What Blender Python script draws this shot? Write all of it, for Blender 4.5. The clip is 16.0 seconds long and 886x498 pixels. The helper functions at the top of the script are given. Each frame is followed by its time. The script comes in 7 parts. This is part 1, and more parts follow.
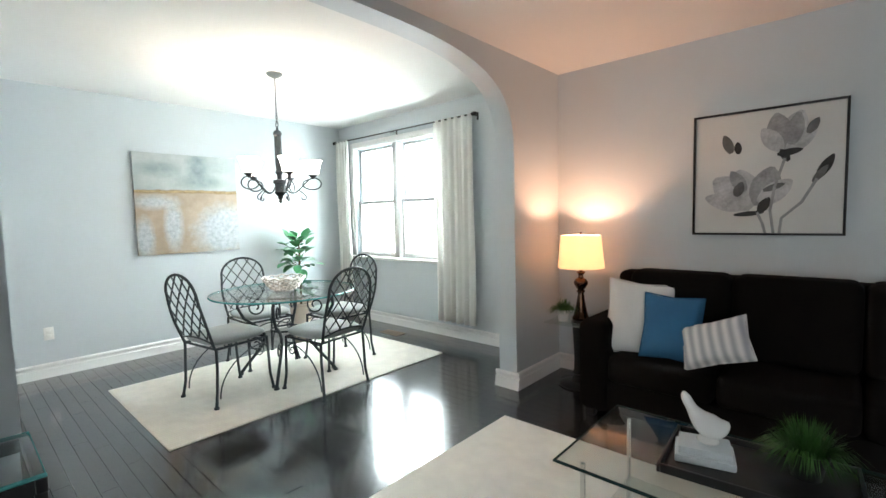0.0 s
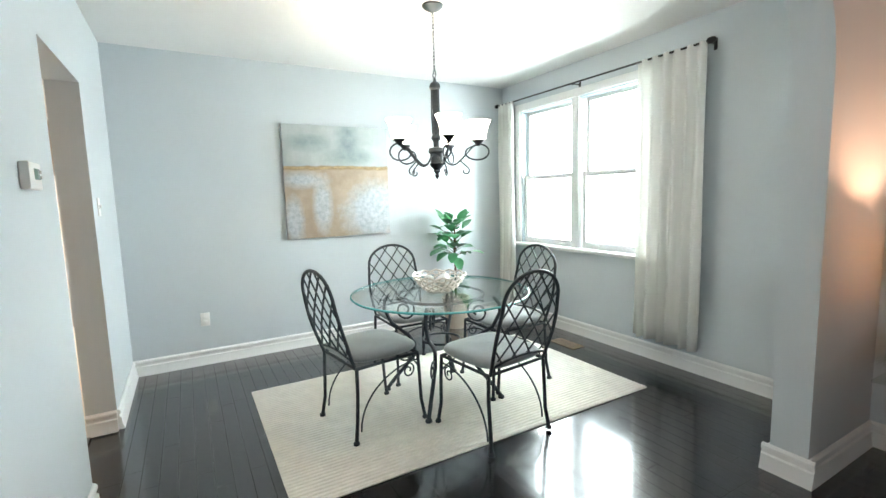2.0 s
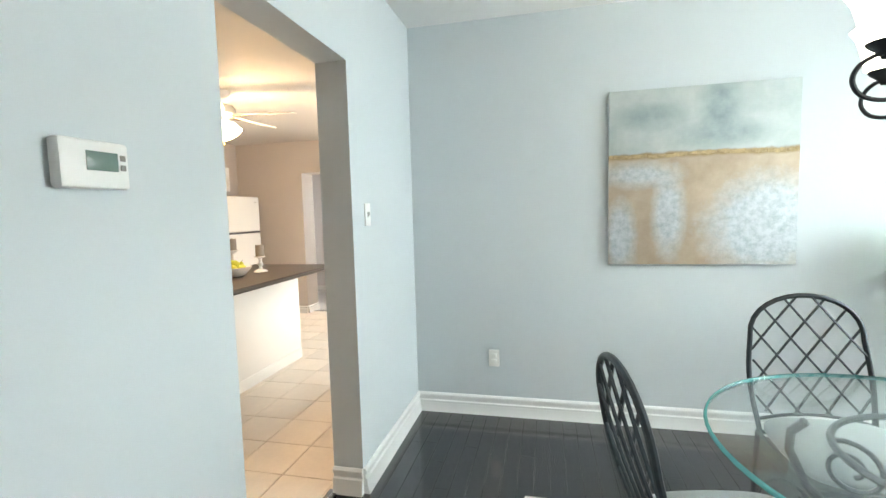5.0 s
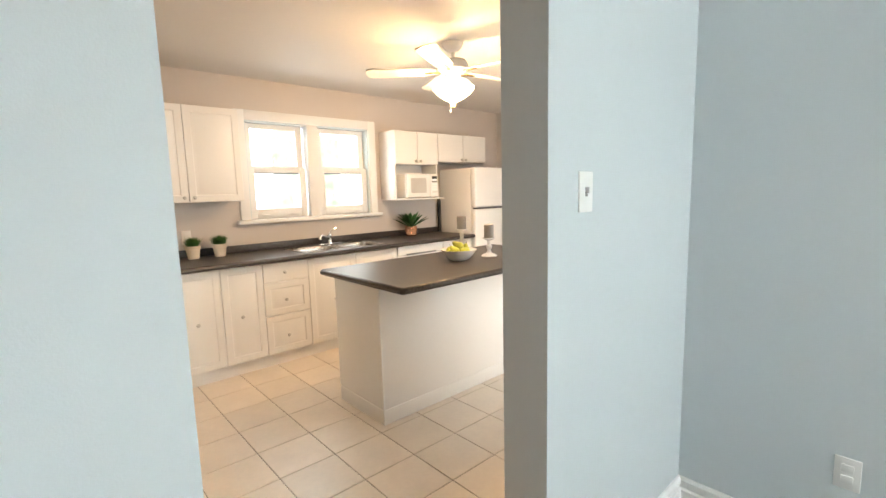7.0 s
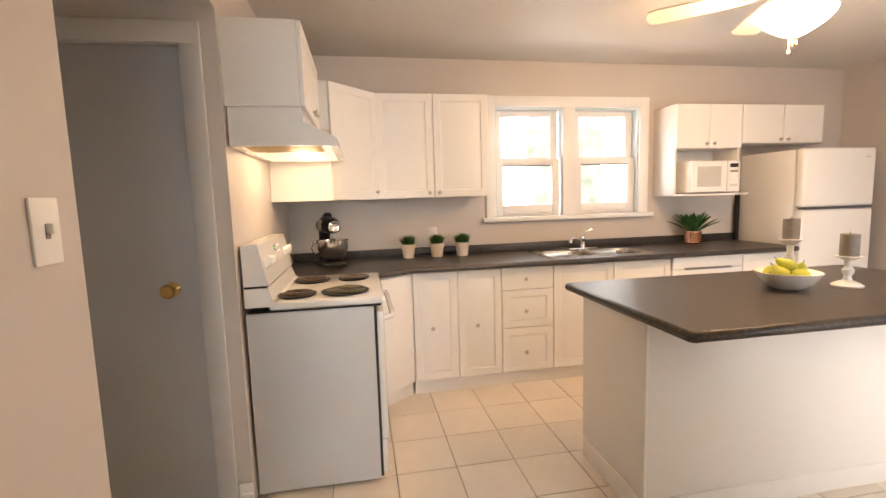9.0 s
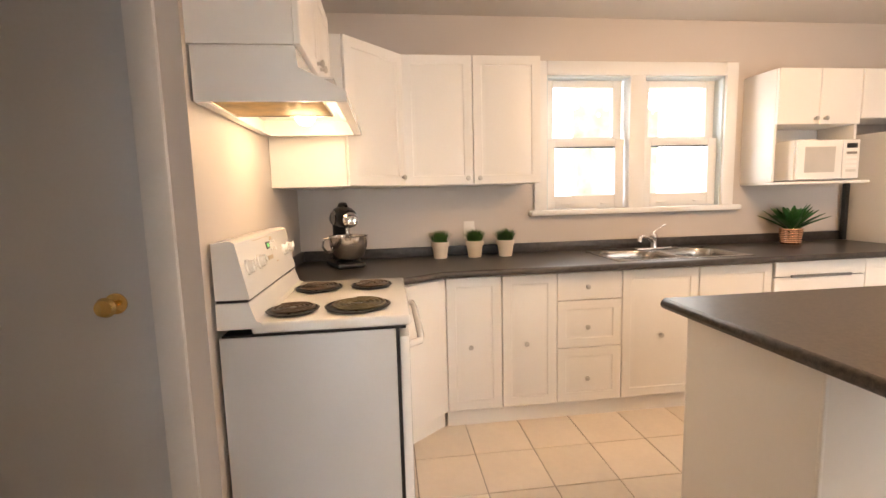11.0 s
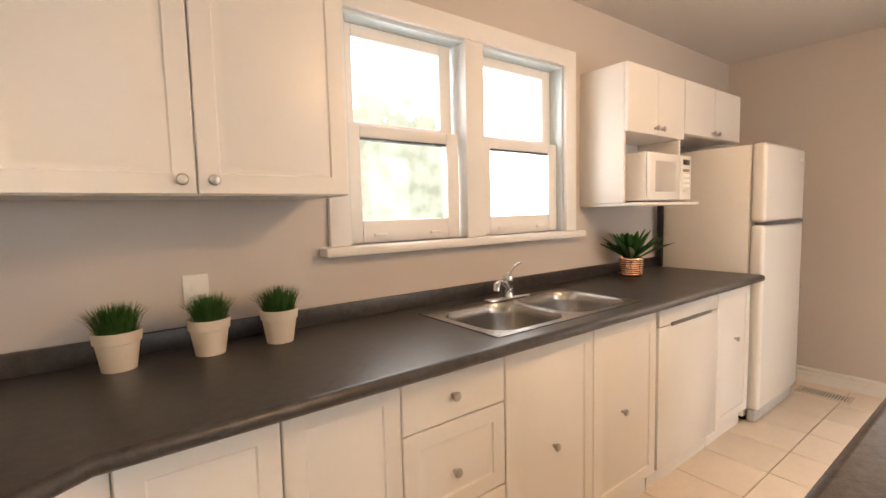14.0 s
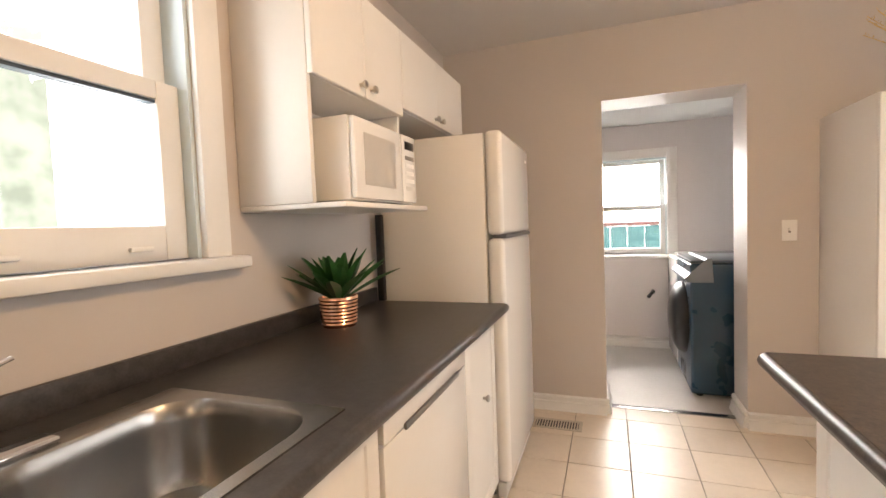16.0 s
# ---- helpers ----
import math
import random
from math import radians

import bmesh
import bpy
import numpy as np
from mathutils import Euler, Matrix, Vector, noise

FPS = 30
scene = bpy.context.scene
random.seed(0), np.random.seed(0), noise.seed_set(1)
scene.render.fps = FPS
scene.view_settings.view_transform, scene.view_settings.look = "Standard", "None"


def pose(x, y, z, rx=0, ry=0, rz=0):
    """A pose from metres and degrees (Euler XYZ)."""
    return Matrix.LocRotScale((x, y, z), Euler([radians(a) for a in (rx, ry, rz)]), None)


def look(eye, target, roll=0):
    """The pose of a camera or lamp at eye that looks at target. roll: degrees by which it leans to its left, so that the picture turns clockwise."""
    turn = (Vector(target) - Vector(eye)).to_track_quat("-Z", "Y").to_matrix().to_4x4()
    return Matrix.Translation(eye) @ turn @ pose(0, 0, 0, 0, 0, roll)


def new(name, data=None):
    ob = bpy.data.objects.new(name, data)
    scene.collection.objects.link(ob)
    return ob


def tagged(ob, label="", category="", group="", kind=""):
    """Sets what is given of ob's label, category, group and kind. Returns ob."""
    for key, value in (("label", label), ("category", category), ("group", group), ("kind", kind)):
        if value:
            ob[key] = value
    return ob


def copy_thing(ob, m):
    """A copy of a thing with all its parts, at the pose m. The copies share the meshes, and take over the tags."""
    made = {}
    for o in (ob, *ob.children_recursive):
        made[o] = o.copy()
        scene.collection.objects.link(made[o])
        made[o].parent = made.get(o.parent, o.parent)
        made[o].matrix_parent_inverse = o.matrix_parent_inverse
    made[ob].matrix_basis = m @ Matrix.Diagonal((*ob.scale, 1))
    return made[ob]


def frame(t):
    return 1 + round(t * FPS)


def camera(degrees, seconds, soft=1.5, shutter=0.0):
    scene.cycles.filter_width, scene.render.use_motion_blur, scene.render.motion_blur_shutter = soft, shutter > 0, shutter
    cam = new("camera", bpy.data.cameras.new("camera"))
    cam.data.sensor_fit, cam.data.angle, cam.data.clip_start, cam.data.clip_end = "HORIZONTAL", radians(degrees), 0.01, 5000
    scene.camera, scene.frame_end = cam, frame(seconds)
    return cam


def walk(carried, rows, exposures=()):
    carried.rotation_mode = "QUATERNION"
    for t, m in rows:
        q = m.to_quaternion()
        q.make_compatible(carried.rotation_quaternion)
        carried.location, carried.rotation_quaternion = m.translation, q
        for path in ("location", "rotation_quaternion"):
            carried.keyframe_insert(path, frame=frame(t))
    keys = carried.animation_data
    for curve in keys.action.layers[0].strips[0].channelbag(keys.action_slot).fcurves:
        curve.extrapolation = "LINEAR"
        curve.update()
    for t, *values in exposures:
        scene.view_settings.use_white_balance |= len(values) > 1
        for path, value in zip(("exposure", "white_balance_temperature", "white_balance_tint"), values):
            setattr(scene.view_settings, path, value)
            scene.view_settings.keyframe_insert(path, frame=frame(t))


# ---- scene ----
import collections
cam = camera(89.0, 16.0)
PATH = [
    (0, (5.365, -0.029, 1.373), (4.026, 1.45, 1.226), -1.4),
    (0.5, (5.064, 0.103, 1.322), (3.538, 1.391, 1.207), -1.0),
    (1, (4.785, 0.203, 1.356), (3.165, 1.367, 1.214), -0.6),
    (1.5, (4.574, 0.321, 1.378), (2.895, 1.392, 1.197), -1.0),
    (2, (4.349, 0.473, 1.394), (2.62, 1.451, 1.164), -1.6),
    (2.5, (4.118, 0.597, 1.376), (2.327, 1.455, 1.137), -1.7),
    (3, (3.87, 0.704, 1.372), (1.999, 1.374, 1.142), -1.7),
    (3.5, (3.634, 0.782, 1.38), (1.691, 1.211, 1.178), -1.8),
    (4, (3.431, 0.818, 1.384), (1.445, 0.986, 1.211), -2.3),
    (4.5, (3.231, 0.9, 1.388), (1.242, 0.755, 1.234), -2.1),
    (7, (1.996, 0.696, 1.403), (0.669, -0.778, 1.148), -1.5),
    (7.5, (1.845, 0.548, 1.383), (0.795, -1.14, 1.158), -2.0),
    (8, (1.739, 0.391, 1.378), (0.968, -1.443, 1.166), -1.8),
    (8.5, (1.685, 0.237, 1.368), (1.143, -1.677, 1.158), -1.8),
    (9, (1.643, 0.084, 1.356), (1.292, -1.872, 1.134), -1.7),
    (9.5, (1.61, -0.064, 1.344), (1.4, -2.039, 1.105), -1.4),
    (12, (1.616, -0.941, 1.286), (1.296, -2.902, 1.064), -2.0),
    (12.5, (1.61, -1.188, 1.282), (1.142, -3.121, 1.077), -1.8),
    (13, (1.565, -1.407, 1.289), (0.936, -3.295, 1.091), -1.8),
    (13.5, (1.432, -1.672, 1.294), (0.53, -3.448, 1.12), -1.5),
    (14, (1.3, -1.887, 1.308), (0.108, -3.485, 1.146), -1.4),
    (14.5, (1.064, -2.085, 1.314), (-0.38, -3.462, 1.18), -2.6),
    (15, (0.806, -2.245, 1.289), (-0.842, -3.374, 1.185), -3.0),
    (15.5, (0.495, -2.353, 1.26), (-1.287, -3.256, 1.164), -2.6),
    (16, (0.224, -2.418, 1.255), (-1.65, -3.11, 1.151), -2.2),
]
walk(cam, [(t, look(eye, target, roll)) for t, eye, target, roll in PATH],
     exposures=[(0.0, 0.62, 6600, 9), (4.5, 0.50, 6700, 7), (7.0, 0.30, 6800, 10), (8.5, 0.13, 7100, 16), (9.5, 0.20, 7200, 18), (12.0, 0.12, 7300, 18), (13.5, -0.07, 7300, 18), (16.0, -0.10, 7000, 15)])

# ---- daylight ----
world = bpy.data.worlds.new("world")
scene.world = world
world.use_nodes = True
wn = world.node_tree.nodes
sky = wn.new("ShaderNodeTexSky")
sky.sky_type, sky.sun_disc = "NISHITA", False
sky.sun_elevation, sky.sun_rotation = radians(40), radians(20)
world.node_tree.links.new(sky.outputs[0], wn["Background"].inputs[0])
wn["Background"].inputs[1].default_value = 0.12
sun = new("sun", bpy.data.lights.new("sun", "SUN"))
sun.data.energy, sun.data.angle, sun.data.color = 1.0, radians(12), (1, 0.96, 0.9)
sun.matrix_world = look((0, 20, 20), (0, 0, 0))

GLOW_DINING, GLOW_KITCHEN, GLOW_LAUNDRY, FILL_LIVING, FILL_NORTH = 29.0, 9.6, 42.0, 7.5, 5.4
WARM = (1.0, 0.70, 0.40)


def bulb(name, loc, watts, color=WARM, radius=0.03):
    ob = new(name, bpy.data.lights.new(name, "POINT"))
    ob.data.energy, ob.data.color, ob.data.shadow_soft_size = watts, color, radius
    ob.location = loc
    return ob


# ---- materials ----
def mat(name, color, rough=0.5, metal=0.0, var=0.06, scale=6.0, fine=120.0, bump=0.0, spec=0.5, coat=0.0,
        trans=0.0, emit=None, strength=0.0, sheen=0.0, ior=1.45, rnd=0.0, stretch=(1, 1, 1), roughvar=0.1, shift=False):
    m = bpy.data.materials.new(name)
    m.use_nodes = True
    nt = m.node_tree
    n, l = nt.nodes, nt.links
    b = n["Principled BSDF"]
    tc = n.new("ShaderNodeTexCoord")
    mp = n.new("ShaderNodeMapping")
    mp.inputs["Scale"].default_value = stretch
    l.new(tc.outputs["Object"], mp.inputs[0])
    if shift:
        # every piece takes its own stretch of the pattern
        who, mul = n.new("ShaderNodeObjectInfo"), n.new("ShaderNodeMath")
        mul.operation = "MULTIPLY"
        mul.inputs[1].default_value = 60.0
        l.new(who.outputs["Random"], mul.inputs[0]), l.new(mul.outputs[0], mp.inputs["Location"])
    big = n.new("ShaderNodeTexNoise")
    big.inputs["Scale"].default_value, big.inputs["Detail"].default_value = scale, 3
    l.new(mp.outputs[0], big.inputs["Vector"])
    small = n.new("ShaderNodeTexNoise")
    small.inputs["Scale"].default_value, small.inputs["Detail"].default_value = fine, 2
    l.new(mp.outputs[0], small.inputs["Vector"])
    mixn = n.new("ShaderNodeMix")
    mixn.data_type = "FLOAT"
    mixn.inputs[0].default_value = 0.35
    l.new(big.outputs["Fac"], mixn.inputs[2])
    l.new(small.outputs["Fac"], mixn.inputs[3])
    ramp = n.new("ShaderNodeValToRGB")
    ramp.color_ramp.elements[0].position, ramp.color_ramp.elements[1].position = 0.3, 0.7
    ramp.color_ramp.elements[0].color = (*[c * (1 - var) for c in color], 1)
    ramp.color_ramp.elements[1].color = (*[min(1, c * (1 + var)) for c in color], 1)
    l.new(mixn.outputs[0], ramp.inputs[0])
    out = ramp.outputs[0]
    if rnd:
        oi = n.new("ShaderNodeObjectInfo")
        mr = n.new("ShaderNodeMapRange")
        mr.inputs[3].default_value, mr.inputs[4].default_value = 1 - rnd, 1 + rnd
        l.new(oi.outputs["Random"], mr.inputs[0])
        hs = n.new("ShaderNodeHueSaturation")
        l.new(mr.outputs[0], hs.inputs["Value"])
        l.new(out, hs.inputs["Color"])
        out = hs.outputs[0]
    l.new(out, b.inputs["Base Color"])
    rr = n.new("ShaderNodeMapRange")
    rr.inputs[3].default_value, rr.inputs[4].default_value = max(0.0, rough * (1 - roughvar)), min(1, rough * (1 + roughvar))
    l.new(big.outputs["Fac"], rr.inputs[0])
    l.new(rr.outputs[0], b.inputs["Roughness"])
    b.inputs["Metallic"].default_value = metal
    b.inputs["Specular IOR Level"].default_value = spec
    b.inputs["Coat Weight"].default_value = coat
    b.inputs["Coat Roughness"].default_value = 0.1
    b.inputs["Transmission Weight"].default_value = trans
    b.inputs["IOR"].default_value = ior
    b.inputs["Sheen Weight"].default_value = sheen
    if emit:
        b.inputs["Emission Color"].default_value = (*emit, 1)
        b.inputs["Emission Strength"].default_value = strength
    if bump:
        bp = n.new("ShaderNodeBump")
        bp.inputs["Strength"].default_value, bp.inputs["Distance"].default_value = bump, 0.002
        l.new(small.outputs["Fac"], bp.inputs["Height"])
        l.new(bp.outputs[0], b.inputs["Normal"])
    return m


def thin_glass(name, tint, rough=0.0, lift=1.5):
    """Clear sheet glass: light goes straight through, the surface mirrors by Fresnel."""
    m = bpy.data.materials.new(name)
    m.use_nodes = True
    n, l = m.node_tree.nodes, m.node_tree.links
    n.remove(n["Principled BSDF"])
    lw = n.new("ShaderNodeLayerWeight")
    lw.inputs[0].default_value = 0.5
    pw = n.new("ShaderNodeMath")
    pw.operation = "POWER"
    pw.inputs[1].default_value = 4.5
    l.new(lw.outputs["Facing"], pw.inputs[0])
    fr = n.new("ShaderNodeMath")
    fr.operation = "MULTIPLY_ADD"
    fr.inputs[1].default_value, fr.inputs[2].default_value = 0.85, 0.025 * lift
    l.new(pw.outputs[0], fr.inputs[0])
    tr = n.new("ShaderNodeBsdfTransparent")
    tr.inputs[0].default_value = (*tint, 1)
    gl = n.new("ShaderNodeBsdfGlossy")
    gl.inputs["Roughness"].default_value = rough
    mx = n.new("ShaderNodeMixShader")
    l.new(fr.outputs[0], mx.inputs[0]), l.new(tr.outputs[0], mx.inputs[1]), l.new(gl.outputs[0], mx.inputs[2])
    l.new(mx.outputs[0], n["Material Output"].inputs[0])
    return m


def glow(name, color, strength, tree=(0.4, 0.5, 0.3), low=0.0, amount=0.0, edge=None, height=2.4, ground=None):
    """Plain bright distance outside a window, with a vague patch of foliage."""
    m = bpy.data.materials.new(name)
    m.use_nodes = True
    n, l = m.node_tree.nodes, m.node_tree.links
    n.remove(n["Principled BSDF"])
    e = n.new("ShaderNodeEmission")
    e.inputs[1].default_value = strength
    tc = n.new("ShaderNodeTexCoord")
    no = n.new("ShaderNodeTexNoise")
    no.inputs["Scale"].default_value, no.inputs["Detail"].default_value = 1.6, 6
    l.new(tc.outputs["Object"], no.inputs["Vector"])
    r = n.new("ShaderNodeValToRGB")
    r.color_ramp.elements[0].position, r.color_ramp.elements[1].position = 0.5 - low, 0.62
    r.color_ramp.elements[0].color = (*color, 1)
    r.color_ramp.elements[1].color = (*[c * (1 - amount) + t * amount for c, t in zip(color, tree)], 1)
    l.new(no.outputs["Fac"], r.inputs[0])
    if edge is not None:
        # foliage stands beyond a neighbour's white wall that ends at x = edge
        no.inputs["Scale"].default_value, no.inputs["Detail"].default_value = 5.0, 9
        r.color_ramp.elements[0].position, r.color_ramp.elements[1].position = 0.38, 0.62
        sep = n.new("ShaderNodeSeparateXYZ")
        l.new(tc.outputs["Object"], sep.inputs[0])
        right = n.new("ShaderNodeMath")
        right.operation = "LESS_THAN"
        right.inputs[1].default_value = edge
        l.new(sep.outputs["X"], right.inputs[0])
        wob = n.new("ShaderNodeMath")
        wob.operation = "MULTIPLY_ADD"
        wob.inputs[1].default_value = 1.6
        l.new(no.outputs["Fac"], wob.inputs[0])
        l.new(sep.outputs["Z"], wob.inputs[2])
        below = n.new("ShaderNodeMath")
        below.operation = "LESS_THAN"
        below.inputs[1].default_value = height + 0.8
        l.new(wob.outputs[0], below.inputs[0])
        left = n.new("ShaderNodeMath")
        left.operation = "GREATER_THAN"
        left.inputs[1].default_value = edge - 1.05
        l.new(sep.outputs["X"], left.inputs[0])
        span = n.new("ShaderNodeMath")
        span.operation = "MULTIPLY"
        l.new(left.outputs[0], span.inputs[0]), l.new(right.outputs[0], span.inputs[1])
        both = n.new("ShaderNodeMath")
        both.operation = "MULTIPLY"
        l.new(span.outputs[0], both.inputs[0]), l.new(below.outputs[0], both.inputs[1])
        mx = n.new("ShaderNodeMix")
        mx.data_type = "RGBA"
        mx.inputs[6].default_value = (*color, 1)
        l.new(both.outputs[0], mx.inputs[0]), l.new(r.outputs[0], mx.inputs[7])
        r.color_ramp.elements[0].color = (tree[0] * 1.6, tree[1] * 1.5, tree[2] * 1.6, 1)
        r.color_ramp.elements[1].color = (*tree, 1)
        l.new(mx.outputs[2], e.inputs[0])
    else:
        l.new(r.outputs[0], e.inputs[0])
    if ground is not None:
        # sky is brighter than the ground below it
        sep = n.new("ShaderNodeSeparateXYZ")
        l.new(tc.outputs["Object"], sep.inputs[0])
        mr = n.new("ShaderNodeMapRange")
        mr.interpolation_type = "SMOOTHSTEP"
        mr.inputs[1].default_value, mr.inputs[2].default_value = 1.0, 2.8
        mr.inputs[3].default_value, mr.inputs[4].default_value = strength * ground, strength
        l.new(sep.outputs["Z"], mr.inputs[0])
        l.new(mr.outputs[0], e.inputs[1])
    l.new(e.outputs[0], n["Material Output"].inputs[0])
    return m


PAINT = mat("wall_paint", (0.575, 0.618, 0.64), 0.55, var=0.025, scale=1.5, fine=260, bump=0.12)
PAINT_K = mat("kitchen_wall_paint", (0.58, 0.53, 0.495), 0.5, var=0.025, scale=1.5, fine=260, bump=0.12)
PAINT_L = mat("laundry_wall_paint", (0.72, 0.69, 0.69), 0.5, var=0.025, scale=1.5, fine=260, bump=0.12)
# darker and warmer than CEIL
CEIL_K = mat("kitchen_ceiling_tone", (0.66, 0.63, 0.60), 0.8, var=0.02, scale=1.2, fine=200, bump=0.2)
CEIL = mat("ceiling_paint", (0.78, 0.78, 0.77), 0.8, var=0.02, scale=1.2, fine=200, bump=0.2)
TRIM = mat("trim_paint", (0.80, 0.80, 0.79), 0.35, var=0.02, scale=4, fine=80, bump=0.03)
LINER = mat("window_liner", (0.60, 0.70, 0.74), 0.35, var=0.02, scale=4, fine=80)
SHADOW_LINE = mat("sash_shadow_line", (0.05, 0.075, 0.10), 0.4, var=0.1, scale=8, fine=80)
PLANK = mat("espresso_wood", (0.018, 0.018, 0.021), 0.19, var=0.35, scale=3, fine=40, bump=0.05, rnd=0.25, stretch=(0.25, 6, 1), coat=0.8)
TILE = mat("floor_tile", (0.78, 0.69, 0.59), 0.33, var=0.055, scale=5.0, fine=34, bump=0.05, rnd=0.05, shift=True)
GROUT = mat("grout", (0.40, 0.335, 0.27), 0.9, var=0.15, scale=8, fine=90, bump=0.3)
LTILE = mat("laundry_floor_tile", (0.70, 0.69, 0.68), 0.3, var=0.06, scale=4, fine=40, bump=0.04)
CABINET = mat("white_cabinet", (0.80, 0.78, 0.75), 0.35, var=0.015, scale=3, fine=60, bump=0.02)
LAMINATE = mat("dark_laminate", (0.046, 0.042, 0.042), 0.34, var=0.45, scale=34, fine=170, bump=0.05)
ISLAND_TOP = mat("speckled_laminate", (0.046, 0.038, 0.034), 0.40, var=0.75, scale=70, fine=260, bump=0.06)
ENAMEL = mat("white_enamel", (0.82, 0.81, 0.79), 0.18, var=0.01, scale=4, fine=40, coat=0.4)
# greyer and darker than ENAMEL
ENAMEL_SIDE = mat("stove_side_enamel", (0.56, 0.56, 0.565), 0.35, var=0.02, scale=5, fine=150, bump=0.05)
BLACK = mat("black_plastic", (0.012, 0.012, 0.013), 0.35, var=0.2, scale=6, fine=80)
IRON = mat("black_iron", (0.030, 0.038, 0.046), 0.42, metal=0.45, var=0.3, scale=20, fine=150, bump=0.15)
CUSHION = mat("grey_cushion_cloth", (0.25, 0.27, 0.275), 0.9, var=0.08, scale=8, fine=500, bump=0.4, sheen=0.3)
GLASS = thin_glass("clear_glass", (0.985, 0.995, 0.99), 0.0, 1.35)
TABLE_GLASS = thin_glass("table_glass", (0.955, 0.985, 0.978), 0.005, 1.5)
GLASS_EDGE = mat("green_glass_edge", (0.10, 0.36, 0.36), 0.08, var=0.1, spec=0.6)
BRIGHT_STEEL = mat("polished_steel", (0.66, 0.63, 0.60), 0.16, metal=1.0, var=0.04, scale=10, fine=200)
STEEL = mat("brushed_steel", (0.42, 0.41, 0.40), 0.24, metal=1.0, var=0.06, scale=10, fine=200, stretch=(1, 12, 1))
CHROME = mat("chrome", (0.75, 0.75, 0.76), 0.07, metal=1.0, var=0.02)
NICKEL = mat("brushed_nickel", (0.55, 0.53, 0.50), 0.3, metal=1.0, var=0.04)
BRASS = mat("brass", (0.72, 0.50, 0.20), 0.14, metal=1.0, var=0.05)
COPPER = mat("copper", (0.80, 0.47, 0.33), 0.2, metal=1.0, var=0.08)
CURTAIN = mat("curtain_cloth", (0.92, 0.915, 0.88), 0.85, var=0.03, scale=5, fine=600, bump=0.25, sheen=0.2)
_n, _l = CURTAIN.node_tree.nodes, CURTAIN.node_tree.links
_t, _m = _n.new("ShaderNodeBsdfTranslucent"), _n.new("ShaderNodeMixShader")
_t.inputs[0].default_value, _m.inputs[0].default_value = (0.97, 0.97, 0.95, 1), 0.30
_l.new(_n["Principled BSDF"].outputs[0], _m.inputs[1]), _l.new(_t.outputs[0], _m.inputs[2]), _l.new(_m.outputs[0], _n["Material Output"].inputs[0])
RUG = mat("cream_rug", (0.70, 0.67, 0.60), 0.95, var=0.10, scale=10, fine=420, bump=0.8, sheen=0.3)
RUG_RIB = mat("ribbed_cream_rug", (0.72, 0.69, 0.62), 0.95, var=0.10, scale=10, fine=420, bump=0.0, sheen=0.3)
_n, _l = RUG_RIB.node_tree.nodes, RUG_RIB.node_tree.links
_wv, _tc, _bp = _n.new("ShaderNodeTexWave"), _n.new("ShaderNodeTexCoord"), _n.new("ShaderNodeBump")
_wv.inputs["Scale"].default_value, _wv.inputs["Distortion"].default_value, _wv.inputs["Detail Scale"].default_value = 11.0, 0.8, 3.0
_bp.inputs["Strength"].default_value, _bp.inputs["Distance"].default_value = 0.9, 0.006
_l.new(_tc.outputs["Object"], _wv.inputs[0]), _l.new(_wv.outputs["Fac"], _bp.inputs["Height"]), _l.new(_bp.outputs[0], _n["Principled BSDF"].inputs["Normal"])
SOFA = mat("dark_sofa_cloth", (0.006, 0.005, 0.005), 0.95, var=0.3, scale=6, fine=380, bump=0.5, spec=0.12)
WHITE_CLOTH = mat("white_pillow_cloth", (0.76, 0.75, 0.73), 0.9, var=0.04, scale=7, fine=450, bump=0.4)
BLUE_CLOTH = mat("blue_pillow_cloth", (0.03, 0.13, 0.26), 0.85, var=0.12, scale=7, fine=450, bump=0.4)
LEAF = mat("plant_leaf", (0.03, 0.115, 0.03), 0.4, var=0.35, scale=9, fine=60, bump=0.05)
LEAF_LIGHT = mat("fig_leaf", (0.06, 0.24, 0.10), 0.35, var=0.35, scale=5, fine=50, bump=0.05)
GRASS = mat("pot_grass", (0.035, 0.11, 0.018), 0.6, var=0.4, scale=12, fine=60)
POT = mat("cream_ceramic_pot", (0.68, 0.60, 0.50), 0.6, var=0.05, scale=8, fine=120, bump=0.08)
WHITE_CERAMIC = mat("white_ceramic", (0.82, 0.81, 0.79), 0.25, var=0.02, scale=6, fine=60)
SOIL = mat("soil", (0.03, 0.02, 0.013), 0.95, var=0.5, scale=30, fine=120, bump=0.8)
PEAR = mat("pear_skin", (0.45, 0.47, 0.06), 0.4, var=0.2, scale=14, fine=120, bump=0.05)
CANDLE = mat("grey_wax", (0.22, 0.20, 0.18), 0.6, var=0.15, scale=10, fine=90)
PLASTIC = mat("white_plastic", (0.82, 0.81, 0.79), 0.3, var=0.01)
BARK = mat("bark", (0.12, 0.085, 0.05), 0.8, var=0.3, scale=20, fine=120, bump=0.5)
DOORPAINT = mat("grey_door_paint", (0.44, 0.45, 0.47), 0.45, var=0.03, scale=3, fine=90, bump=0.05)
BLUE_METAL = mat("navy_enamel", (0.010, 0.042, 0.080), 0.28, var=0.08, coat=0.2)
SHADE = mat("frosted_shade_glass", (0.9, 0.87, 0.82), 0.5, var=0.01, emit=(1.0, 0.90, 0.76), strength=9.0)
FAN_SHADE = mat("fan_shade_glass", (0.9, 0.87, 0.8), 0.5, var=0.01, emit=(1.0, 0.84, 0.58), strength=7.0)
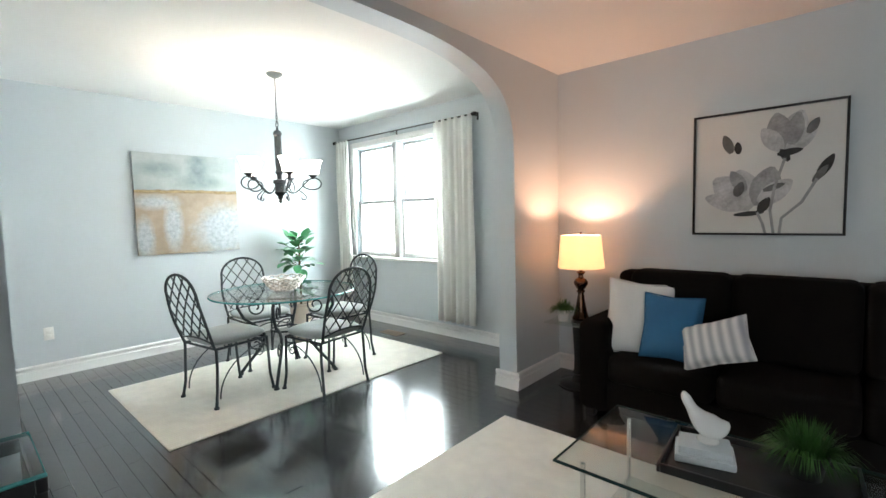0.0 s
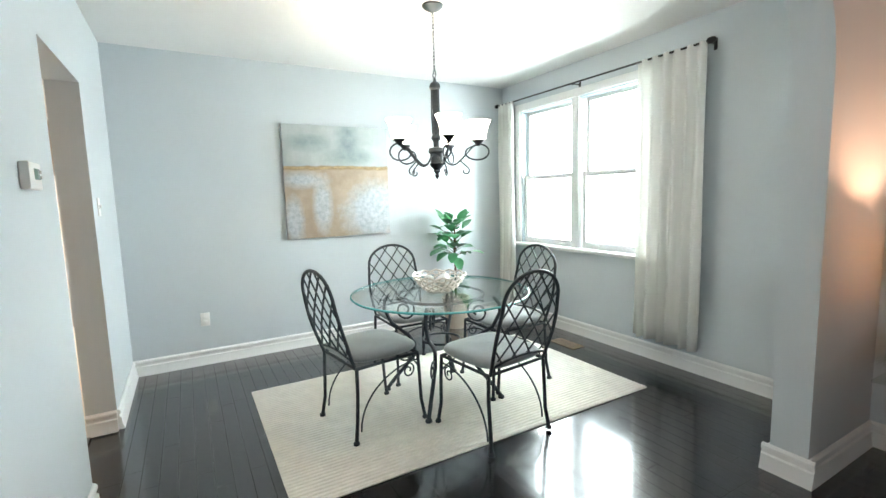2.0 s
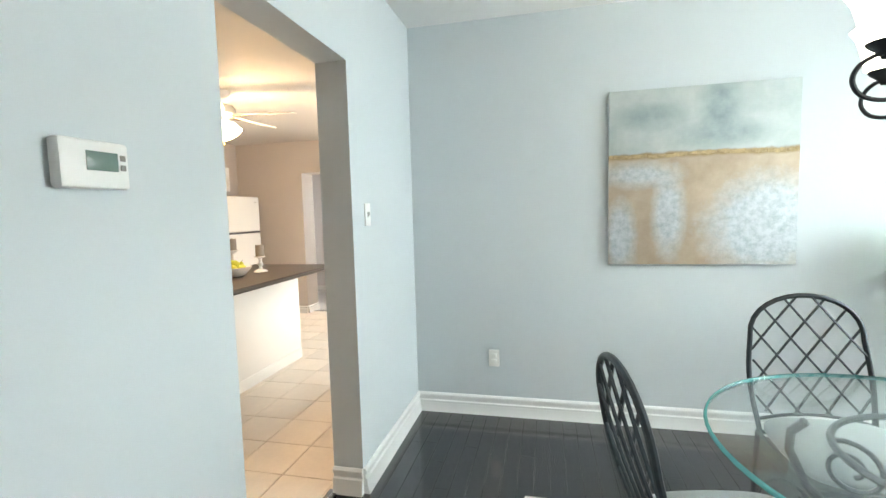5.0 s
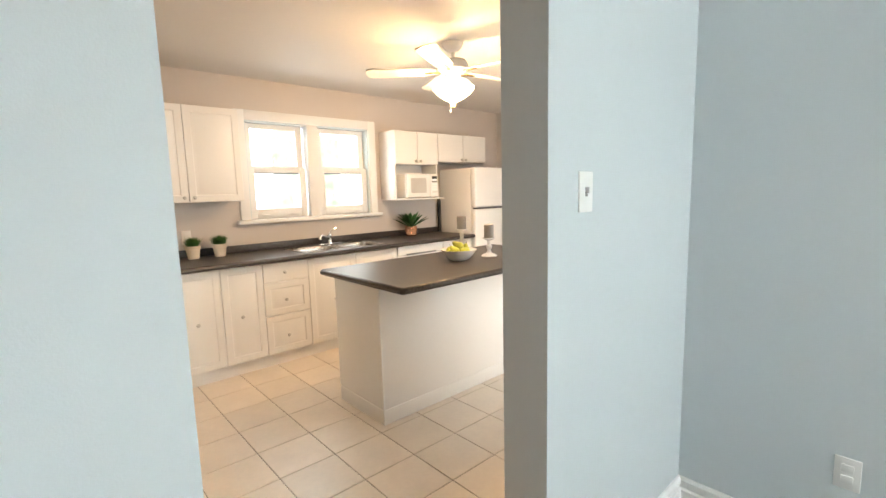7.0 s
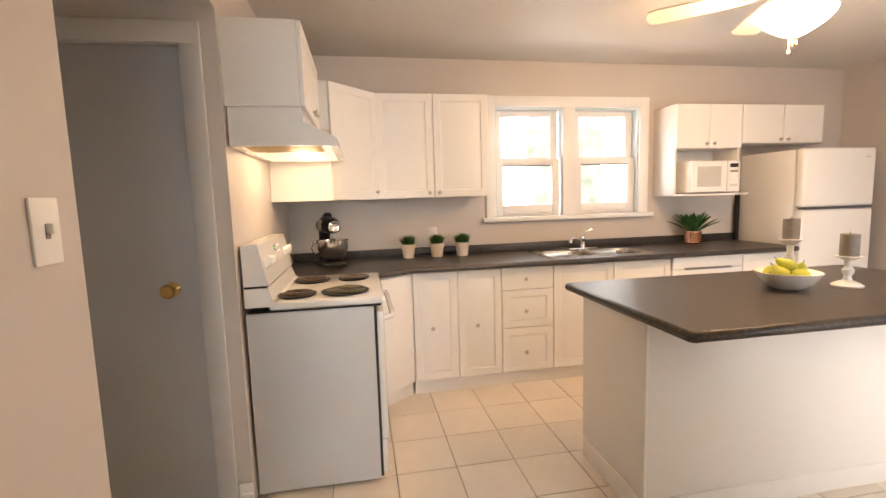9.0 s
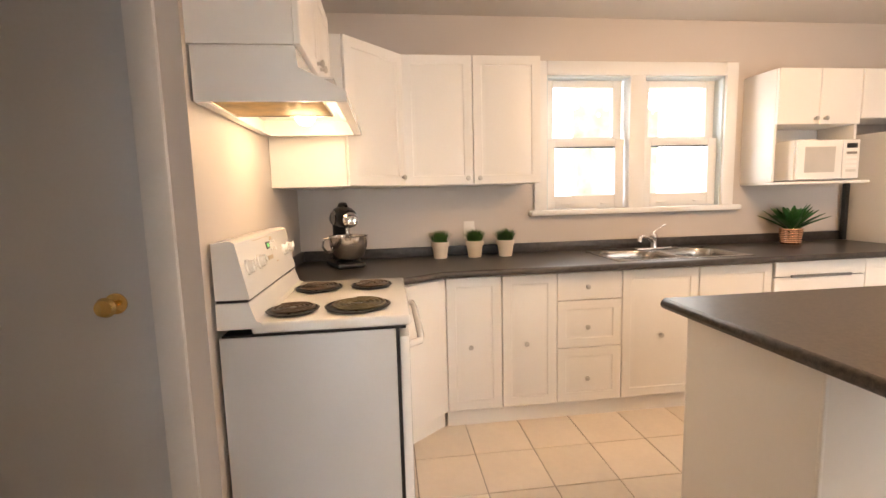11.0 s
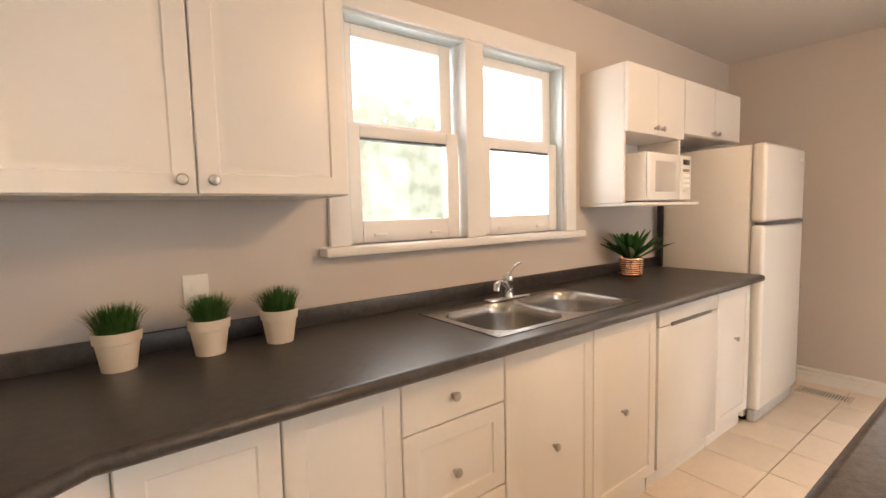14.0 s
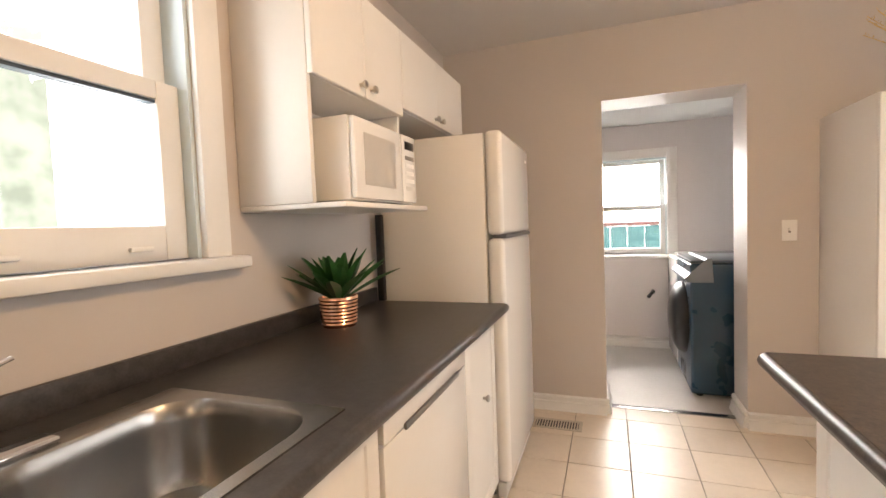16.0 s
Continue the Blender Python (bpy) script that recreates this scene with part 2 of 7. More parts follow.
LAMP_SHADE = mat("linen_lamp_shade", (0.75, 0.66, 0.54), 0.8, var=0.03, fine=300, bump=0.2, emit=(1.0, 0.54, 0.26), strength=0.25)
_n, _l = LAMP_SHADE.node_tree.nodes, LAMP_SHADE.node_tree.links
_t, _m = _n.new("ShaderNodeBsdfTranslucent"), _n.new("ShaderNodeMixShader")
_t.inputs[0].default_value, _m.inputs[0].default_value = (0.92, 0.80, 0.66, 1), 0.45
_l.new(_n["Principled BSDF"].outputs[0], _m.inputs[1]), _l.new(_t.outputs[0], _m.inputs[2]), _l.new(_m.outputs[0], _n["Material Output"].inputs[0])
HOOD_LIGHT = mat("hood_lens", (0.9, 0.88, 0.8), 0.4, emit=(1.0, 0.80, 0.48), strength=30.0)
GOLD_FILTER = mat("greasy_filter", (0.52, 0.36, 0.15), 0.45, metal=0.45, var=0.4, scale=14, fine=300, bump=0.6)


# ---- mesh tools ----
class Mesh:
    """Collects vertices and faces of one part."""

    def __init__(self):
        self.v, self.f = [], []

    def add(self, verts, faces, m=None):
        k = len(self.v)
        self.v += [tuple(m @ Vector(p)) if m else tuple(p) for p in verts]
        self.f += [tuple(i + k for i in f) for f in faces]
        return self

    def box(self, x0, x1, y0, y1, z0, z1, m=None):
        v = [(x, y, z) for x in (x0, x1) for y in (y0, y1) for z in (z0, z1)]
        f = [(0, 1, 3, 2), (4, 6, 7, 5), (0, 4, 5, 1), (2, 3, 7, 6), (0, 2, 6, 4), (1, 5, 7, 3)]
        return self.add(v, f, m)

    def rbox(self, x0, x1, y0, y1, z0, z1, r=0.004, seg=2, m=None):
        bm = bmesh.new()
        bmesh.ops.create_cube(bm, size=1)
        bmesh.ops.transform(bm, matrix=Matrix.Translation(((x0 + x1) / 2, (y0 + y1) / 2, (z0 + z1) / 2)) @ Matrix.Diagonal((x1 - x0, y1 - y0, z1 - z0, 1)), verts=bm.verts)
        r = min(r, 0.45 * min(x1 - x0, y1 - y0, z1 - z0))
        bmesh.ops.bevel(bm, geom=bm.edges[:], offset=r, segments=seg, profile=0.5, affect="EDGES")
        bm.verts.index_update()
        self.add([v.co[:] for v in bm.verts], [[v.index for v in f.verts] for f in bm.faces], m)
        bm.free()
        return self

    def lathe(self, prof, n=24, m=None, a0=0.0, a1=360.0, wob=None, cap=True):
        """Turns a profile of (radius, z) about z."""
        full = abs(a1 - a0 - 360) < 1e-6
        cols = n if full else n + 1
        v = []
        for i in range(cols):
            a = radians(a0 + (a1 - a0) * i / n)
            k = wob(a) if wob else 1
            v += [(r * k * math.cos(a), r * k * math.sin(a), z) for r, z in prof]
        p, f = len(prof), []
        for i in range(n):
            a, b = i * p, ((i + 1) % cols) * p
            f += [(a + j, b + j, b + j + 1, a + j + 1) for j in range(p - 1)]
        if cap and full and prof[0][0] > 1e-5:
            f.append(tuple(i * p for i in reversed(range(n))))
        if cap and full and prof[-1][0] > 1e-5:
            f.append(tuple(i * p + p - 1 for i in range(n)))
        return self.add(v, f, m)

    def tube(self, pts, r=0.006, n=8, m=None, closed=False, flat=1.0):
        pts = [Vector(p) for p in pts]
        rr = r if isinstance(r, (list, tuple)) else [r] * len(pts)
        v, f = [], []
        up = None
        for i, p in enumerate(pts):
            a = pts[i - 1] if (i or closed) else p
            b = pts[(i + 1) % len(pts)] if (i < len(pts) - 1 or closed) else p
            d = (b - a).normalized()
            if up is None:
                up = Vector((0, 0, 1)) if abs(d.z) < 0.9 else Vector((1, 0, 0))
            s = d.cross(up).normalized()
            up = s.cross(d).normalized()
            for k in range(n):
                t = 2 * math.pi * k / n
                v.append(p + s * (math.cos(t) * rr[i]) + up * (math.sin(t) * rr[i] * flat))
        last = len(pts) if closed else len(pts) - 1
        for i in range(last):
            a, b = i * n, ((i + 1) % len(pts)) * n
            f += [(a + k, a + (k + 1) % n, b + (k + 1) % n, b + k) for k in range(n)]
        if not closed:
            f += [tuple(reversed(range(n))), tuple(range((len(pts) - 1) * n, len(pts) * n))]
        return self.add(v, f, m)

    def grid(self, fn, nu, nv, m=None, loop=False):
        """A sheet of points fn(u, v), u and v from 0 to 1."""
        v = [fn(i / nu, j / nv) for i in range(nu + 1) for j in range(nv + 1)]
        f = [(i * (nv + 1) + j, (i + 1) * (nv + 1) + j, (i + 1) * (nv + 1) + j + 1, i * (nv + 1) + j + 1) for i in range(nu) for j in range(nv)]
        return self.add(v, f, m)

    def prism(self, poly, z0, z1, m=None):
        n = len(poly)
        v = [(x, y, z0) for x, y in poly] + [(x, y, z1) for x, y in poly]
        f = [tuple(reversed(range(n))), tuple(range(n, 2 * n))] + [(i, (i + 1) % n, n + (i + 1) % n, n + i) for i in range(n)]
        return self.add(v, f, m)

    def weld(self):
        """Joins vertices that lie in one place."""
        place, index = {}, []
        for p in self.v:
            index.append(place.setdefault(tuple(round(c, 5) for c in p), len(place)))
        self.v, self.f = list(place), [tuple(index[i] for i in f) for f in self.f]
        return self

    def data(self, name, material, smooth=True):
        me = bpy.data.meshes.new(name)
        me.from_pydata(self.v, [], self.f)
        if smooth:
            me.shade_smooth()
            me.set_sharp_from_angle(angle=radians(38))
        me.materials.append(material)
        me.update()
        return me


def thing(name, loc=(0, 0, 0), rot=0.0, label="", category="", group="", kind=""):
    ob = new(name)
    ob.empty_display_size = 0.1
    ob.matrix_basis = pose(*loc, 0, 0, rot)
    return tagged(ob, label, category, group, kind)


def part(name, me, material, parent, label="", smooth=True):
    ob = new(name, me.data(name, material, smooth))
    ob.parent = parent
    return tagged(ob, label)


def solo(name, me, material, label="", category="", group="", kind="", smooth=True):
    return tagged(new(name, me.data(name, material, smooth)), label, category, group, kind)


def solidify(ob, t, offset=0.0):
    md = ob.modifiers.new("thick", "SOLIDIFY")
    md.thickness, md.offset = t, offset
    return ob


def subdivide(ob, levels=1):
    md = ob.modifiers.new("smooth", "SUBSURF")
    md.levels = md.render_levels = levels
    return ob


# ---- plan (metres) ----
CEILING, KCEIL = 2.62, 2.43
YW = 3.78                       # window wall
YL, LCEIL = 3.60, 2.555         # sofa wall and living room ceiling
XA0, XA1 = 3.30, 3.46           # arch wall
ARCH0, ARCH1 = 0.09, 2.90       # arch opening
DX0, DX1, DTOP = 0.995, 1.855, 2.105   # opening to the kitchen
YK = -0.157                     # kitchen face of that wall
YS = -3.48                      # sink wall
XE, XW = 2.18, -2.80            # kitchen side walls
LY0, LY1, LTOP = -2.45, -1.675, 1.99   # laundry opening
XL = -4.52                      # laundry far wall


def wall(name, pieces, material, label):
    m = Mesh()
    for p in pieces:
        m.box(*p)
    return solo(name, m, material, label, "wall", kind="structure", smooth=False)


WX0, WX1, WZ0, WZ1 = 0.34, 1.96, 0.86, 2.30      # dining window
KX0, KX1, KZ0, KZ1 = -0.72, 0.555, 1.19, 2.07      # kitchen window
VY0, VY1, VZ0, VZ1 = -2.62, -1.90, 0.90, 1.82     # laundry window
wall("wall_painting", [(-0.15, 0.0, YK, YW + 0.2, 0, CEILING)], PAINT, "pale grey painted dining room wall behind a canvas")
wall("wall_window", [(0, WX0, YW, YW + 0.2, 0, CEILING), (WX1, XA1, YW, YW + 0.2, 0, CEILING), (WX0, WX1, YW, YW + 0.2, 0, WZ0), (WX0, WX1, YW, YW + 0.2, WZ1, CEILING)], PAINT, "pale grey painted wall with a wide window")
wall("wall_sofa", [(XA1, 8.2, YL, YW + 0.2, 0, CEILING)], PAINT, "grey painted living room wall behind the sofa")
wall("wall_kitchen_opening", [(0, DX0, YK, 0, 0, CEILING), (DX1, XA1, YK, 0, 0, CEILING), (DX0, DX1, YK, 0, DTOP, CEILING)], PAINT, "pale grey painted wall with an uncased opening to the kitchen")
EX0, EX1, EZ0, EZ1 = 6.5, 8.0, 0.7, 2.25          # unseen window, added as a light source for the living room
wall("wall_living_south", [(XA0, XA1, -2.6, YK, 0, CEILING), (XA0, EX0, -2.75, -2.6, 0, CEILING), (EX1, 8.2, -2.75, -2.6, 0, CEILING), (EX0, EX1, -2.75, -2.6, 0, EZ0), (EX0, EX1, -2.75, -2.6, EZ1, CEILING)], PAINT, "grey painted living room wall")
NX0, NX1, NZ0, NZ1 = -2.05, -0.55, 0.12, 2.1      # unseen glazed opening, added for daylight from the north
# unseen wall at an assumed place, shuts outside light out of the room
wall("wall_living_east", [(8.2, 8.35, -2.75, YW + 0.2, 0, CEILING)], PAINT, "unseen end wall, assumed, closing the living room")


def arch_wall():
    m = Mesh()
    m.box(XA0, XA1, ARCH1, YW, 0, CEILING)
    m.box(XA0, XA1, 0.0, ARCH0, 0, CEILING)
    spring, top, p = 1.75, 2.47, 3.2
    mid, half = (ARCH0 + ARCH1) / 2, (ARCH1 - ARCH0) / 2

    def edge(y):
        u = min(1.0, abs(y - mid) / half)
        return spring + (top - spring) * (1 - u ** p) ** (1 / p)
    ys = [mid - half * math.cos(math.pi * i / 64) for i in range(65)]
    for a, b in zip(ys, ys[1:]):
        za, zb = edge(a), edge(b)
        v = [(x, y, z) for x in (XA0, XA1) for y, z in ((a, za), (b, zb), (b, CEILING), (a, CEILING))]
        m.add(v, [(0, 3, 2, 1), (4, 5, 6, 7), (0, 1, 5, 4)])
    return solo("wall_arch", m.weld(), PAINT, "grey painted wall with a wide rounded archway", "wall", kind="structure")


arch_wall()
wall("wall_sink", [(XW - 0.15, KX0, YS - 0.2, YS, 0, KCEIL), (KX1, XE, YS - 0.2, YS, 0, KCEIL), (KX0, KX1, YS - 0.2, YS, 0, KZ0), (KX0, KX1, YS - 0.2, YS, KZ1, KCEIL)], PAINT_K, "warm grey kitchen wall with a double window over the sink")
RN, RS, RTOP = -0.90, -1.95, 2.145     # recess beside the stove
wall("wall_stove", [(XE, XE + 0.12, RN, YK, 0, KCEIL), (XE, XE + 0.12, YS, RS, 0, KCEIL), (XE, XE + 0.12, RS, RN, RTOP, KCEIL)], PAINT_K, "warm grey kitchen wall with a deep recess beside the stove")
wall("wall_recess", [(XE + 0.12, 2.315, RS - 0.12, RS, 0, KCEIL), (3.16, 3.45, RS - 0.12, RS, 0, KCEIL), (2.315, 3.16, RS - 0.12, RS, 2.0, KCEIL), (3.33, 3.45, RS, RN, 0, KCEIL), (XE + 0.12, 3.45, RN, RN + 0.12, 0, KCEIL)], PAINT_K, "grey wall of the recess round the pantry door")
wall("wall_laundry_opening", [(XW - 0.30, XW, YS, LY0, 0, KCEIL), (XW - 0.30, XW, LY1, YK, 0, KCEIL), (XW - 0.30, XW, LY0, LY1, LTOP, KCEIL)], PAINT_K, "warm grey wall with an uncased opening to the laundry")
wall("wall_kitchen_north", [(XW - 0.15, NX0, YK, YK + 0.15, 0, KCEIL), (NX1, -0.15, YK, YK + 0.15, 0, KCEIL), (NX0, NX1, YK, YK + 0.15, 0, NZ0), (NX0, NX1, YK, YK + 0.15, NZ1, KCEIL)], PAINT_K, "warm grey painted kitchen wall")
wall("wall_laundry", [(XL - 0.15, XL, -3.3, VY0, 0, 2.3), (XL - 0.15, XL, VY1, -0.9, 0, 2.3), (XL - 0.15, XL, VY0, VY1, 0, VZ0), (XL - 0.15, XL, VY0, VY1, VZ1, 2.3), (XL, XW - 0.15, -3.42, -3.3, 0, 2.3), (XL, XW - 0.15, -1.08, -0.96, 0, 2.3)], PAINT_L, "pale grey laundry room walls with a window")

solo("ceiling_living", Mesh().box(XA1, 8.2, -2.6, YL, LCEIL, CEILING - 0.002), CEIL, "white painted living room ceiling", "ceiling", kind="structure", smooth=False)
solo("ceiling_dining", Mesh().box(-0.15, 8.35, -2.75, YW + 0.2, CEILING, CEILING + 0.1), CEIL, "white painted ceiling", "ceiling", kind="structure", smooth=False)
solo("ceiling_kitchen", Mesh().box(XW - 0.15, 3.28, YS - 0.2, YK, KCEIL, KCEIL + 0.1), CEIL_K, "kitchen ceiling, darker and warmer than the other ceilings", "ceiling", kind="structure", smooth=False)
solo("ceiling_laundry", Mesh().box(XL - 0.15, XW - 0.15, -3.42, -0.9, 2.14, 2.24), CEIL, "white painted laundry ceiling", "ceiling", kind="structure", smooth=False)
floor_wood = solo("floor_wood", Mesh().box(-0.15, 8.35, -2.75, YW + 0.2, -0.1, -0.008), PLANK, "glossy espresso plank floor", "floor", kind="structure", smooth=False)
floor_tile = solo("floor_tile", Mesh().box(XW - 0.15, 3.28, YS - 0.2, YK, -0.1, -0.007), GROUT, "beige ceramic tile kitchen floor", "floor", kind="structure", smooth=False)
floor_laundry = solo("floor_laundry", Mesh().box(XL - 0.15, XW - 0.15, -3.42, -0.9, -0.1, -0.004), LTILE, "pale tile laundry floor", "floor", kind="structure", smooth=False)
solo("threshold", Mesh().rbox(DX0, DX1, YK - 0.03, YK + 0.02, -0.01, 0.006, 0.004), PLANK, "dark wooden threshold strip", "trim", kind="structure")
solo("threshold", Mesh().rbox(XW - 0.17, XW - 0.12, LY0, LY1, -0.01, 0.006, 0.004), STEEL, "metal threshold strip", "trim", kind="structure")


def baseboard(x0, y0, x1, y1, side, h=0.13):
    """A moulded board along a wall's foot, standing out towards side."""
    a, b = Vector((x0, y0)), Vector((x1, y1))
    d = (b - a).normalized()
    s = Vector(side)
    prof = [(0.0, 0.0), (0.032, 0.0), (0.029, h * 0.10), (0.021, h * 0.34), (0.019, h * 0.58), (0.010, h * 0.63), (0.010, h * 0.75), (0.018, h * 0.80), (0.018, h * 0.92), (0.008, h), (0.0, h)]
    v = [(*(p + s * o), z) for p in (a, b) for o, z in prof]
    n = len(prof)
    f = [(i, (i + 1) % n, n + (i + 1) % n, n + i) for i in range(n)] + [tuple(range(n)), tuple(range(n, 2 * n))]
    return solo("baseboard", Mesh().add(v, f), TRIM, "white moulded baseboard", "baseboard", kind="structure")


baseboard(0, 0, 0, YW, (1, 0))
baseboard(0, YW, XA0, YW, (0, -1))
baseboard(0.010, 0, DX0, 0, (0, 1))
baseboard(DX1, 0, XA0, 0, (0, 1))
baseboard(XA0, ARCH1, XA0, YW - 0.018, (-1, 0))
baseboard(XA0 - 0.031, ARCH1, XA1 + 0.031, ARCH1, (0, -1))
baseboard(XA1, ARCH1, XA1, YL, (1, 0))
baseboard(XA1 + 0.010, YL, 8.2, YL, (0, -1))
baseboard(XA0, ARCH0, XA1 + 0.031, ARCH0, (0, 1))
baseboard(XA1, -2.6, XA1, ARCH0, (1, 0))
baseboard(DX0, YK, DX0, 0, (1, 0))
baseboard(DX1, YK, DX1, 0, (-1, 0))
baseboard(XW, YS, XW, LY0, (1, 0), 0.10)
baseboard(XW, LY1, XW, YK, (1, 0), 0.10)
baseboard(XW - 0.30, LY0, XW, LY0, (0, 1), 0.10)
baseboard(XW - 0.30, LY1, XW, LY1, (0, -1), 0.10)
baseboard(XE, RS, 2.235, RS, (0, 1), 0.11)
baseboard(XE, RN, XE, YK, (-1, 0), 0.11)
baseboard(XL, -3.3, XL, -1.08, (1, 0), 0.10)


def sash_window(name, w, z0, z1, at, rot, units, casing, sill_w, label, meet=0.5, mull=0.085, fr=0.042):
    """A row of double-hung units in an opening of width w; local x along the wall, y into the room."""
    t = thing(name, at, rot, label, "window", kind="structure")
    h = z1 - z0
    top_rail, foot_rail = 0.035 + 0.6 * (fr - 0.042), 0.06 + 1.4 * (fr - 0.042)
    c = Mesh()
    c.rbox(-w / 2 - casing, -w / 2, -0.001, 0.022, z0, z1 + casing, 0.004)
    c.rbox(w / 2, w / 2 + casing, -0.001, 0.022, z0, z1 + casing, 0.004)
    c.rbox(-w / 2, w / 2, -0.001, 0.022, z1, z1 + casing, 0.004)
    part("window_casing", c, TRIM, t)
    part("window_sill", Mesh().rbox(-sill_w / 2, sill_w / 2, -0.06, 0.065, z0 - 0.035, z0, 0.008), TRIM, t)
    uw = (w - mull * (units - 1)) / units
    for k in range(units - 1):
        x = -w / 2 + (k + 1) * uw + k * mull
        part("mullion", Mesh().rbox(x, x + mull, -0.13, 0.012, z0, z1, 0.004), TRIM, t)
    part("jamb_liner", Mesh().box(-w / 2, -w / 2 + 0.012, -0.18, -0.002, z0, z1).box(w / 2 - 0.012, w / 2, -0.18, -0.002, z0, z1).box(-w / 2, w / 2, -0.18, -0.002, z1 - 0.012, z1), LINER, t, smooth=False)
    for k in range(units):
        x0 = -w / 2 + k * (uw + mull) + 0.013
        x1 = x0 + uw - 0.026
        zm = z0 + h * meet
        for nm, y, za, zb in (("upper_sash", -0.10, zm - 0.015, z1 - 0.013), ("lower_sash", -0.055, z0 + 0.002, zm + 0.015)):
            m = Mesh()
            m.rbox(x0, x0 + fr, y - 0.02, y + 0.02, za, zb, 0.004)
            m.rbox(x1 - fr, x1, y - 0.02, y + 0.02, za, zb, 0.004)
            m.rbox(x0 + fr, x1 - fr, y - 0.02, y + 0.02, zb - top_rail, zb, 0.004)
            m.rbox(x0 + fr, x1 - fr, y - 0.02, y + 0.02, za, za + (foot_rail if nm == "lower_sash" else top_rail), 0.004)
            s = part(nm, m, TRIM, t)
            g = part("pane", Mesh().box(x0 + fr, x1 - fr, y - 0.003, y + 0.003, za + top_rail - 0.005, zb - top_rail + 0.005), GLASS, s, "clear window pane", smooth=False)
            g.visible_shadow = False
            if nm == "lower_sash":
                # dark strip drawn in for the shadowed gap above the lower pane
                part("shadow_strip", Mesh().box(x0 + fr, x1 - fr, y - 0.016, y + 0.012, zb - top_rail - 0.009, zb - top_rail - 0.0005), SHADOW_LINE, s, "dark strip for the shadowed gap above the lower pane", smooth=False)
        for lx in (x0 + (x1 - x0) * 0.25, x0 + (x1 - x0) * 0.75):
            part("sash_lift", Mesh().rbox(lx - 0.03, lx + 0.03, -0.035, -0.022, z0 + 0.028, z0 + 0.040, 0.003), TRIM, t)
    return t


sash_window("window_1", WX1 - WX0, WZ0, WZ1, ((WX0 + WX1) / 2, YW, 0), 180, 2, 0.075, WX1 - WX0 + 0.22, "white double-hung twin window in the dining room")
sash_window("window_2", KX1 - KX0, KZ0, KZ1, ((KX0 + KX1) / 2, YS, 0), 0, 2, 0.085, KX1 - KX0 + 0.24, "white double-hung twin window over the sink", 0.517, 0.11, 0.064)
sash_window("added_window_living", EX1 - EX0, EZ0, EZ1, ((EX0 + EX1) / 2, -2.6, 0), 0, 2, 0.075, EX1 - EX0 + 0.2, "unseen twin window, added to brighten the living room")
sash_window("added_window_north", NX1 - NX0, NZ0, NZ1, ((NX0 + NX1) / 2, YK, 0), 180, 2, 0.075, NX1 - NX0 + 0.15, "unseen tall kitchen window, added for daylight from the north")
sash_window("window_3", VY1 - VY0, VZ0, VZ1, (XL, (VY0 + VY1) / 2, 0), -90, 1, 0.085, VY1 - VY0 + 0.2, "white double-hung laundry window")


def backdrop(name, verts, material, label):
    return solo(name, Mesh().add(verts, [(0, 1, 2, 3)]), material, label, "backdrop", kind="structure", smooth=False)


backdrop("backdrop_street", [(-7.0, 5.3, -0.6), (3.0, 5.3, -0.6), (3.0, 5.3, 4.6), (-7.0, 5.3, 4.6)], glow("bright_street", (0.80, 0.93, 1.0), GLOW_DINING, (0.85, 0.83, 0.8), 0.05, 0.6, ground=0.5), "bright overcast daylight outside the dining window")
backdrop("backdrop_garden", [(-10, -5.6, -0.6), (4.5, -5.6, -0.6), (4.5, -5.6, 5.5), (-10, -5.6, 5.5)], glow("bright_garden", (0.92, 0.97, 1.0), GLOW_KITCHEN, (0.080, 0.092, 0.075), edge=-0.52, height=2.3), "bright garden with vague foliage outside the kitchen window")
# glowing panel behind the added window, brightens the living room
backdrop("fill_panel_living", [(5.6, -4.3, -0.3), (8.9, -4.3, -0.3), (8.9, -4.3, 4.2), (5.6, -4.3, 4.2)], glow("living_fill_glow", (0.90, 0.96, 1.0), FILL_LIVING), "glowing fill panel outside the unseen living room window")
# fill light for the kitchen, sent in through the added north opening
backdrop("fill_panel_north", [(-3.3, 1.2, -0.3), (-0.3, 1.2, -0.3), (-0.3, 1.2, 3.6), (-3.3, 1.2, 3.6)], glow("north_fill_glow", (0.97, 0.99, 1.0), FILL_NORTH), "glowing fill panel outside the unseen kitchen window")
backdrop("backdrop_yard", [(-6.2, -5.5, -0.4), (-6.2, -0.3, -0.4), (-6.2, -0.3, 4), (-6.2, -5.5, 4)], glow("bright_yard", (1.0, 0.98, 0.95), GLOW_LAUNDRY, (0.8, 0.85, 0.85), 0.02, 0.5), "bright yard outside the laundry window")

# ---- dining room ----
CX, CY = 1.68, 1.95      # table centre


def arc(c, r, a0, a1, n=10, plane="xz"):
    pts = []
    for i in range(n + 1):
        a = radians(a0 + (a1 - a0) * i / n)
        u, w = r * math.cos(a), r * math.sin(a)
        pts.append((c[0] + u, c[1], c[2] + w) if plane == "xz" else (c[0], c[1] + u, c[2] + w) if plane == "yz" else (c[0] + u, c[1] + w, c[2]))
    return pts


def scroll(c, r0, r1, a0, turns, n=26):
    """A flat spiral in the local xz plane, as (x, z)."""
    out = []
    for i in range(n + 1):
        k = i / n
        a = radians(a0 + 360 * turns * k)
        r = r0 + (r1 - r0) * k
        out.append((c[0] + r * math.cos(a), c[1] + r * math.sin(a)))
    return out


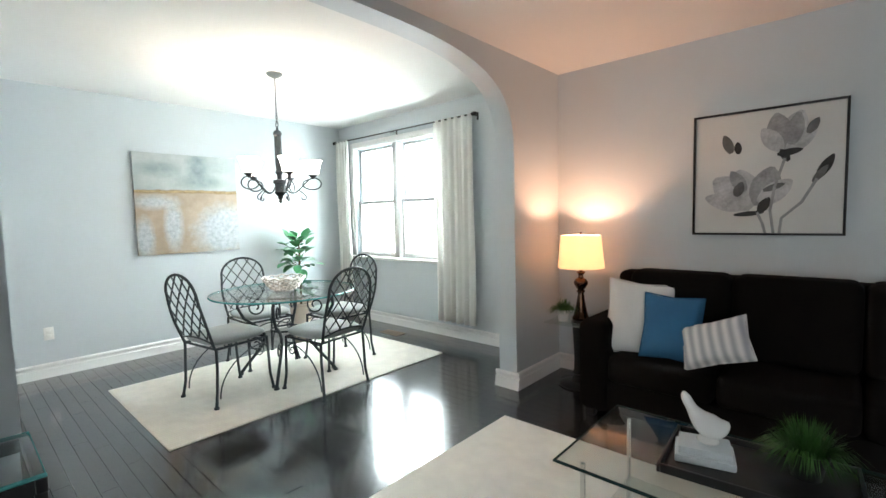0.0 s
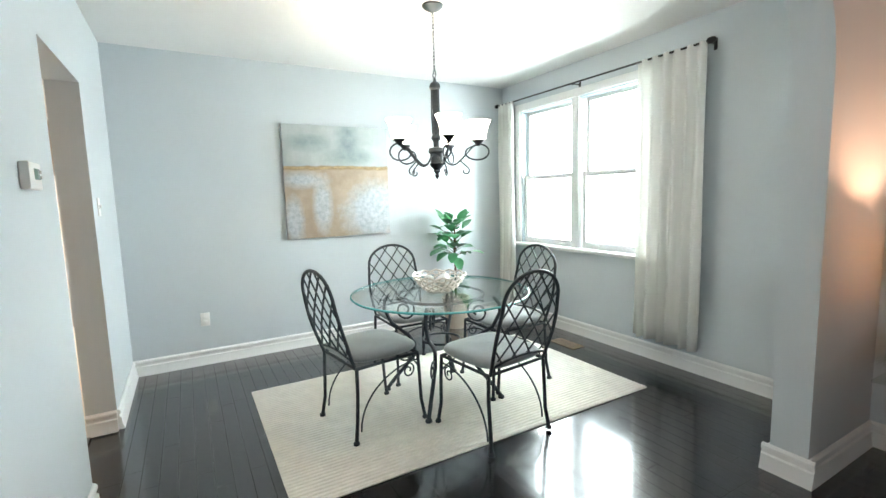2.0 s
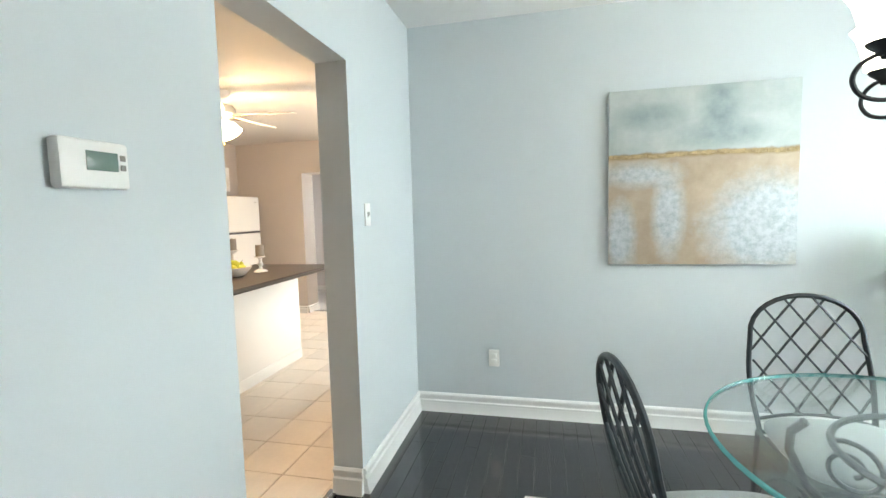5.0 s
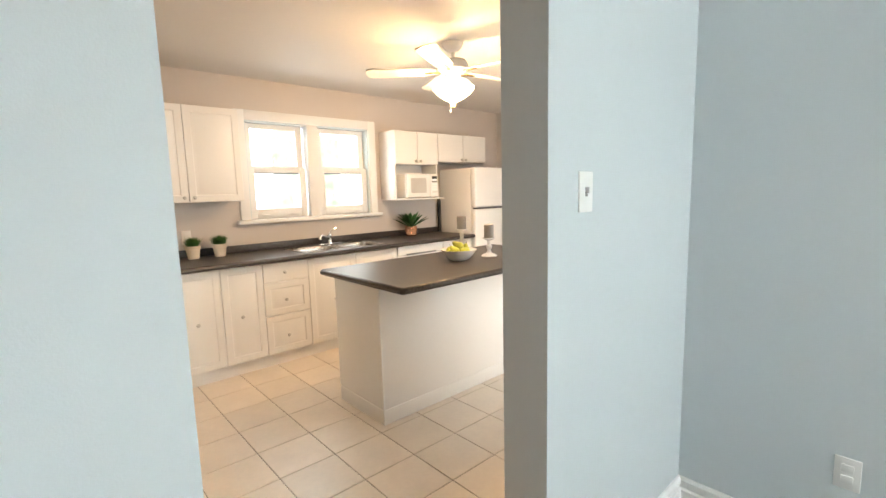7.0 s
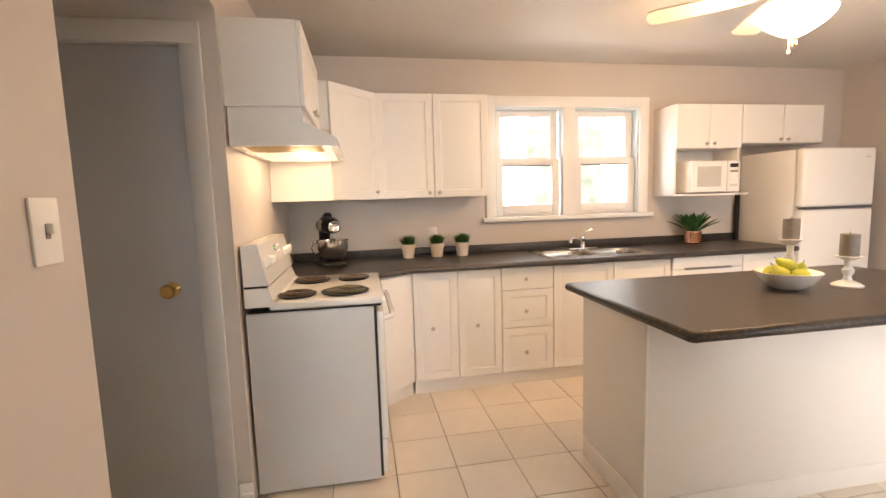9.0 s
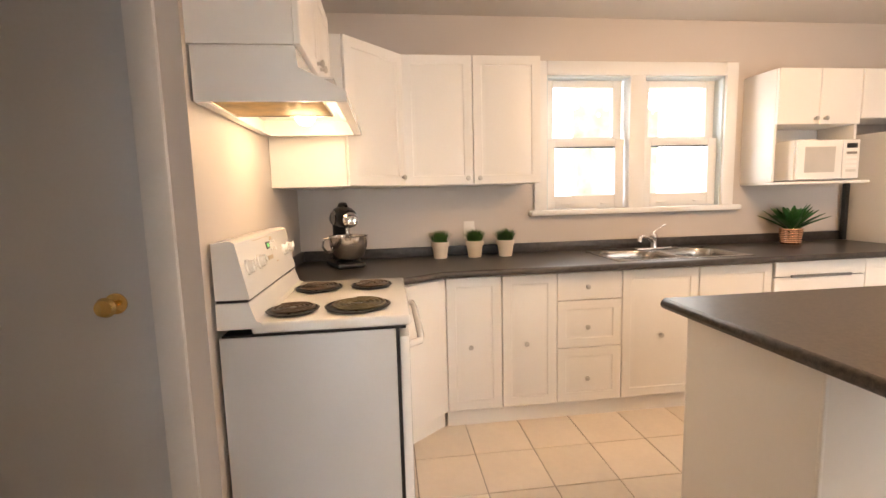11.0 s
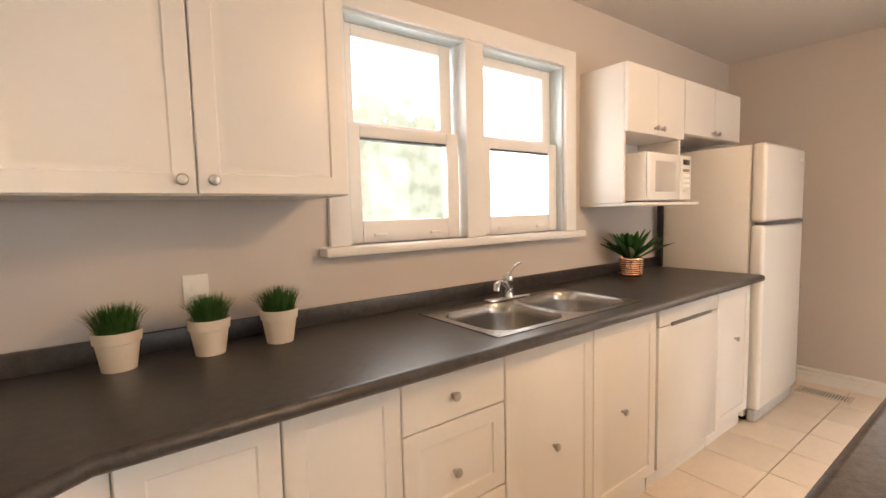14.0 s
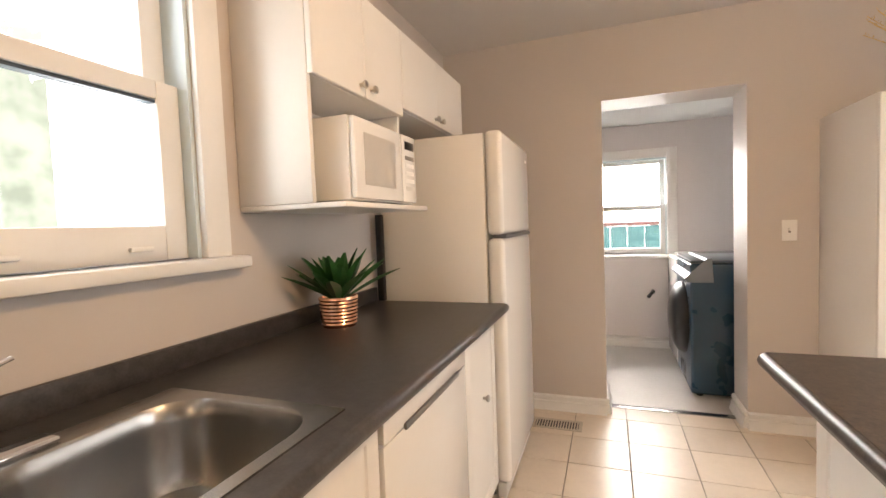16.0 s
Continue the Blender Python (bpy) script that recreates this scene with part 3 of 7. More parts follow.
def dining_chair():
    t = thing("dining_chair", (CX + 0.05, 1.41, 0.012), 9, "black wrought iron dining chair with a lattice back and grey cushion", "chair", "chairs round the dining table")
    w, d, sh = 0.215, 0.21, 0.43
    # cushion
    def cush(u, v):
        a = 2 * math.pi * u
        ca, sa = math.cos(a), math.sin(a)
        e = 0.45
        x, y = abs(ca) ** e * math.copysign(1, ca), abs(sa) ** e * math.copysign(1, sa)
        k = v * math.pi
        r = math.sin(k) ** 0.32 if 0 < v < 1 else 0
        z = -math.cos(k)
        taper = 1 - 0.06 * (y < 0) * abs(y)
        return (x * r * (w + 0.022) * taper, y * r * (d + 0.024), sh + 0.045 + 0.036 * z * (1 + 0.25 * (1 - r)))
    part("seat", Mesh().grid(cush, 40, 14), CUSHION, t, "grey fabric seat cushion")
    part("seat_frame", Mesh().tube([(-w, -d, sh), (w, -d, sh), (w, d, sh), (-w, d, sh)], 0.010, 8, closed=True), IRON, t)
    # back: a rounded frame leaning backwards
    def lean(x, z):
        return (x, -d - 0.005 - 0.13 * max(0, (z - sh)) / 0.55 - 0.02 * math.sin(min(1, max(0, (z - sh) / 0.55)) * math.pi), z)
    bw = 0.212
    outline = [(-w + 0.01, sh)] + [(-bw - 0.012 * math.sin(k / 6 * math.pi), sh + 0.06 + 0.30 * k / 6) for k in range(7)]
    top = [(bw * math.cos(radians(180 - a)) , sh + 0.37 + 0.185 * math.sin(radians(a)) ** 0.85) for a in range(12, 169, 12)]
    outline += top + [(-x, z) for x, z in reversed(outline)]
    part("back_frame", Mesh().tube([lean(x, z) for x, z in outline], 0.0105, 8), IRON, t)
    part("back_rail", Mesh().tube([lean(x, sh + 0.075 - 0.03 * (x / bw) ** 2) for x in [-bw + bw / 5 * i for i in range(11)]], 0.007, 6), IRON, t)
    lattice = Mesh()
    z0 = sh + 0.07

    def inside(x, z):
        if z < z0 or abs(x) > bw:
            return False
        zt = sh + 0.37 + 0.185 * max(0, 1 - (x / bw) ** 2) ** 0.45
        return z < zt
    for s in (1, -1):
        for k in range(-8, 9):
            c = k * 0.142
            run = []
            for i in range(81):
                x = -bw + 2 * bw * i / 80
                z = sh + 0.30 + s * 1.28 * x + c
                if inside(x, z):
                    run.append((x, z))
            if len(run) > 3:
                lattice.tube([Vector(lean(*p)) + Vector((0, 0.004 * s, 0)) for p in run[::4] + [run[-1]]], 0.0062, 6, flat=0.75)
    part("lattice", lattice, IRON, t, "crossed iron lattice strips")
    for x, y in ((-1, 1), (1, 1), (-1, -1), (1, -1)):
        pts = [(x * w, y * d, sh), (x * (w + 0.006), y * (d + 0.004), sh * 0.66), (x * (w + 0.004), y * (d + 0.012), sh * 0.3), (x * (w + 0.015), y * (d + 0.03), 0.014)]
        part("leg", Mesh().tube(pts, [0.011, 0.0105, 0.0105, 0.0115], 8).lathe([(0.0, 0.0), (0.018, 0.0), (0.019, 0.012), (0.011, 0.02)], 10, Matrix.Translation((x * (w + 0.016), y * (d + 0.031), 0))), IRON, t)
    for s in (-1, 1):
        br = Mesh()
        p = [(s * (w + 0.004), -d + 0.01 + 0.40 * (1 - math.cos(k * math.pi / 2)), 0.06 + 0.33 * math.sin(k * math.pi / 2)) for k in [i / 12 for i in range(13)]]
        br.tube(p, 0.0055, 6)
        sc = scroll((d - 0.075, 0.335), 0.045, 0.012, 80, -1.35)
        br.tube([(s * (w + 0.004), a, b) for a, b in sc], 0.005, 6)
        part("side_brace", br, IRON, t, "scrolled iron brace")
    fr = Mesh().tube([(x, d + 0.006, 0.335 + 0.07 * (1 - (x / w) ** 2)) for x in [-w + w / 5 * i for i in range(11)]], 0.0055, 6)
    part("front_brace", fr, IRON, t)
    return t


rug = Mesh()
rug.rbox(0.88, 2.375, 0.785, 3.23, 0.0, 0.011, 0.004)
solo("area_rug", rug, RUG_RIB, "cream ribbed area rug under the dining table", "rug")

chair = dining_chair()
copy_thing(chair, pose(CX + 0.545, CY + 0.035, 0.012, 0, 0, 97))
copy_thing(chair, pose(CX - 0.54, CY + 0.02, 0.012, 0, 0, -90))
copy_thing(chair, pose(CX - 0.02, CY + 0.56, 0.012, 0, 0, 181))


def dining_table():
    t = thing("dining_table", (CX, CY, 0.012), 0, "round glass dining table on a scrolled black iron base", "table")
    top = part("tabletop", Mesh().lathe([(0.0, 0.730), (0.600, 0.730), (0.600, 0.742), (0.0, 0.742)], 72), TABLE_GLASS, t, "round clear glass top with a green edge")
    part("edge", Mesh().lathe([(0.6005, 0.729), (0.607, 0.731), (0.610, 0.736), (0.607, 0.741), (0.6005, 0.743)], 72, cap=False), GLASS_EDGE, top, "polished green glass edge")
    part("ring", Mesh().tube([(0.30 * math.cos(a), 0.30 * math.sin(a), 0.716) for a in [2 * math.pi * i / 40 for i in range(40)]], 0.010, 8, closed=True), IRON, t)
    part("lower_ring", Mesh().tube([(0.13 * math.cos(a), 0.13 * math.sin(a), 0.40) for a in [2 * math.pi * i / 24 for i in range(24)]], 0.008, 8, closed=True), IRON, t)
    for k in range(4):
        m = pose(0, 0, 0, 0, 0, -42 + 90 * k)
        prof = [(0.37, 0.705), (0.40, 0.66), (0.395, 0.60), (0.33, 0.50), (0.20, 0.42), (0.145, 0.36), (0.16, 0.28), (0.24, 0.19), (0.33, 0.10), (0.395, 0.03), (0.41, 0.006)]
        leg = Mesh().tube([(r + 0.05 * (1 - abs(2 * z / 0.7 - 1)), 0, z) for r, z in prof], 0.0135, 8, m)
        leg.lathe([(0.0, 0.0), (0.022, 0.0), (0.022, 0.012), (0.012, 0.02)], 10, m @ Matrix.Translation((0.41, 0, 0)))
        part("leg", leg, IRON, t)
        sc = Mesh().tube([(a, 0, b) for a, b in scroll((0.26, 0.60), 0.085, 0.022, 60, 1.5)], 0.0075, 6, m)
        part("scroll", sc, IRON, t)
        part("scroll", Mesh().tube([(a, 0, b) for a, b in scroll((0.27, 0.27), 0.07, 0.02, 200, -1.4)], 0.0065, 6, m), IRON, t)
    return t


dining_table()


def woven_bowl():
    t = thing("decor_bowl", (CX + 0.03, CY - 0.02, 0.755), 0, "silver woven wire bowl on the glass table", "bowl")
    m = Mesh()
    n = 26
    for k in range(7):
        z = 0.012 + 0.105 * (k / 6) ** 1.3
        r = 0.075 + 0.105 * (k / 6) ** 0.8
        m.tube([(r * math.cos(2 * math.pi * i / 48), r * math.sin(2 * math.pi * i / 48), z + 0.007 * math.sin(i * math.pi / 2 + k * math.pi)) for i in range(48)], 0.0062, 6, closed=True)
    for i in range(n):
        a = 2 * math.pi * i / n
        m.tube([((0.075 + 0.105 * u ** 0.8) * math.cos(a + u * 0.25), (0.075 + 0.105 * u ** 0.8) * math.sin(a + u * 0.25), 0.012 + 0.105 * u ** 1.3) for u in (0, 0.2, 0.4, 0.6, 0.8, 1.0)], 0.0045, 5)
    part("weave", m, mat("champagne_wire", (0.72, 0.66, 0.60), 0.35, metal=0.8, var=0.08), t)
    part("bottom", Mesh().lathe([(0, 0), (0.08, 0.0), (0.085, 0.012), (0.0, 0.014)], 24), NICKEL, t)
    for a, r in ((0, 0.07), (120, 0.075), (240, 0.07), (60, 0.02)):
        part("ball", Mesh().lathe([(0.042 * math.sin(math.pi * i / 8), -0.042 * math.cos(math.pi * i / 8)) for i in range(9)], 14, Matrix.Translation((r * math.cos(radians(a)), r * math.sin(radians(a)), 0.072))), WHITE_CERAMIC, t, "pale decorative ball")
    return t


woven_bowl()


def canvas(name, w, h, at, rot, face, frame_mat, label, frame=0.0):
    t = thing(name, at, rot, label, "painting")
    part("canvas", Mesh().rbox(-w / 2 + frame, w / 2 - frame, 0.004, 0.032, -h / 2 + frame, h / 2 - frame, 0.003), face, t)
    if frame:
        f = Mesh()
        for a in ((-w / 2, -w / 2 + frame, -h / 2, h / 2), (w / 2 - frame, w / 2, -h / 2, h / 2)):
            f.rbox(a[0], a[1], 0.002, 0.042, a[2], a[3], 0.002)
        for a in ((-h / 2, -h / 2 + frame), (h / 2 - frame, h / 2)):
            f.rbox(-w / 2 + frame, w / 2 - frame, 0.002, 0.042, a[0], a[1], 0.002)
        part("frame", f, frame_mat, t)
    return t


def abstract_paint():
    """Grey-green washes above, ochre below a rough gilt band."""
    m = mat("abstract_canvas", (0.5, 0.5, 0.5), 0.6, fine=350, bump=0.3)
    n, l = m.node_tree.nodes, m.node_tree.links
    b = n["Principled BSDF"]
    tc = n.new("ShaderNodeTexCoord")
    sep = n.new("ShaderNodeSeparateXYZ")
    l.new(tc.outputs["Object"], sep.inputs[0])

    def noise_tex(scale, detail=5, rough=0.6):
        t = n.new("ShaderNodeTexNoise")
        t.inputs["Scale"].default_value, t.inputs["Detail"].default_value, t.inputs["Roughness"].default_value = scale, detail, rough
        l.new(tc.outputs["Object"], t.inputs["Vector"])
        return t.outputs["Fac"]

    def ramp(src, stops):
        r = n.new("ShaderNodeValToRGB")
        while len(r.color_ramp.elements) < len(stops):
            r.color_ramp.elements.new(0.5)
        for e, (p, c) in zip(r.color_ramp.elements, stops):
            e.position, e.color = p, (*c, 1)
        l.new(src, r.inputs[0])
        return r.outputs[0]

    def mix(f, a, c):
        x = n.new("ShaderNodeMix")
        x.data_type = "RGBA"
        l.new(f, x.inputs[0]), l.new(a, x.inputs[6]), l.new(c, x.inputs[7])
        return x.outputs[2]
    def blob(x, z, rx, rz, soft=0.25, rag=0.35):
        """A ragged soft patch round a point of the canvas."""
        mp = n.new("ShaderNodeMapping")
        mp.inputs["Location"].default_value = (-x / rx, 0, -z / rz)
        mp.inputs["Scale"].default_value = (1 / rx, 0, 1 / rz)
        l.new(tc.outputs["Object"], mp.inputs[0])
        ln = n.new("ShaderNodeVectorMath")
        ln.operation = "LENGTH"
        l.new(mp.outputs[0], ln.inputs[0])
        ad = n.new("ShaderNodeMath")
        ad.operation = "MULTIPLY_ADD"
        l.new(noise_tex(11, 6, 0.7), ad.inputs[0])
        ad.inputs[1].default_value = rag * 2
        l.new(ln.outputs["Value"], ad.inputs[2])
        hf = n.new("ShaderNodeMath")
        hf.operation = "MULTIPLY"
        hf.inputs[1].default_value = 0.5
        l.new(ad.outputs[0], hf.inputs[0])
        return ramp(hf.outputs[0], [(max(0.0, 0.9 + rag - soft) / 2, (1, 1, 1)), (min(1.0, (0.9 + rag + soft) / 2), (0, 0, 0))])
    pale = ramp(noise_tex(3.2, 7, 0.65), [(0.35, (0.50, 0.54, 0.525)), (0.6, (0.38, 0.43, 0.425)), (0.75, (0.36, 0.42, 0.42))])
    cloud = ramp(noise_tex(8, 5, 0.6), [(0.3, (0.20, 0.26, 0.27)), (0.7, (0.36, 0.42, 0.42))])
    upper = mix(blob(-0.10, 0.40, 0.10, 0.16, 0.5), pale, cloud)
    upper = mix(blob(-0.14, 0.24, 0.20, 0.07, 0.6), upper, cloud)
    upper = mix(blob(0.30, 0.36, 0.16, 0.06, 0.7), upper, cloud)
    ochre = ramp(noise_tex(9, 4), [(0.3, (0.38, 0.29, 0.205)), (0.7, (0.48, 0.385, 0.285))])
    silver = ramp(noise_tex(26, 6, 0.75), [(0.30, (0.32, 0.37, 0.40)), (0.6, (0.56, 0.59, 0.62))])
    lower = mix(blob(-0.36, -0.30, 0.34, 0.30, 0.3), ochre, silver)
    lower = mix(blob(0.17, -0.22, 0.09, 0.26, 0.35), lower, silver)
    lower = mix(blob(0.44, -0.36, 0.09, 0.22, 0.35), lower, silver)
    lower = mix(blob(0.34, 0.02, 0.20, 0.07, 0.5), lower, silver)
    jit = n.new("ShaderNodeMath")
    jit.operation = "MULTIPLY_ADD"
    l.new(noise_tex(9, 5), jit.inputs[0])
    jit.inputs[1].default_value = 0.05
    l.new(sep.outputs["Z"], jit.inputs[2])
    mr = n.new("ShaderNodeMapRange")
    mr.inputs[1].default_value, mr.inputs[2].default_value = -0.5, 0.5
    l.new(jit.outputs[0], mr.inputs[0])
    band = ramp(mr.outputs[0], [(0.655, (0, 0, 0)), (0.665, (1, 1, 1))])
    col = mix(band, lower, upper)
    gilt = ramp(mr.outputs[0], [(0.635, (0, 0, 0)), (0.65, (1, 1, 1)), (0.665, (1, 1, 1)), (0.68, (0, 0, 0))])
    gold = n.new("ShaderNodeRGB")
    gold.outputs[0].default_value = (0.30, 0.21, 0.10, 1)
    l.new(mix(gilt, col, gold.outputs[0]), b.inputs["Base Color"])
    return m


art = canvas("abstract_painting", 1.02, 1.05, (0.0, 1.785, 1.565), -90, abstract_paint(), None, "square abstract canvas in grey, white and ochre with a gilt band")


def gilt_band():
    """A crusted strip of gold leaf across the canvas, broken and uneven."""
    rg = random.Random(31)
    GILT = mat("gold_leaf", (0.42, 0.31, 0.16), 0.45, metal=0.35, var=0.45, scale=24, fine=140, bump=0.8)
    x = -0.505
    while x < 0.50:
        ln = rg.uniform(0.05, 0.16)
        x1 = min(0.508, x + ln)
        z = 0.135 + rg.uniform(-0.006, 0.006)
        m = Mesh()
        n = 7
        up = [(x + (x1 - x) * i / n, z + rg.uniform(0.004, 0.013)) for i in range(n + 1)]
        dn = [(x + (x1 - x) * i / n, z - rg.uniform(0.005, 0.016)) for i in range(n + 1)]
        v = [(a, y, b) for y in (0.0322, 0.0345) for a, b in up + dn]
        k = 2 * (n + 1)
        f = [(k + i, k + i + 1, k + n + 2 + i, k + n + 1 + i) for i in range(n)] + [(i, i + 1, k + i + 1, k + i) for i in range(n)] + [(n + 1 + i, k + n + 1 + i, k + n + 2 + i, n + 2 + i) for i in range(n)]
        part("gilt_flake", m.add(v, f), GILT, art, "flake of dull gold leaf", smooth=False)
        x = x1 + rg.uniform(-0.004, 0.012)


gilt_band()

# curtains and rod
rod = thing("curtain_rod", (0, 0, 0), 0, "thin black metal curtain rod on brackets", "curtain rod")
part("pole", Mesh().tube([(0.05, 3.68, 2.405), (2.47, 3.68, 2.405)], 0.0085, 10), BLACK, rod)
for x in (0.04, 2.48):
    part("finial", Mesh().lathe([(0.0, -0.03), (0.02, -0.025), (0.022, 0.0), (0.018, 0.02), (0.0, 0.03)], 12, Matrix.Translation((x, 3.68, 2.405)) @ pose(0, 0, 0, 0, 90, 0)), BLACK, rod)
for x in (0.10, 1.20, 2.45):
    part("bracket", Mesh().tube([(x, YW, 2.40), (x, 3.70, 2.40), (x, 3.68, 2.39)], 0.006, 6).rbox(x - 0.012, x + 0.012, YW - 0.006, YW, 2.36, 2.44, 0.002), BLACK, rod)


def curtain(x0, x1, folds, seed):
    rnd = random.Random(seed)
    ph = [rnd.uniform(-0.5, 0.5) for _ in range(folds + 2)]

    def fn(u, v):
        x = x0 + (x1 - x0) * u
        k = u * folds
        a = k * 2 * math.pi + ph[int(k)] * 1.6
        amp = 0.030 + 0.012 * (1 - v)
        return (x + 0.012 * math.sin(a * 0.5 + 3 * v) * (1 - v), 3.675 + amp * math.sin(a) * (0.55 + 0.45 * (1 - v)) + 0.006 * math.sin(7 * v + a), 0.20 + 2.21 * v)
    ob = solo("curtain", Mesh().grid(fn, folds * 14, 16), CURTAIN, "off-white cloth curtain hanging in soft folds from the rod", "curtain", "curtains at the dining window")
    solidify(ob, 0.004)


curtain(0.07, 0.33, 4, 3)
curtain(1.90, 2.455, 6, 5)


def smooth_path(path, steps=4):
    """A Catmull-Rom run through flat points."""
    out = []
    for i in range(len(path) - 1):
        p0, p1, p2, p3 = path[max(0, i - 1)], path[i], path[i + 1], path[min(len(path) - 1, i + 2)]
        for k in range(steps):
            s = k / steps
            out.append(tuple(0.5 * (2 * p1[j] + (p2[j] - p0[j]) * s + (2 * p0[j] - 5 * p1[j] + 4 * p2[j] - p3[j]) * s * s + (3 * p1[j] - p0[j] - 3 * p2[j] + p3[j]) * s ** 3) for j in range(len(p1))))
    return out + [path[-1]]


ARM = 0.28


def chandelier():
    t = thing("chandelier", (CX - 0.01, CY + 0.01, 1.51), 0, "black iron chandelier with five frosted glass shades, lit", "chandelier")
    part("canopy", Mesh().lathe([(0.0, 1.068), (0.02, 1.07), (0.05, 1.085), (0.068, 1.10), (0.068, 1.11), (0.0, 1.11)], 28), IRON, t)
    ch = Mesh()
    for k in range(18):
        z = 0.70 + 0.0215 * k
        ch.tube([(0.0085 * math.cos(a) * (k % 2), 0.0085 * math.cos(a) * (1 - k % 2), z + 0.016 * math.sin(a)) for a in [2 * math.pi * i / 12 for i in range(12)]], 0.0025, 5, closed=True)
    part("chain", ch, IRON, t)
    part("loop", Mesh().tube([(0.02 * math.cos(a), 0, 0.68 + 0.022 * math.sin(a)) for a in [2 * math.pi * i / 18 for i in range(18)]], 0.004, 6, closed=True), IRON, t)
    part("column", Mesh().lathe([(0.0, 0.66), (0.008, 0.655), (0.012, 0.635), (0.028, 0.625), (0.036, 0.61), (0.036, 0.595), (0.028, 0.585), (0.020, 0.58), (0.018, 0.30), (0.030, 0.285), (0.034, 0.27), (0.02, 0.25), (0.02, 0.215), (0.052, 0.205), (0.055, 0.18), (0.044, 0.17), (0.042, 0.115), (0.048, 0.105), (0.044, 0.09), (0.02, 0.065), (0.024, 0.055), (0.01, 0.038), (0.016, 0.026), (0.008, 0.012), (0.0, 0.0)], 24), IRON, t)
    for k in range(6):
        a = 2 * math.pi * k / 6
        part("flute", Mesh().tube([(0.022 * math.cos(a), 0.022 * math.sin(a), 0.30), (0.025 * math.cos(a), 0.025 * math.sin(a), 0.44), (0.023 * math.cos(a), 0.023 * math.sin(a), 0.582)], 0.0055, 6), IRON, t)
    for k in range(5):
        m = pose(0, 0, 0, 0, 0, -13 + 72 * k)
        path = [(0.045, 0.15), (0.075, 0.105), (0.115, 0.095), (0.155, 0.12), (0.20, 0.165), (0.25, 0.215), (0.295, 0.225), (0.335, 0.205), (0.348, 0.170), (0.325, 0.135), (0.275, 0.122), (0.22, 0.133), (0.192, 0.163), (0.205, 0.195), (0.245, 0.212), (ARM, 0.226)]
        arm = Mesh().tube([(r, 0.014 * math.sin(i / 9), z) for i, (r, z) in enumerate(smooth_path(path))], 0.0058, 6, m)
        a = part("arm", arm, IRON, t, "scrolled iron arm")
        tail = [(0.155, 0.12), (0.19, 0.09), (0.215, 0.06), (0.205, 0.035), (0.18, 0.04), (0.178, 0.06)]
        part("curl", Mesh().tube([(r, 0, z) for r, z in smooth_path(tail)], 0.0045, 6, m), IRON, a)
        mc = m @ Matrix.Translation((ARM, 0, 0.214))
        part("cup", Mesh().lathe([(0.0, 0.0), (0.010, 0.0), (0.016, 0.012), (0.038, 0.032), (0.042, 0.04), (0.0, 0.042)], 18, mc), IRON, a)
        part("shade", Mesh().lathe([(0.040, 0.040), (0.048, 0.045), (0.052, 0.072), (0.059, 0.104), (0.069, 0.138), (0.083, 0.161), (0.079, 0.161), (0.065, 0.138), (0.055, 0.104), (0.048, 0.072), (0.041, 0.05)], 28, mc), SHADE, a, "frosted bell glass shade, lit")
    return t


chandelier()
for k in range(5):
    a = radians(-13 + 72 * k)
    bulb("chandelier_bulb", (CX - 0.01 + ARM * math.cos(a), CY + 0.01 + ARM * math.sin(a), 1.845), 3.2, (1.0, 0.86, 0.66), 0.02)


def leaf_sheet(m, base, tip, width, droop=0.1, fold=0.25, n=6):
    """One leaf blade from base to tip."""
    base, tip = Vector(base), Vector(tip)
    d = tip - base
    ln = d.length
    side = d.cross(Vector((0, 0, 1)))
    side = side.normalized() if side.length > 1e-4 else Vector((1, 0, 0))
    nrm = side.cross(d).normalized()
    v, f = [], []
    for i in range(n + 1):
        k = i / n
        c = base + d * k - Vector((0, 0, 1)) * droop * ln * k * k
        w = width * math.sin(math.pi * min(1, k * 0.93 + 0.04)) ** 0.8
        v += [c - side * w + nrm * fold * w, c, c + side * w + nrm * fold * w]
    for i in range(n):
        for j in (0, 1):
            f.append((3 * i + j, 3 * i + j + 1, 3 * i + j + 4, 3 * i + j + 3))
    m.add(v, f)


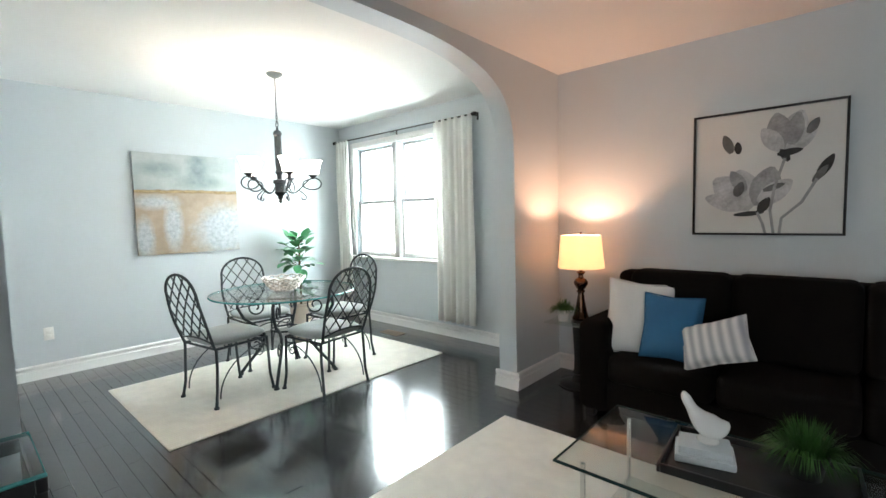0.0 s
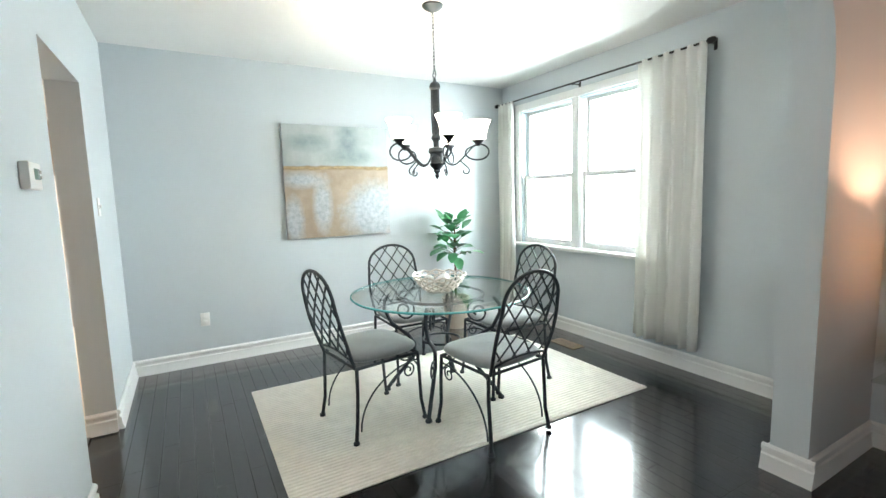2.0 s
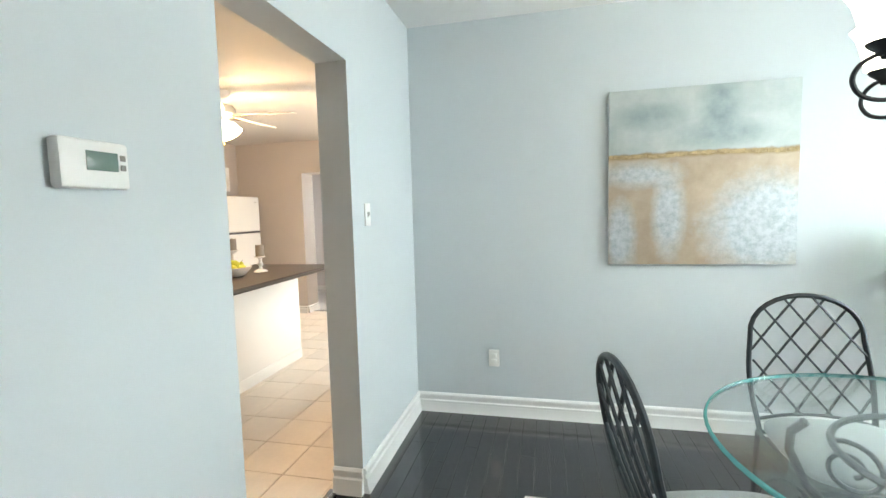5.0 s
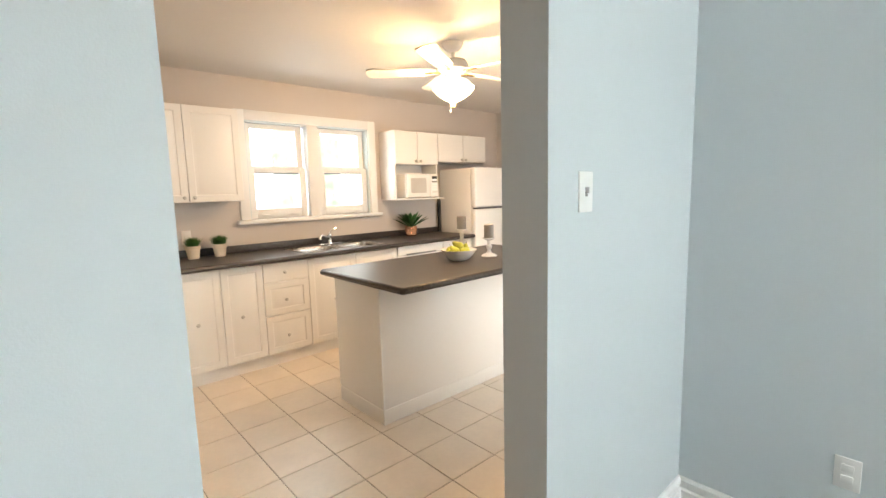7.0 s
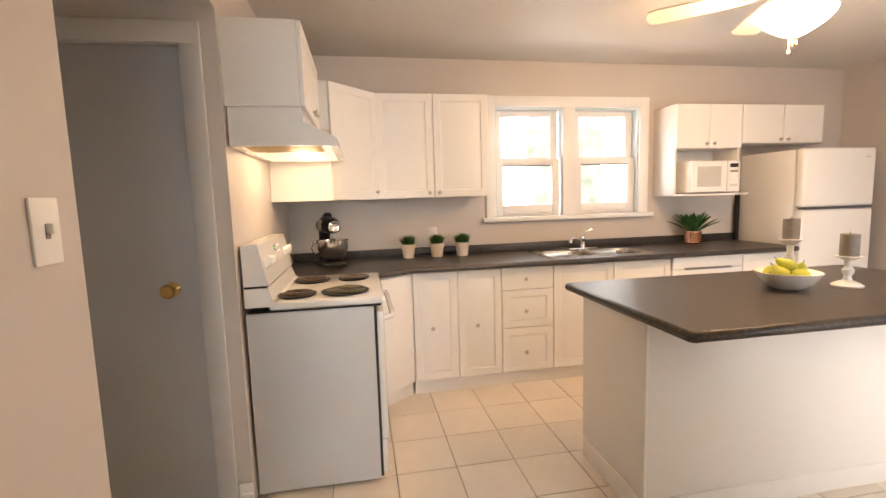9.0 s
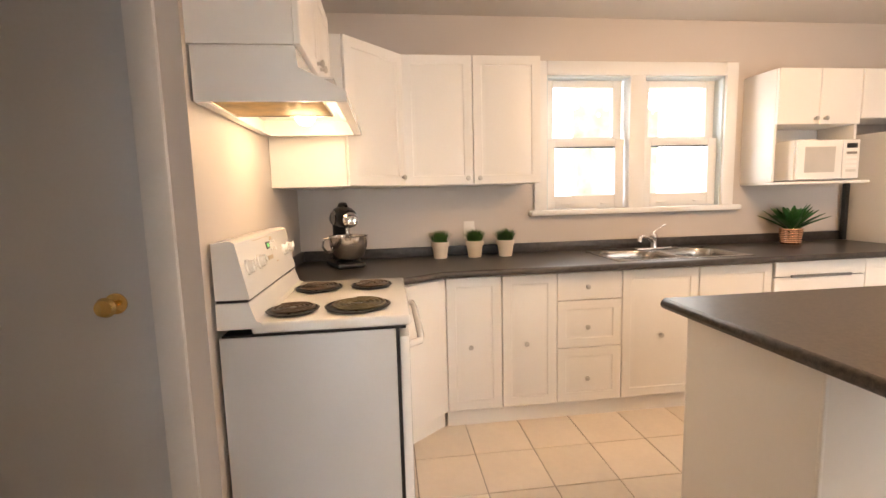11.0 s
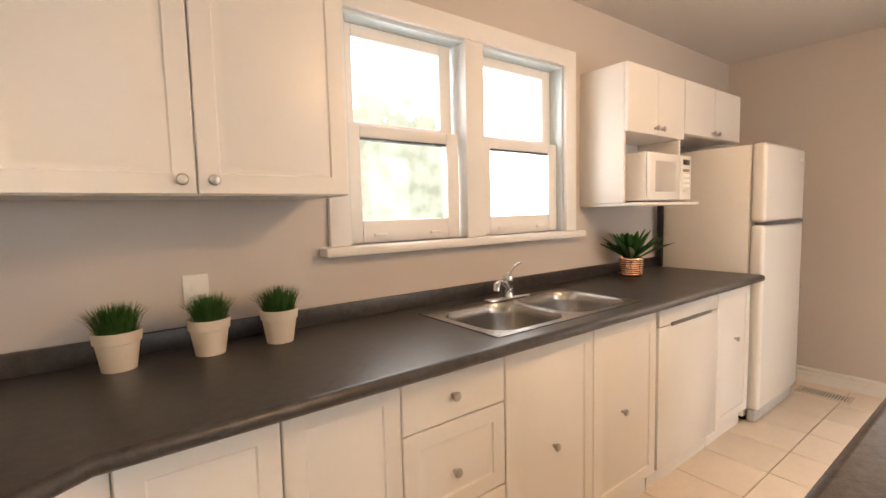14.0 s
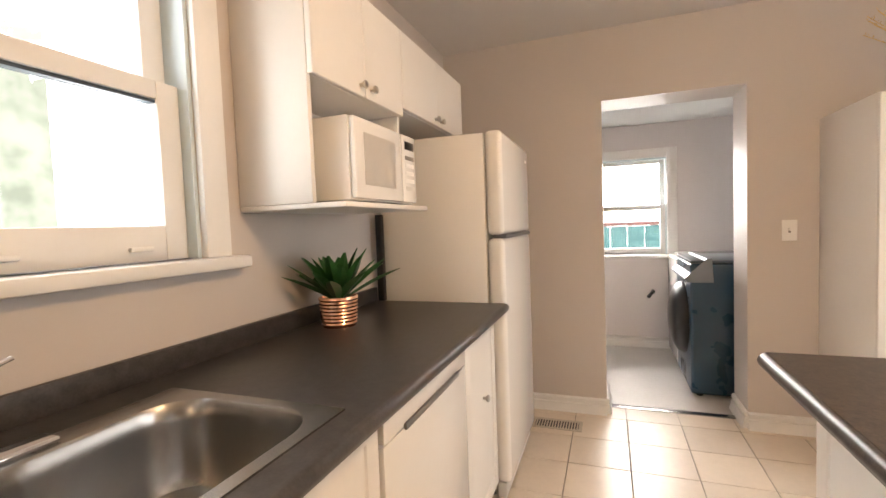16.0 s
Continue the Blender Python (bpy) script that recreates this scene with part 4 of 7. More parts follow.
def fig_plant():
    t = thing("potted_plant", (0.27, 2.92, 0), 0, "leafy green rubber plant in a pale pot in the corner", "plant")
    part("pot", Mesh().lathe([(0.0, 0.0), (0.115, 0.0), (0.14, 0.30), (0.15, 0.31), (0.15, 0.33), (0.135, 0.33), (0.13, 0.29), (0.0, 0.285)], 28), POT, t)
    part("soil", Mesh().lathe([(0.0, 0.293), (0.130, 0.291)], 20), SOIL, t)
    stem = Mesh().tube([(0, 0, 0.28), (0.012, 0.0, 0.5), (-0.01, 0.01, 0.8), (0.01, 0.0, 1.02), (0.0, 0.0, 1.15)], [0.014, 0.013, 0.011, 0.009, 0.005], 8)
    rnd = random.Random(4)
    leaves = Mesh()
    for k in range(46):
        z = 0.74 + 0.40 * (k / 45) + rnd.uniform(-0.03, 0.03)
        a = k * 2.4 + rnd.uniform(-0.4, 0.4)
        ln = rnd.uniform(0.13, 0.19) * (1.1 - 0.35 * (k / 45))
        r0 = rnd.uniform(0.05, 0.20) * (1.1 - 0.6 * (k / 45))
        up = rnd.uniform(-0.03, 0.12) + 0.10 * (k / 45)
        b = (r0 * math.cos(a), r0 * math.sin(a), z + 0.03)
        stem.tube([(0, 0, z - 0.02), b], 0.003, 5)
        leaf_sheet(leaves, b, ((r0 + ln) * math.cos(a), (r0 + ln) * math.sin(a), z + up), rnd.uniform(0.046, 0.066), rnd.uniform(0.05, 0.4), rnd.uniform(0.1, 0.35), 8)
    part("stem", stem, BARK, t)
    part("leaves", leaves, LEAF_LIGHT, t)
    return t


fig_plant()


def wall_plate(name, at, rot, label, kind):
    t = thing(name, at, rot, label, kind)
    part("plate", Mesh().rbox(-0.036, 0.036, 0.0, 0.006, -0.058, 0.058, 0.003), PLASTIC, t)
    if kind == "outlet":
        for z in (-0.02, 0.02):
            part("socket", Mesh().rbox(-0.017, 0.017, 0.006, 0.009, z - 0.014, z + 0.014, 0.004), PLASTIC, t)
    else:
        part("toggle", Mesh().rbox(-0.005, 0.005, 0.005, 0.018, -0.004, 0.014, 0.002), PLASTIC, t)
        part("slot", Mesh().box(-0.006, 0.006, 0.0055, 0.0068, -0.013, 0.013), CANDLE, t, smooth=False)
    return t


wall_plate("wall_outlet", (0.0, 0.545, 0.395), -90, "white wall outlet above the baseboard", "outlet")
wall_plate("light_switch", (0.815, 0.0, 1.39), 0, "white light switch beside the kitchen opening", "light switch")
wall_plate("light_switch", (XE, -0.80, 1.32), 90, "white light switch on the kitchen wall", "light switch")
wall_plate("light_switch", (XW, -1.475, 1.155), -90, "white light switch beside the laundry opening", "light switch")
wall_plate("wall_outlet", (1.085, YS, 1.075), 0, "white outlet above the counter", "outlet")

th = thing("thermostat", (2.262, 0.0, 1.505), 0, "white digital thermostat with a grey-green display", "thermostat")
part("case", Mesh().rbox(-0.072, 0.072, 0.0, 0.03, -0.048, 0.048, 0.007), PLASTIC, th)
part("display", Mesh().rbox(-0.045, 0.022, 0.0302, 0.0315, -0.012, 0.026, 0.0005), mat("lcd", (0.16, 0.23, 0.20), 0.2), th)
for z in (-0.003, 0.017):
    part("button", Mesh().rbox(-0.062, -0.05, 0.030, 0.0325, z - 0.006, z + 0.006, 0.001), CANDLE, th)


def floor_vent(at, rot, w, d, material, label):
    t = thing("floor_vent", at, rot, label, "vent")
    part("frame", Mesh().rbox(-w / 2, w / 2, -d / 2, -d / 2 + 0.02, 0, 0.006, 0.002).rbox(-w / 2, w / 2, d / 2 - 0.02, d / 2, 0, 0.006, 0.002).rbox(-w / 2, -w / 2 + 0.02, -d / 2 + 0.02, d / 2 - 0.02, 0, 0.006, 0.002).rbox(w / 2 - 0.02, w / 2, -d / 2 + 0.02, d / 2 - 0.02, 0, 0.006, 0.002), material, t)
    part("backing", Mesh().box(-w / 2 + 0.01, w / 2 - 0.01, -d / 2 + 0.01, d / 2 - 0.01, 0.0, 0.0015), BLACK, t, smooth=False)
    n = int((w - 0.04) / 0.016)
    for i in range(n):
        x = -w / 2 + 0.02 + (i + 0.5) * (w - 0.04) / n
        part("slat", Mesh().box(x - 0.004, x + 0.004, -d / 2 + 0.02, d / 2 - 0.02, 0.0015, 0.0045), material, t, smooth=False)
    return t


floor_vent((1.36, 3.46, 0.001), 0, 0.30, 0.14, mat("tan_vent", (0.33, 0.25, 0.19), 0.5), "tan metal floor vent by the window wall")
floor_vent((-2.56, -2.74, 0.001), 90, 0.30, 0.14, mat("cream_vent", (0.62, 0.56, 0.48), 0.5), "beige floor vent by the kitchen wall")

# ---- living room ----
solo("living_rug", Mesh().rbox(3.66, 7.0, 0.5, 2.44, 0.0, 0.012, 0.005), RUG, "cream area rug under the coffee table", "rug")


def cushion_mesh(w, h, d):
    """A stuffed square pillow: pointed corners, edges drawn in between them."""
    m = Mesh()
    n = 18
    for side in (1, -1):
        def fn(u, v):
            a, b = 2 * u - 1, 2 * v - 1
            x = a * w / 2 * (1 - 0.09 * (1 - b * b))
            z = b * h / 2 * (1 - 0.09 * (1 - a * a))
            t = (max(0, 1 - a ** 4) * max(0, 1 - b ** 4)) ** 0.55
            crease = 1 + 0.04 * math.sin(9 * a + 4 * b) * t
            return (x, side * d / 2 * t * crease, z)
        m.grid(fn, n, n)
    m.tube([(-w / 2, 0, -h / 2), (0, 0, -h / 2 * 0.91), (w / 2, 0, -h / 2), (w / 2 * 0.91, 0, 0), (w / 2, 0, h / 2), (0, 0, h / 2 * 0.91), (-w / 2, 0, h / 2), (-w / 2 * 0.91, 0, 0)], 0.004, 6, closed=True)
    return m


def sofa():
    t = thing("sofa", (0, 0, 0), 0, "dark brown fabric three-seat sofa against the wall", "sofa")
    x0, x1, y0, y1 = 4.02, 6.25, 2.78, 3.56
    part("base", Mesh().rbox(x0 + 0.18, x1 - 0.18, y0 + 0.03, y1, 0.06, 0.27, 0.02), SOFA, t)
    for a in (x0, x1 - 0.20):
        part("arm", Mesh().rbox(a, a + 0.20, y0, y1 - 0.02, 0.05, 0.66, 0.055, 4), SOFA, t)
    part("back", Mesh().rbox(x0 + 0.05, x1 - 0.05, y1 - 0.20, y1, 0.25, 0.93, 0.05, 4), SOFA, t)
    w = (x1 - x0 - 0.40) / 3
    for k in range(3):
        xa = x0 + 0.20 + k * w
        part("seat_cushion", Mesh().rbox(xa + 0.004, xa + w - 0.004, y0 - 0.01, y1 - 0.22, 0.27, 0.45, 0.045, 4), SOFA, t)
        part("back_cushion", Mesh().rbox(xa + 0.004, xa + w - 0.004, y1 - 0.40, y1 - 0.17, 0.45, 0.965, 0.06, 4, Matrix.Translation((0, 0, 0))), SOFA, t)
    for x in (x0 + 0.07, x1 - 0.07):
        for y in (y0 + 0.07, y1 - 0.07):
            part("foot", Mesh().rbox(x - 0.03, x + 0.03, y - 0.03, y + 0.03, 0.0, 0.06, 0.005), BLACK, t)


sofa()


def pillow(w, h, d, loc, rx, ry, rz, material, label):
    ob = solo("throw_pillow", cushion_mesh(w, h, d), material, label, "pillow", "pillows on the sofa")
    ob.matrix_basis = pose(*loc, rx, ry, rz)


STRIPED = mat("striped_cloth", (0.50, 0.50, 0.52), 0.9, fine=450, bump=0.4)
_n, _l = STRIPED.node_tree.nodes, STRIPED.node_tree.links
_w = _n.new("ShaderNodeTexWave")
_w.inputs["Scale"].default_value, _w.inputs["Distortion"].default_value = 6.0, 0.4
_r = _n.new("ShaderNodeValToRGB")
_r.color_ramp.elements[0].color, _r.color_ramp.elements[1].color = (0.36, 0.37, 0.40, 1), (0.68, 0.67, 0.66, 1)
_t = _n.new("ShaderNodeTexCoord")
_l.new(_t.outputs["Object"], _w.inputs[0]), _l.new(_w.outputs["Fac"], _r.inputs[0]), _l.new(_r.outputs[0], _n["Principled BSDF"].inputs["Base Color"])
pillow(0.42, 0.50, 0.15, (4.34, 3.03, 0.66), -16, 7, 24, WHITE_CLOTH, "square white throw pillow on the sofa")
pillow(0.34, 0.41, 0.13, (4.56, 2.96, 0.645), -20, 4, 14, BLUE_CLOTH, "square blue throw pillow on the sofa")
pillow(0.37, 0.27, 0.11, (4.81, 2.88, 0.61), -34, -20, 0, STRIPED, "grey and white striped lumbar pillow on the sofa")
pillow(0.44, 0.44, 0.14, (5.82, 3.03, 0.66), -18, -5, -14, BLUE_CLOTH, "square blue throw pillow on the sofa")

FLOWER = mat("flower_canvas", (0.66, 0.65, 0.63), 0.7, var=0.04, scale=5, fine=350, bump=0.2)
fp = canvas("flower_painting", 0.82, 0.82, (4.935, YL, 1.605), 180, FLOWER, BLACK, "framed canvas with grey ink flowers on white", 0.014)


def ink(points, width, grey):
    """A flat brush mark on the canvas, between points, (across, up, half width)."""
    m = Mesh()
    v, f = [], []
    for i, (x, z, w) in enumerate(points):
        a = points[max(0, i - 1)]
        b = points[min(len(points) - 1, i + 1)]
        d = Vector((b[0] - a[0], b[1] - a[1])).normalized()
        nx, nz = -d.y, d.x
        v += [(-(x + nx * w), 0.0328 + 0.0002 * width, z + nz * w), (-(x - nx * w), 0.0328 + 0.0002 * width, z - nz * w)]
    f = [(2 * i, 2 * i + 1, 2 * i + 3, 2 * i + 2) for i in range(len(points) - 1)]
    m.add(v, f)
    part("brush_mark", m, grey, fp, smooth=False)


INK = [mat("ink_wash_%d" % i, (g, g, g * 1.03), 0.8, var=0.35, scale=14, fine=60) for i, g in enumerate((0.46, 0.30, 0.13, 0.035))]


def petal(x, z, ang, ln, w, g, lay):
    a = radians(ang)
    ink([(x + ln * k * math.cos(a), z + ln * k * math.sin(a), max(0.002, w * math.sin(math.pi * min(1, 0.08 + k * 0.9)) ** 0.7)) for k in [i / 10 for i in range(11)]], lay, INK[g])


for i, p in enumerate([(0.10, 0.12, 70, 0.26, 0.075, 0), (0.10, 0.13, 100, 0.24, 0.07, 1), (0.12, 0.12, 45, 0.20, 0.05, 0), (0.09, 0.13, 125, 0.18, 0.05, 0), (0.14, 0.16, 80, 0.20, 0.045, 1),
                       (-0.05, -0.22, 140, 0.30, 0.10, 0), (-0.05, -0.22, 110, 0.26, 0.08, 0), (-0.02, -0.22, 75, 0.26, 0.085, 1), (-0.02, -0.2, 40, 0.22, 0.06, 0), (-0.08, -0.22, 165, 0.26, 0.06, 0), (-0.10, -0.12, 120, 0.16, 0.04, 1),
                       (0.07, 0.105, 10, 0.13, 0.022, 3), (0.13, 0.06, 120, 0.09, 0.022, 3), (-0.16, -0.275, 5, 0.17, 0.016, 3), (-0.02, -0.26, 60, 0.11, 0.030, 3), (-0.15, -0.15, 70, 0.10, 0.03, 2), (0.0, -0.12, 20, 0.12, 0.02, 2),
                       (-0.18, 0.14, 110, 0.13, 0.03, 2), (-0.14, 0.13, 95, 0.08, 0.022, 3), (0.27, -0.06, 62, 0.16, 0.028, 3), (0.25, -0.08, 55, 0.12, 0.02, 2), (0.22, 0.22, 60, 0.10, 0.025, 2)]):
    petal(*p[:5], p[5], i)
for i, st in enumerate([[(0.11, 0.08), (0.06, -0.10), (0.04, -0.25), (0.06, -0.40)], [(0.27, -0.06), (0.20, -0.20), (0.10, -0.30), (0.09, -0.40)], [(-0.03, -0.26), (0.0, -0.33), (0.02, -0.41)]]):
    ink([(x, z, 0.008) for x, z in st], 24 + i, INK[1])


def side_table():
    t = thing("side_table", (3.79, 3.29, 0), 0, "dark wood pedestal side table with a glass top", "table")
    part("glass_top", Mesh().rbox(-0.185, 0.185, -0.22, 0.22, 0.518, 0.530, 0.004), TABLE_GLASS, t, "square glass top")
    part("pedestal", Mesh().lathe([(0.0, 0.03), (0.065, 0.03), (0.05, 0.06), (0.036, 0.085), (0.05, 0.10), (0.036, 0.12), (0.034, 0.22), (0.042, 0.38), (0.048, 0.46), (0.040, 0.475), (0.055, 0.495), (0.06, 0.517), (0.0, 0.517)], 24), BLACK, t)
    part("base_plate", Mesh().lathe([(0.0, 0.0), (0.145, 0.0), (0.15, 0.012), (0.12, 0.026), (0.06, 0.035), (0.0, 0.035)], 28), BLACK, t)


side_table()


def table_lamp():
    t = thing("table_lamp", (3.80, 3.31, 0.530), 0, "bronze baluster table lamp with a linen drum shade, lit", "lamp")
    BRONZE = mat("dark_bronze", (0.10, 0.055, 0.035), 0.18, metal=0.9, var=0.2)
    part("base", Mesh().lathe([(0.0, 0.0), (0.074, 0.0), (0.076, 0.012), (0.062, 0.028), (0.052, 0.06), (0.040, 0.11), (0.030, 0.16), (0.025, 0.19), (0.036, 0.197), (0.036, 0.208), (0.026, 0.215), (0.044, 0.232), (0.060, 0.255), (0.060, 0.272), (0.045, 0.29), (0.022, 0.303), (0.020, 0.32), (0.038, 0.338), (0.034, 0.346), (0.010, 0.352), (0.008, 0.40), (0.0, 0.40)], 28, Matrix.Diagonal((0.9, 0.9, 1.1, 1))), BRONZE, t)
    part("shade", Mesh().lathe([(0.178, 0.412), (0.150, 0.665), (0.147, 0.665), (0.175, 0.412)], 40), LAMP_SHADE, t, "cream linen drum shade glowing warm")
    part("cord", Mesh().tube(smooth_path([(0.05, 0.06, 0.006), (0.08, 0.15, 0.0), (0.10, 0.20, -0.10), (0.13, 0.23, -0.32), (0.09, 0.25, -0.45), (0.14, 0.24, -0.515), (0.17, 0.22, -0.50)]), 0.0035, 6), BLACK, t)
    part("finial", Mesh().lathe([(0.0, 0.43), (0.004, 0.43), (0.004, 0.672), (0.010, 0.677), (0.008, 0.685), (0.0, 0.690)], 12), BRONZE, t)


table_lamp()
bulb("table_lamp_bulb", (3.80, 3.31, 1.08), 27.0, (1.0, 0.54, 0.34), 0.04)


def spiky_pot(name, loc, r, h, material, label, blades, ln, group="", trail=0.0):
    t = thing(name, loc, 0, label, "plant", group)
    part("pot", Mesh().lathe([(0.0, 0.0), (r * 0.72, 0.0), (r * 0.92, h * 0.70), (r * 1.0, h * 0.72), (r * 1.04, h), (r * 0.94, h), (r * 0.9, h * 0.88), (0.0, h * 0.87)], 28), material, t)
    part("soil", Mesh().lathe([(0.0, h * 0.90), (r * 0.9, h * 0.89)], 16), SOIL, t)
    rnd = random.Random(len(label) + int(loc[0] * 100))
    m = Mesh()
    for k in range(blades):
        a = rnd.uniform(0, 2 * math.pi)
        q = rnd.uniform(0, 0.8) * r
        o = rnd.uniform(0.0, 0.75)
        b = Vector((q * math.cos(a), q * math.sin(a), h * 0.88))
        L = ln * rnd.uniform(0.7, 1.1)
        aa = a + rnd.uniform(-0.4, 0.4)
        tip = b + Vector((math.cos(aa) * L * o, math.sin(aa) * L * o, L * math.sqrt(max(0.1, 1 - o * o))))
        s = Vector((-math.sin(aa), math.cos(aa), 0)) * 0.0022
        mid = (b + tip) / 2 + Vector((0, 0, 0.12 * L))
        if trail and rnd.random() < trail:
            mid = b + Vector((math.cos(aa) * L * 0.6, math.sin(aa) * L * 0.6, 0.35 * L))
            tip = b + Vector((math.cos(aa) * L * 1.15, math.sin(aa) * L * 1.15, -0.12 * L))
        m.add([b - s, b + s, mid + s * 0.8, tip, mid - s * 0.8], [(0, 1, 2, 4), (4, 2, 3)])
    part("grass", m, GRASS, t, "short green grass blades")
    return t


spiky_pot("potted_grass", (3.715, 3.18, 0.530), 0.050, 0.090, WHITE_CERAMIC, "small green plant in a white pot on the side table", 340, 0.10, trail=0.6)


def coffee_table():
    t = thing("coffee_table", (5.245, 1.76, 0.012), 0, "glass topped coffee table with chrome legs and a dark polished edge", "table")
    part("glass_top", Mesh().rbox(-0.68, 0.68, -0.31, 0.31, 0.428, 0.440, 0.004), TABLE_GLASS, t, "clear glass top")
    part("edge", Mesh().tube([(-0.681, -0.311, 0.434), (0.681, -0.311, 0.434), (0.681, 0.311, 0.434), (-0.681, 0.311, 0.434)], 0.0062, 8, closed=True), mat("dark_glass_edge", (0.02, 0.045, 0.045), 0.1), t, "dark polished glass edge")
    for x in (-0.60, 0.60):
        for y in (-0.24, 0.24):
            part("leg", Mesh().tube([(x, y, 0), (x, y, 0.42)], 0.010, 12), CHROME, t)
    part("shelf", Mesh().rbox(-0.60, 0.60, -0.24, 0.24, 0.14, 0.152, 0.004), TABLE_GLASS, t)


coffee_table()
tray = thing("serving_tray", (5.14, 1.80, 0.453), 4, "black rectangular tray on the glass coffee table", "tray")
part("bottom", Mesh().rbox(-0.26, 0.28, -0.17, 0.17, 0.0, 0.010, 0.003), BLACK, tray)
for nm, q in (("end", (-0.272, -0.26, -0.182, 0.182)), ("end", (0.28, 0.292, -0.182, 0.182)), ("side", (-0.26, 0.28, -0.182, -0.17)), ("side", (-0.26, 0.28, 0.17, 0.182))):
    part(nm, Mesh().rbox(*q, 0.0, 0.032, 0.003), BLACK, tray)
bk = thing("book_stack", (4.99, 1.79, 0.463), 14, "two pale books stacked on the coffee table", "books")
for z, w in ((0.0, 0.0), (0.028, 0.012)):
    b = part("book", Mesh().rbox(-0.095 + w, 0.095 - w, -0.075 + w, 0.075 - w, z, z + 0.027, 0.003), mat("pale_book_cover", (0.60, 0.64, 0.66), 0.5), bk)
    part("pages", Mesh().box(-0.09 + w, 0.0965 - w, -0.07 + w, 0.07 - w, z + 0.004, z + 0.023), WHITE_CLOTH, b, smooth=False)


def bird():
    m = Mesh()
    path = [((-0.085, 0, 0.20), 0.004), ((-0.082, 0, 0.185), 0.018), ((-0.070, 0, 0.165), 0.024), ((-0.055, 0, 0.14), 0.021), ((-0.035, 0, 0.11), 0.032), ((-0.01, 0, 0.08), 0.048), ((0.03, 0, 0.06), 0.055), ((0.065, 0, 0.06), 0.046), ((0.09, 0, 0.07), 0.028), ((0.105, 0, 0.085), 0.008)]
    m.tube([p for p, _ in path], [r for _, r in path], 14)
    m.lathe([(0.0, 0.0), (0.05, 0.0), (0.05, 0.012), (0.02, 0.03), (0.015, 0.05)], 18, Matrix.Translation((0.02, 0, 0)))
    ob = solo("bird_statue", m, WHITE_CERAMIC, "white ceramic bird figure standing on pale books", "statue")
    ob.matrix_basis = pose(4.985, 1.80, 0.519, 0, 0, 24) @ Matrix.Diagonal((0.80, 0.9, 0.92, 1))
    subdivide(ob)


bird()
spiky_pot("potted_fern", (5.28, 1.87, 0.463), 0.06, 0.09, BLACK, "bushy green grass plant in a dark pot on the coffee table", 700, 0.115, trail=0.4)

tv = thing("wall_television", (XA1, -0.95, 1.28), -90, "black flat television on the living room wall", "television")
part("body", Mesh().rbox(-0.62, 0.62, 0.02, 0.06, -0.36, 0.36, 0.008), BLACK, tv)
part("screen", Mesh().rbox(-0.60, 0.60, 0.0605, 0.062, -0.335, 0.34, 0.0008), mat("screen_glass", (0.01, 0.014, 0.016), 0.08), tv, "dark glossy screen")
part("bracket", Mesh().box(-0.15, 0.15, 0.0, 0.02, -0.12, 0.12), BLACK, tv, smooth=False)
ct = thing("console_table", (3.70, -0.42, 0), 0, "dark framed console table with a glass top", "table")
part("glass_top", Mesh().rbox(-0.17, 0.17, -0.52, 0.52, 0.738, 0.75, 0.004), TABLE_GLASS, ct)
part("edge", Mesh().tube([(-0.172, -0.522, 0.744), (0.172, -0.522, 0.744), (0.172, 0.522, 0.744), (-0.172, 0.522, 0.744)], 0.006, 8, closed=True), GLASS_EDGE, ct)
part("shelf", Mesh().rbox(-0.15, 0.15, -0.5, 0.5, 0.30, 0.32, 0.004), BLACK, ct)
part("frame", Mesh().rbox(-0.175, 0.175, -0.525, -0.50, 0.70, 0.737, 0.004).rbox(-0.175, 0.175, 0.50, 0.525, 0.70, 0.737, 0.004).rbox(-0.175, -0.15, -0.50, 0.50, 0.70, 0.737, 0.004).rbox(0.15, 0.175, -0.50, 0.50, 0.70, 0.737, 0.004), BLACK, ct)
for x in (-0.16, 0.16):
    for y in (-0.51, 0.51):
        part("leg", Mesh().rbox(x - 0.013, x + 0.013, y - 0.013, y + 0.013, 0.0, 0.70, 0.003), BLACK, ct)

# ---- kitchen ----
def knob(parent, x, y, z, m=None, material=None):
    """A mushroom knob standing out along local +y."""
    mm = (m or Matrix()) @ Matrix.Translation((x, y, z)) @ pose(0, 0, 0, -90, 0, 0)
    return part("knob", Mesh().lathe([(0.0, 0.0), (0.007, 0.0), (0.006, 0.010), (0.013, 0.016), (0.0145, 0.021), (0.011, 0.026), (0.0, 0.028)], 14, mm), material or NICKEL, parent, "small metal knob")


def panel_door(m, x0, x1, z0, z1, y, raised=True):
    """A cabinet front in the xz plane, its face towards +y at y, with a moulded field; one connected skin."""
    t, e = 0.019, 0.003
    rings = [(0.0, y - t), (0.0, y - e), (e, y)]
    if raised and x1 - x0 > 0.16 and z1 - z0 > 0.16:
        b = 0.05
        rings += [(b, y), (b + 0.004, y - 0.005), (b + 0.010, y - 0.005), (b + 0.024, y + 0.001)]
    v = [(x, yy, z) for i, yy in rings for x, z in ((x0 + i, z0 + i), (x1 - i, z0 + i), (x1 - i, z1 - i), (x0 + i, z1 - i))]
    f = [(3, 2, 1, 0)]
    for k in range(len(rings) - 1):
        for j in range(4):
            f.append((4 * k + j, 4 * k + (j + 1) % 4, 4 * k + 4 + (j + 1) % 4, 4 * k + 4 + j))
    n = 4 * (len(rings) - 1)
    f.append((n, n + 1, n + 2, n + 3))
    return m.add(v, f)


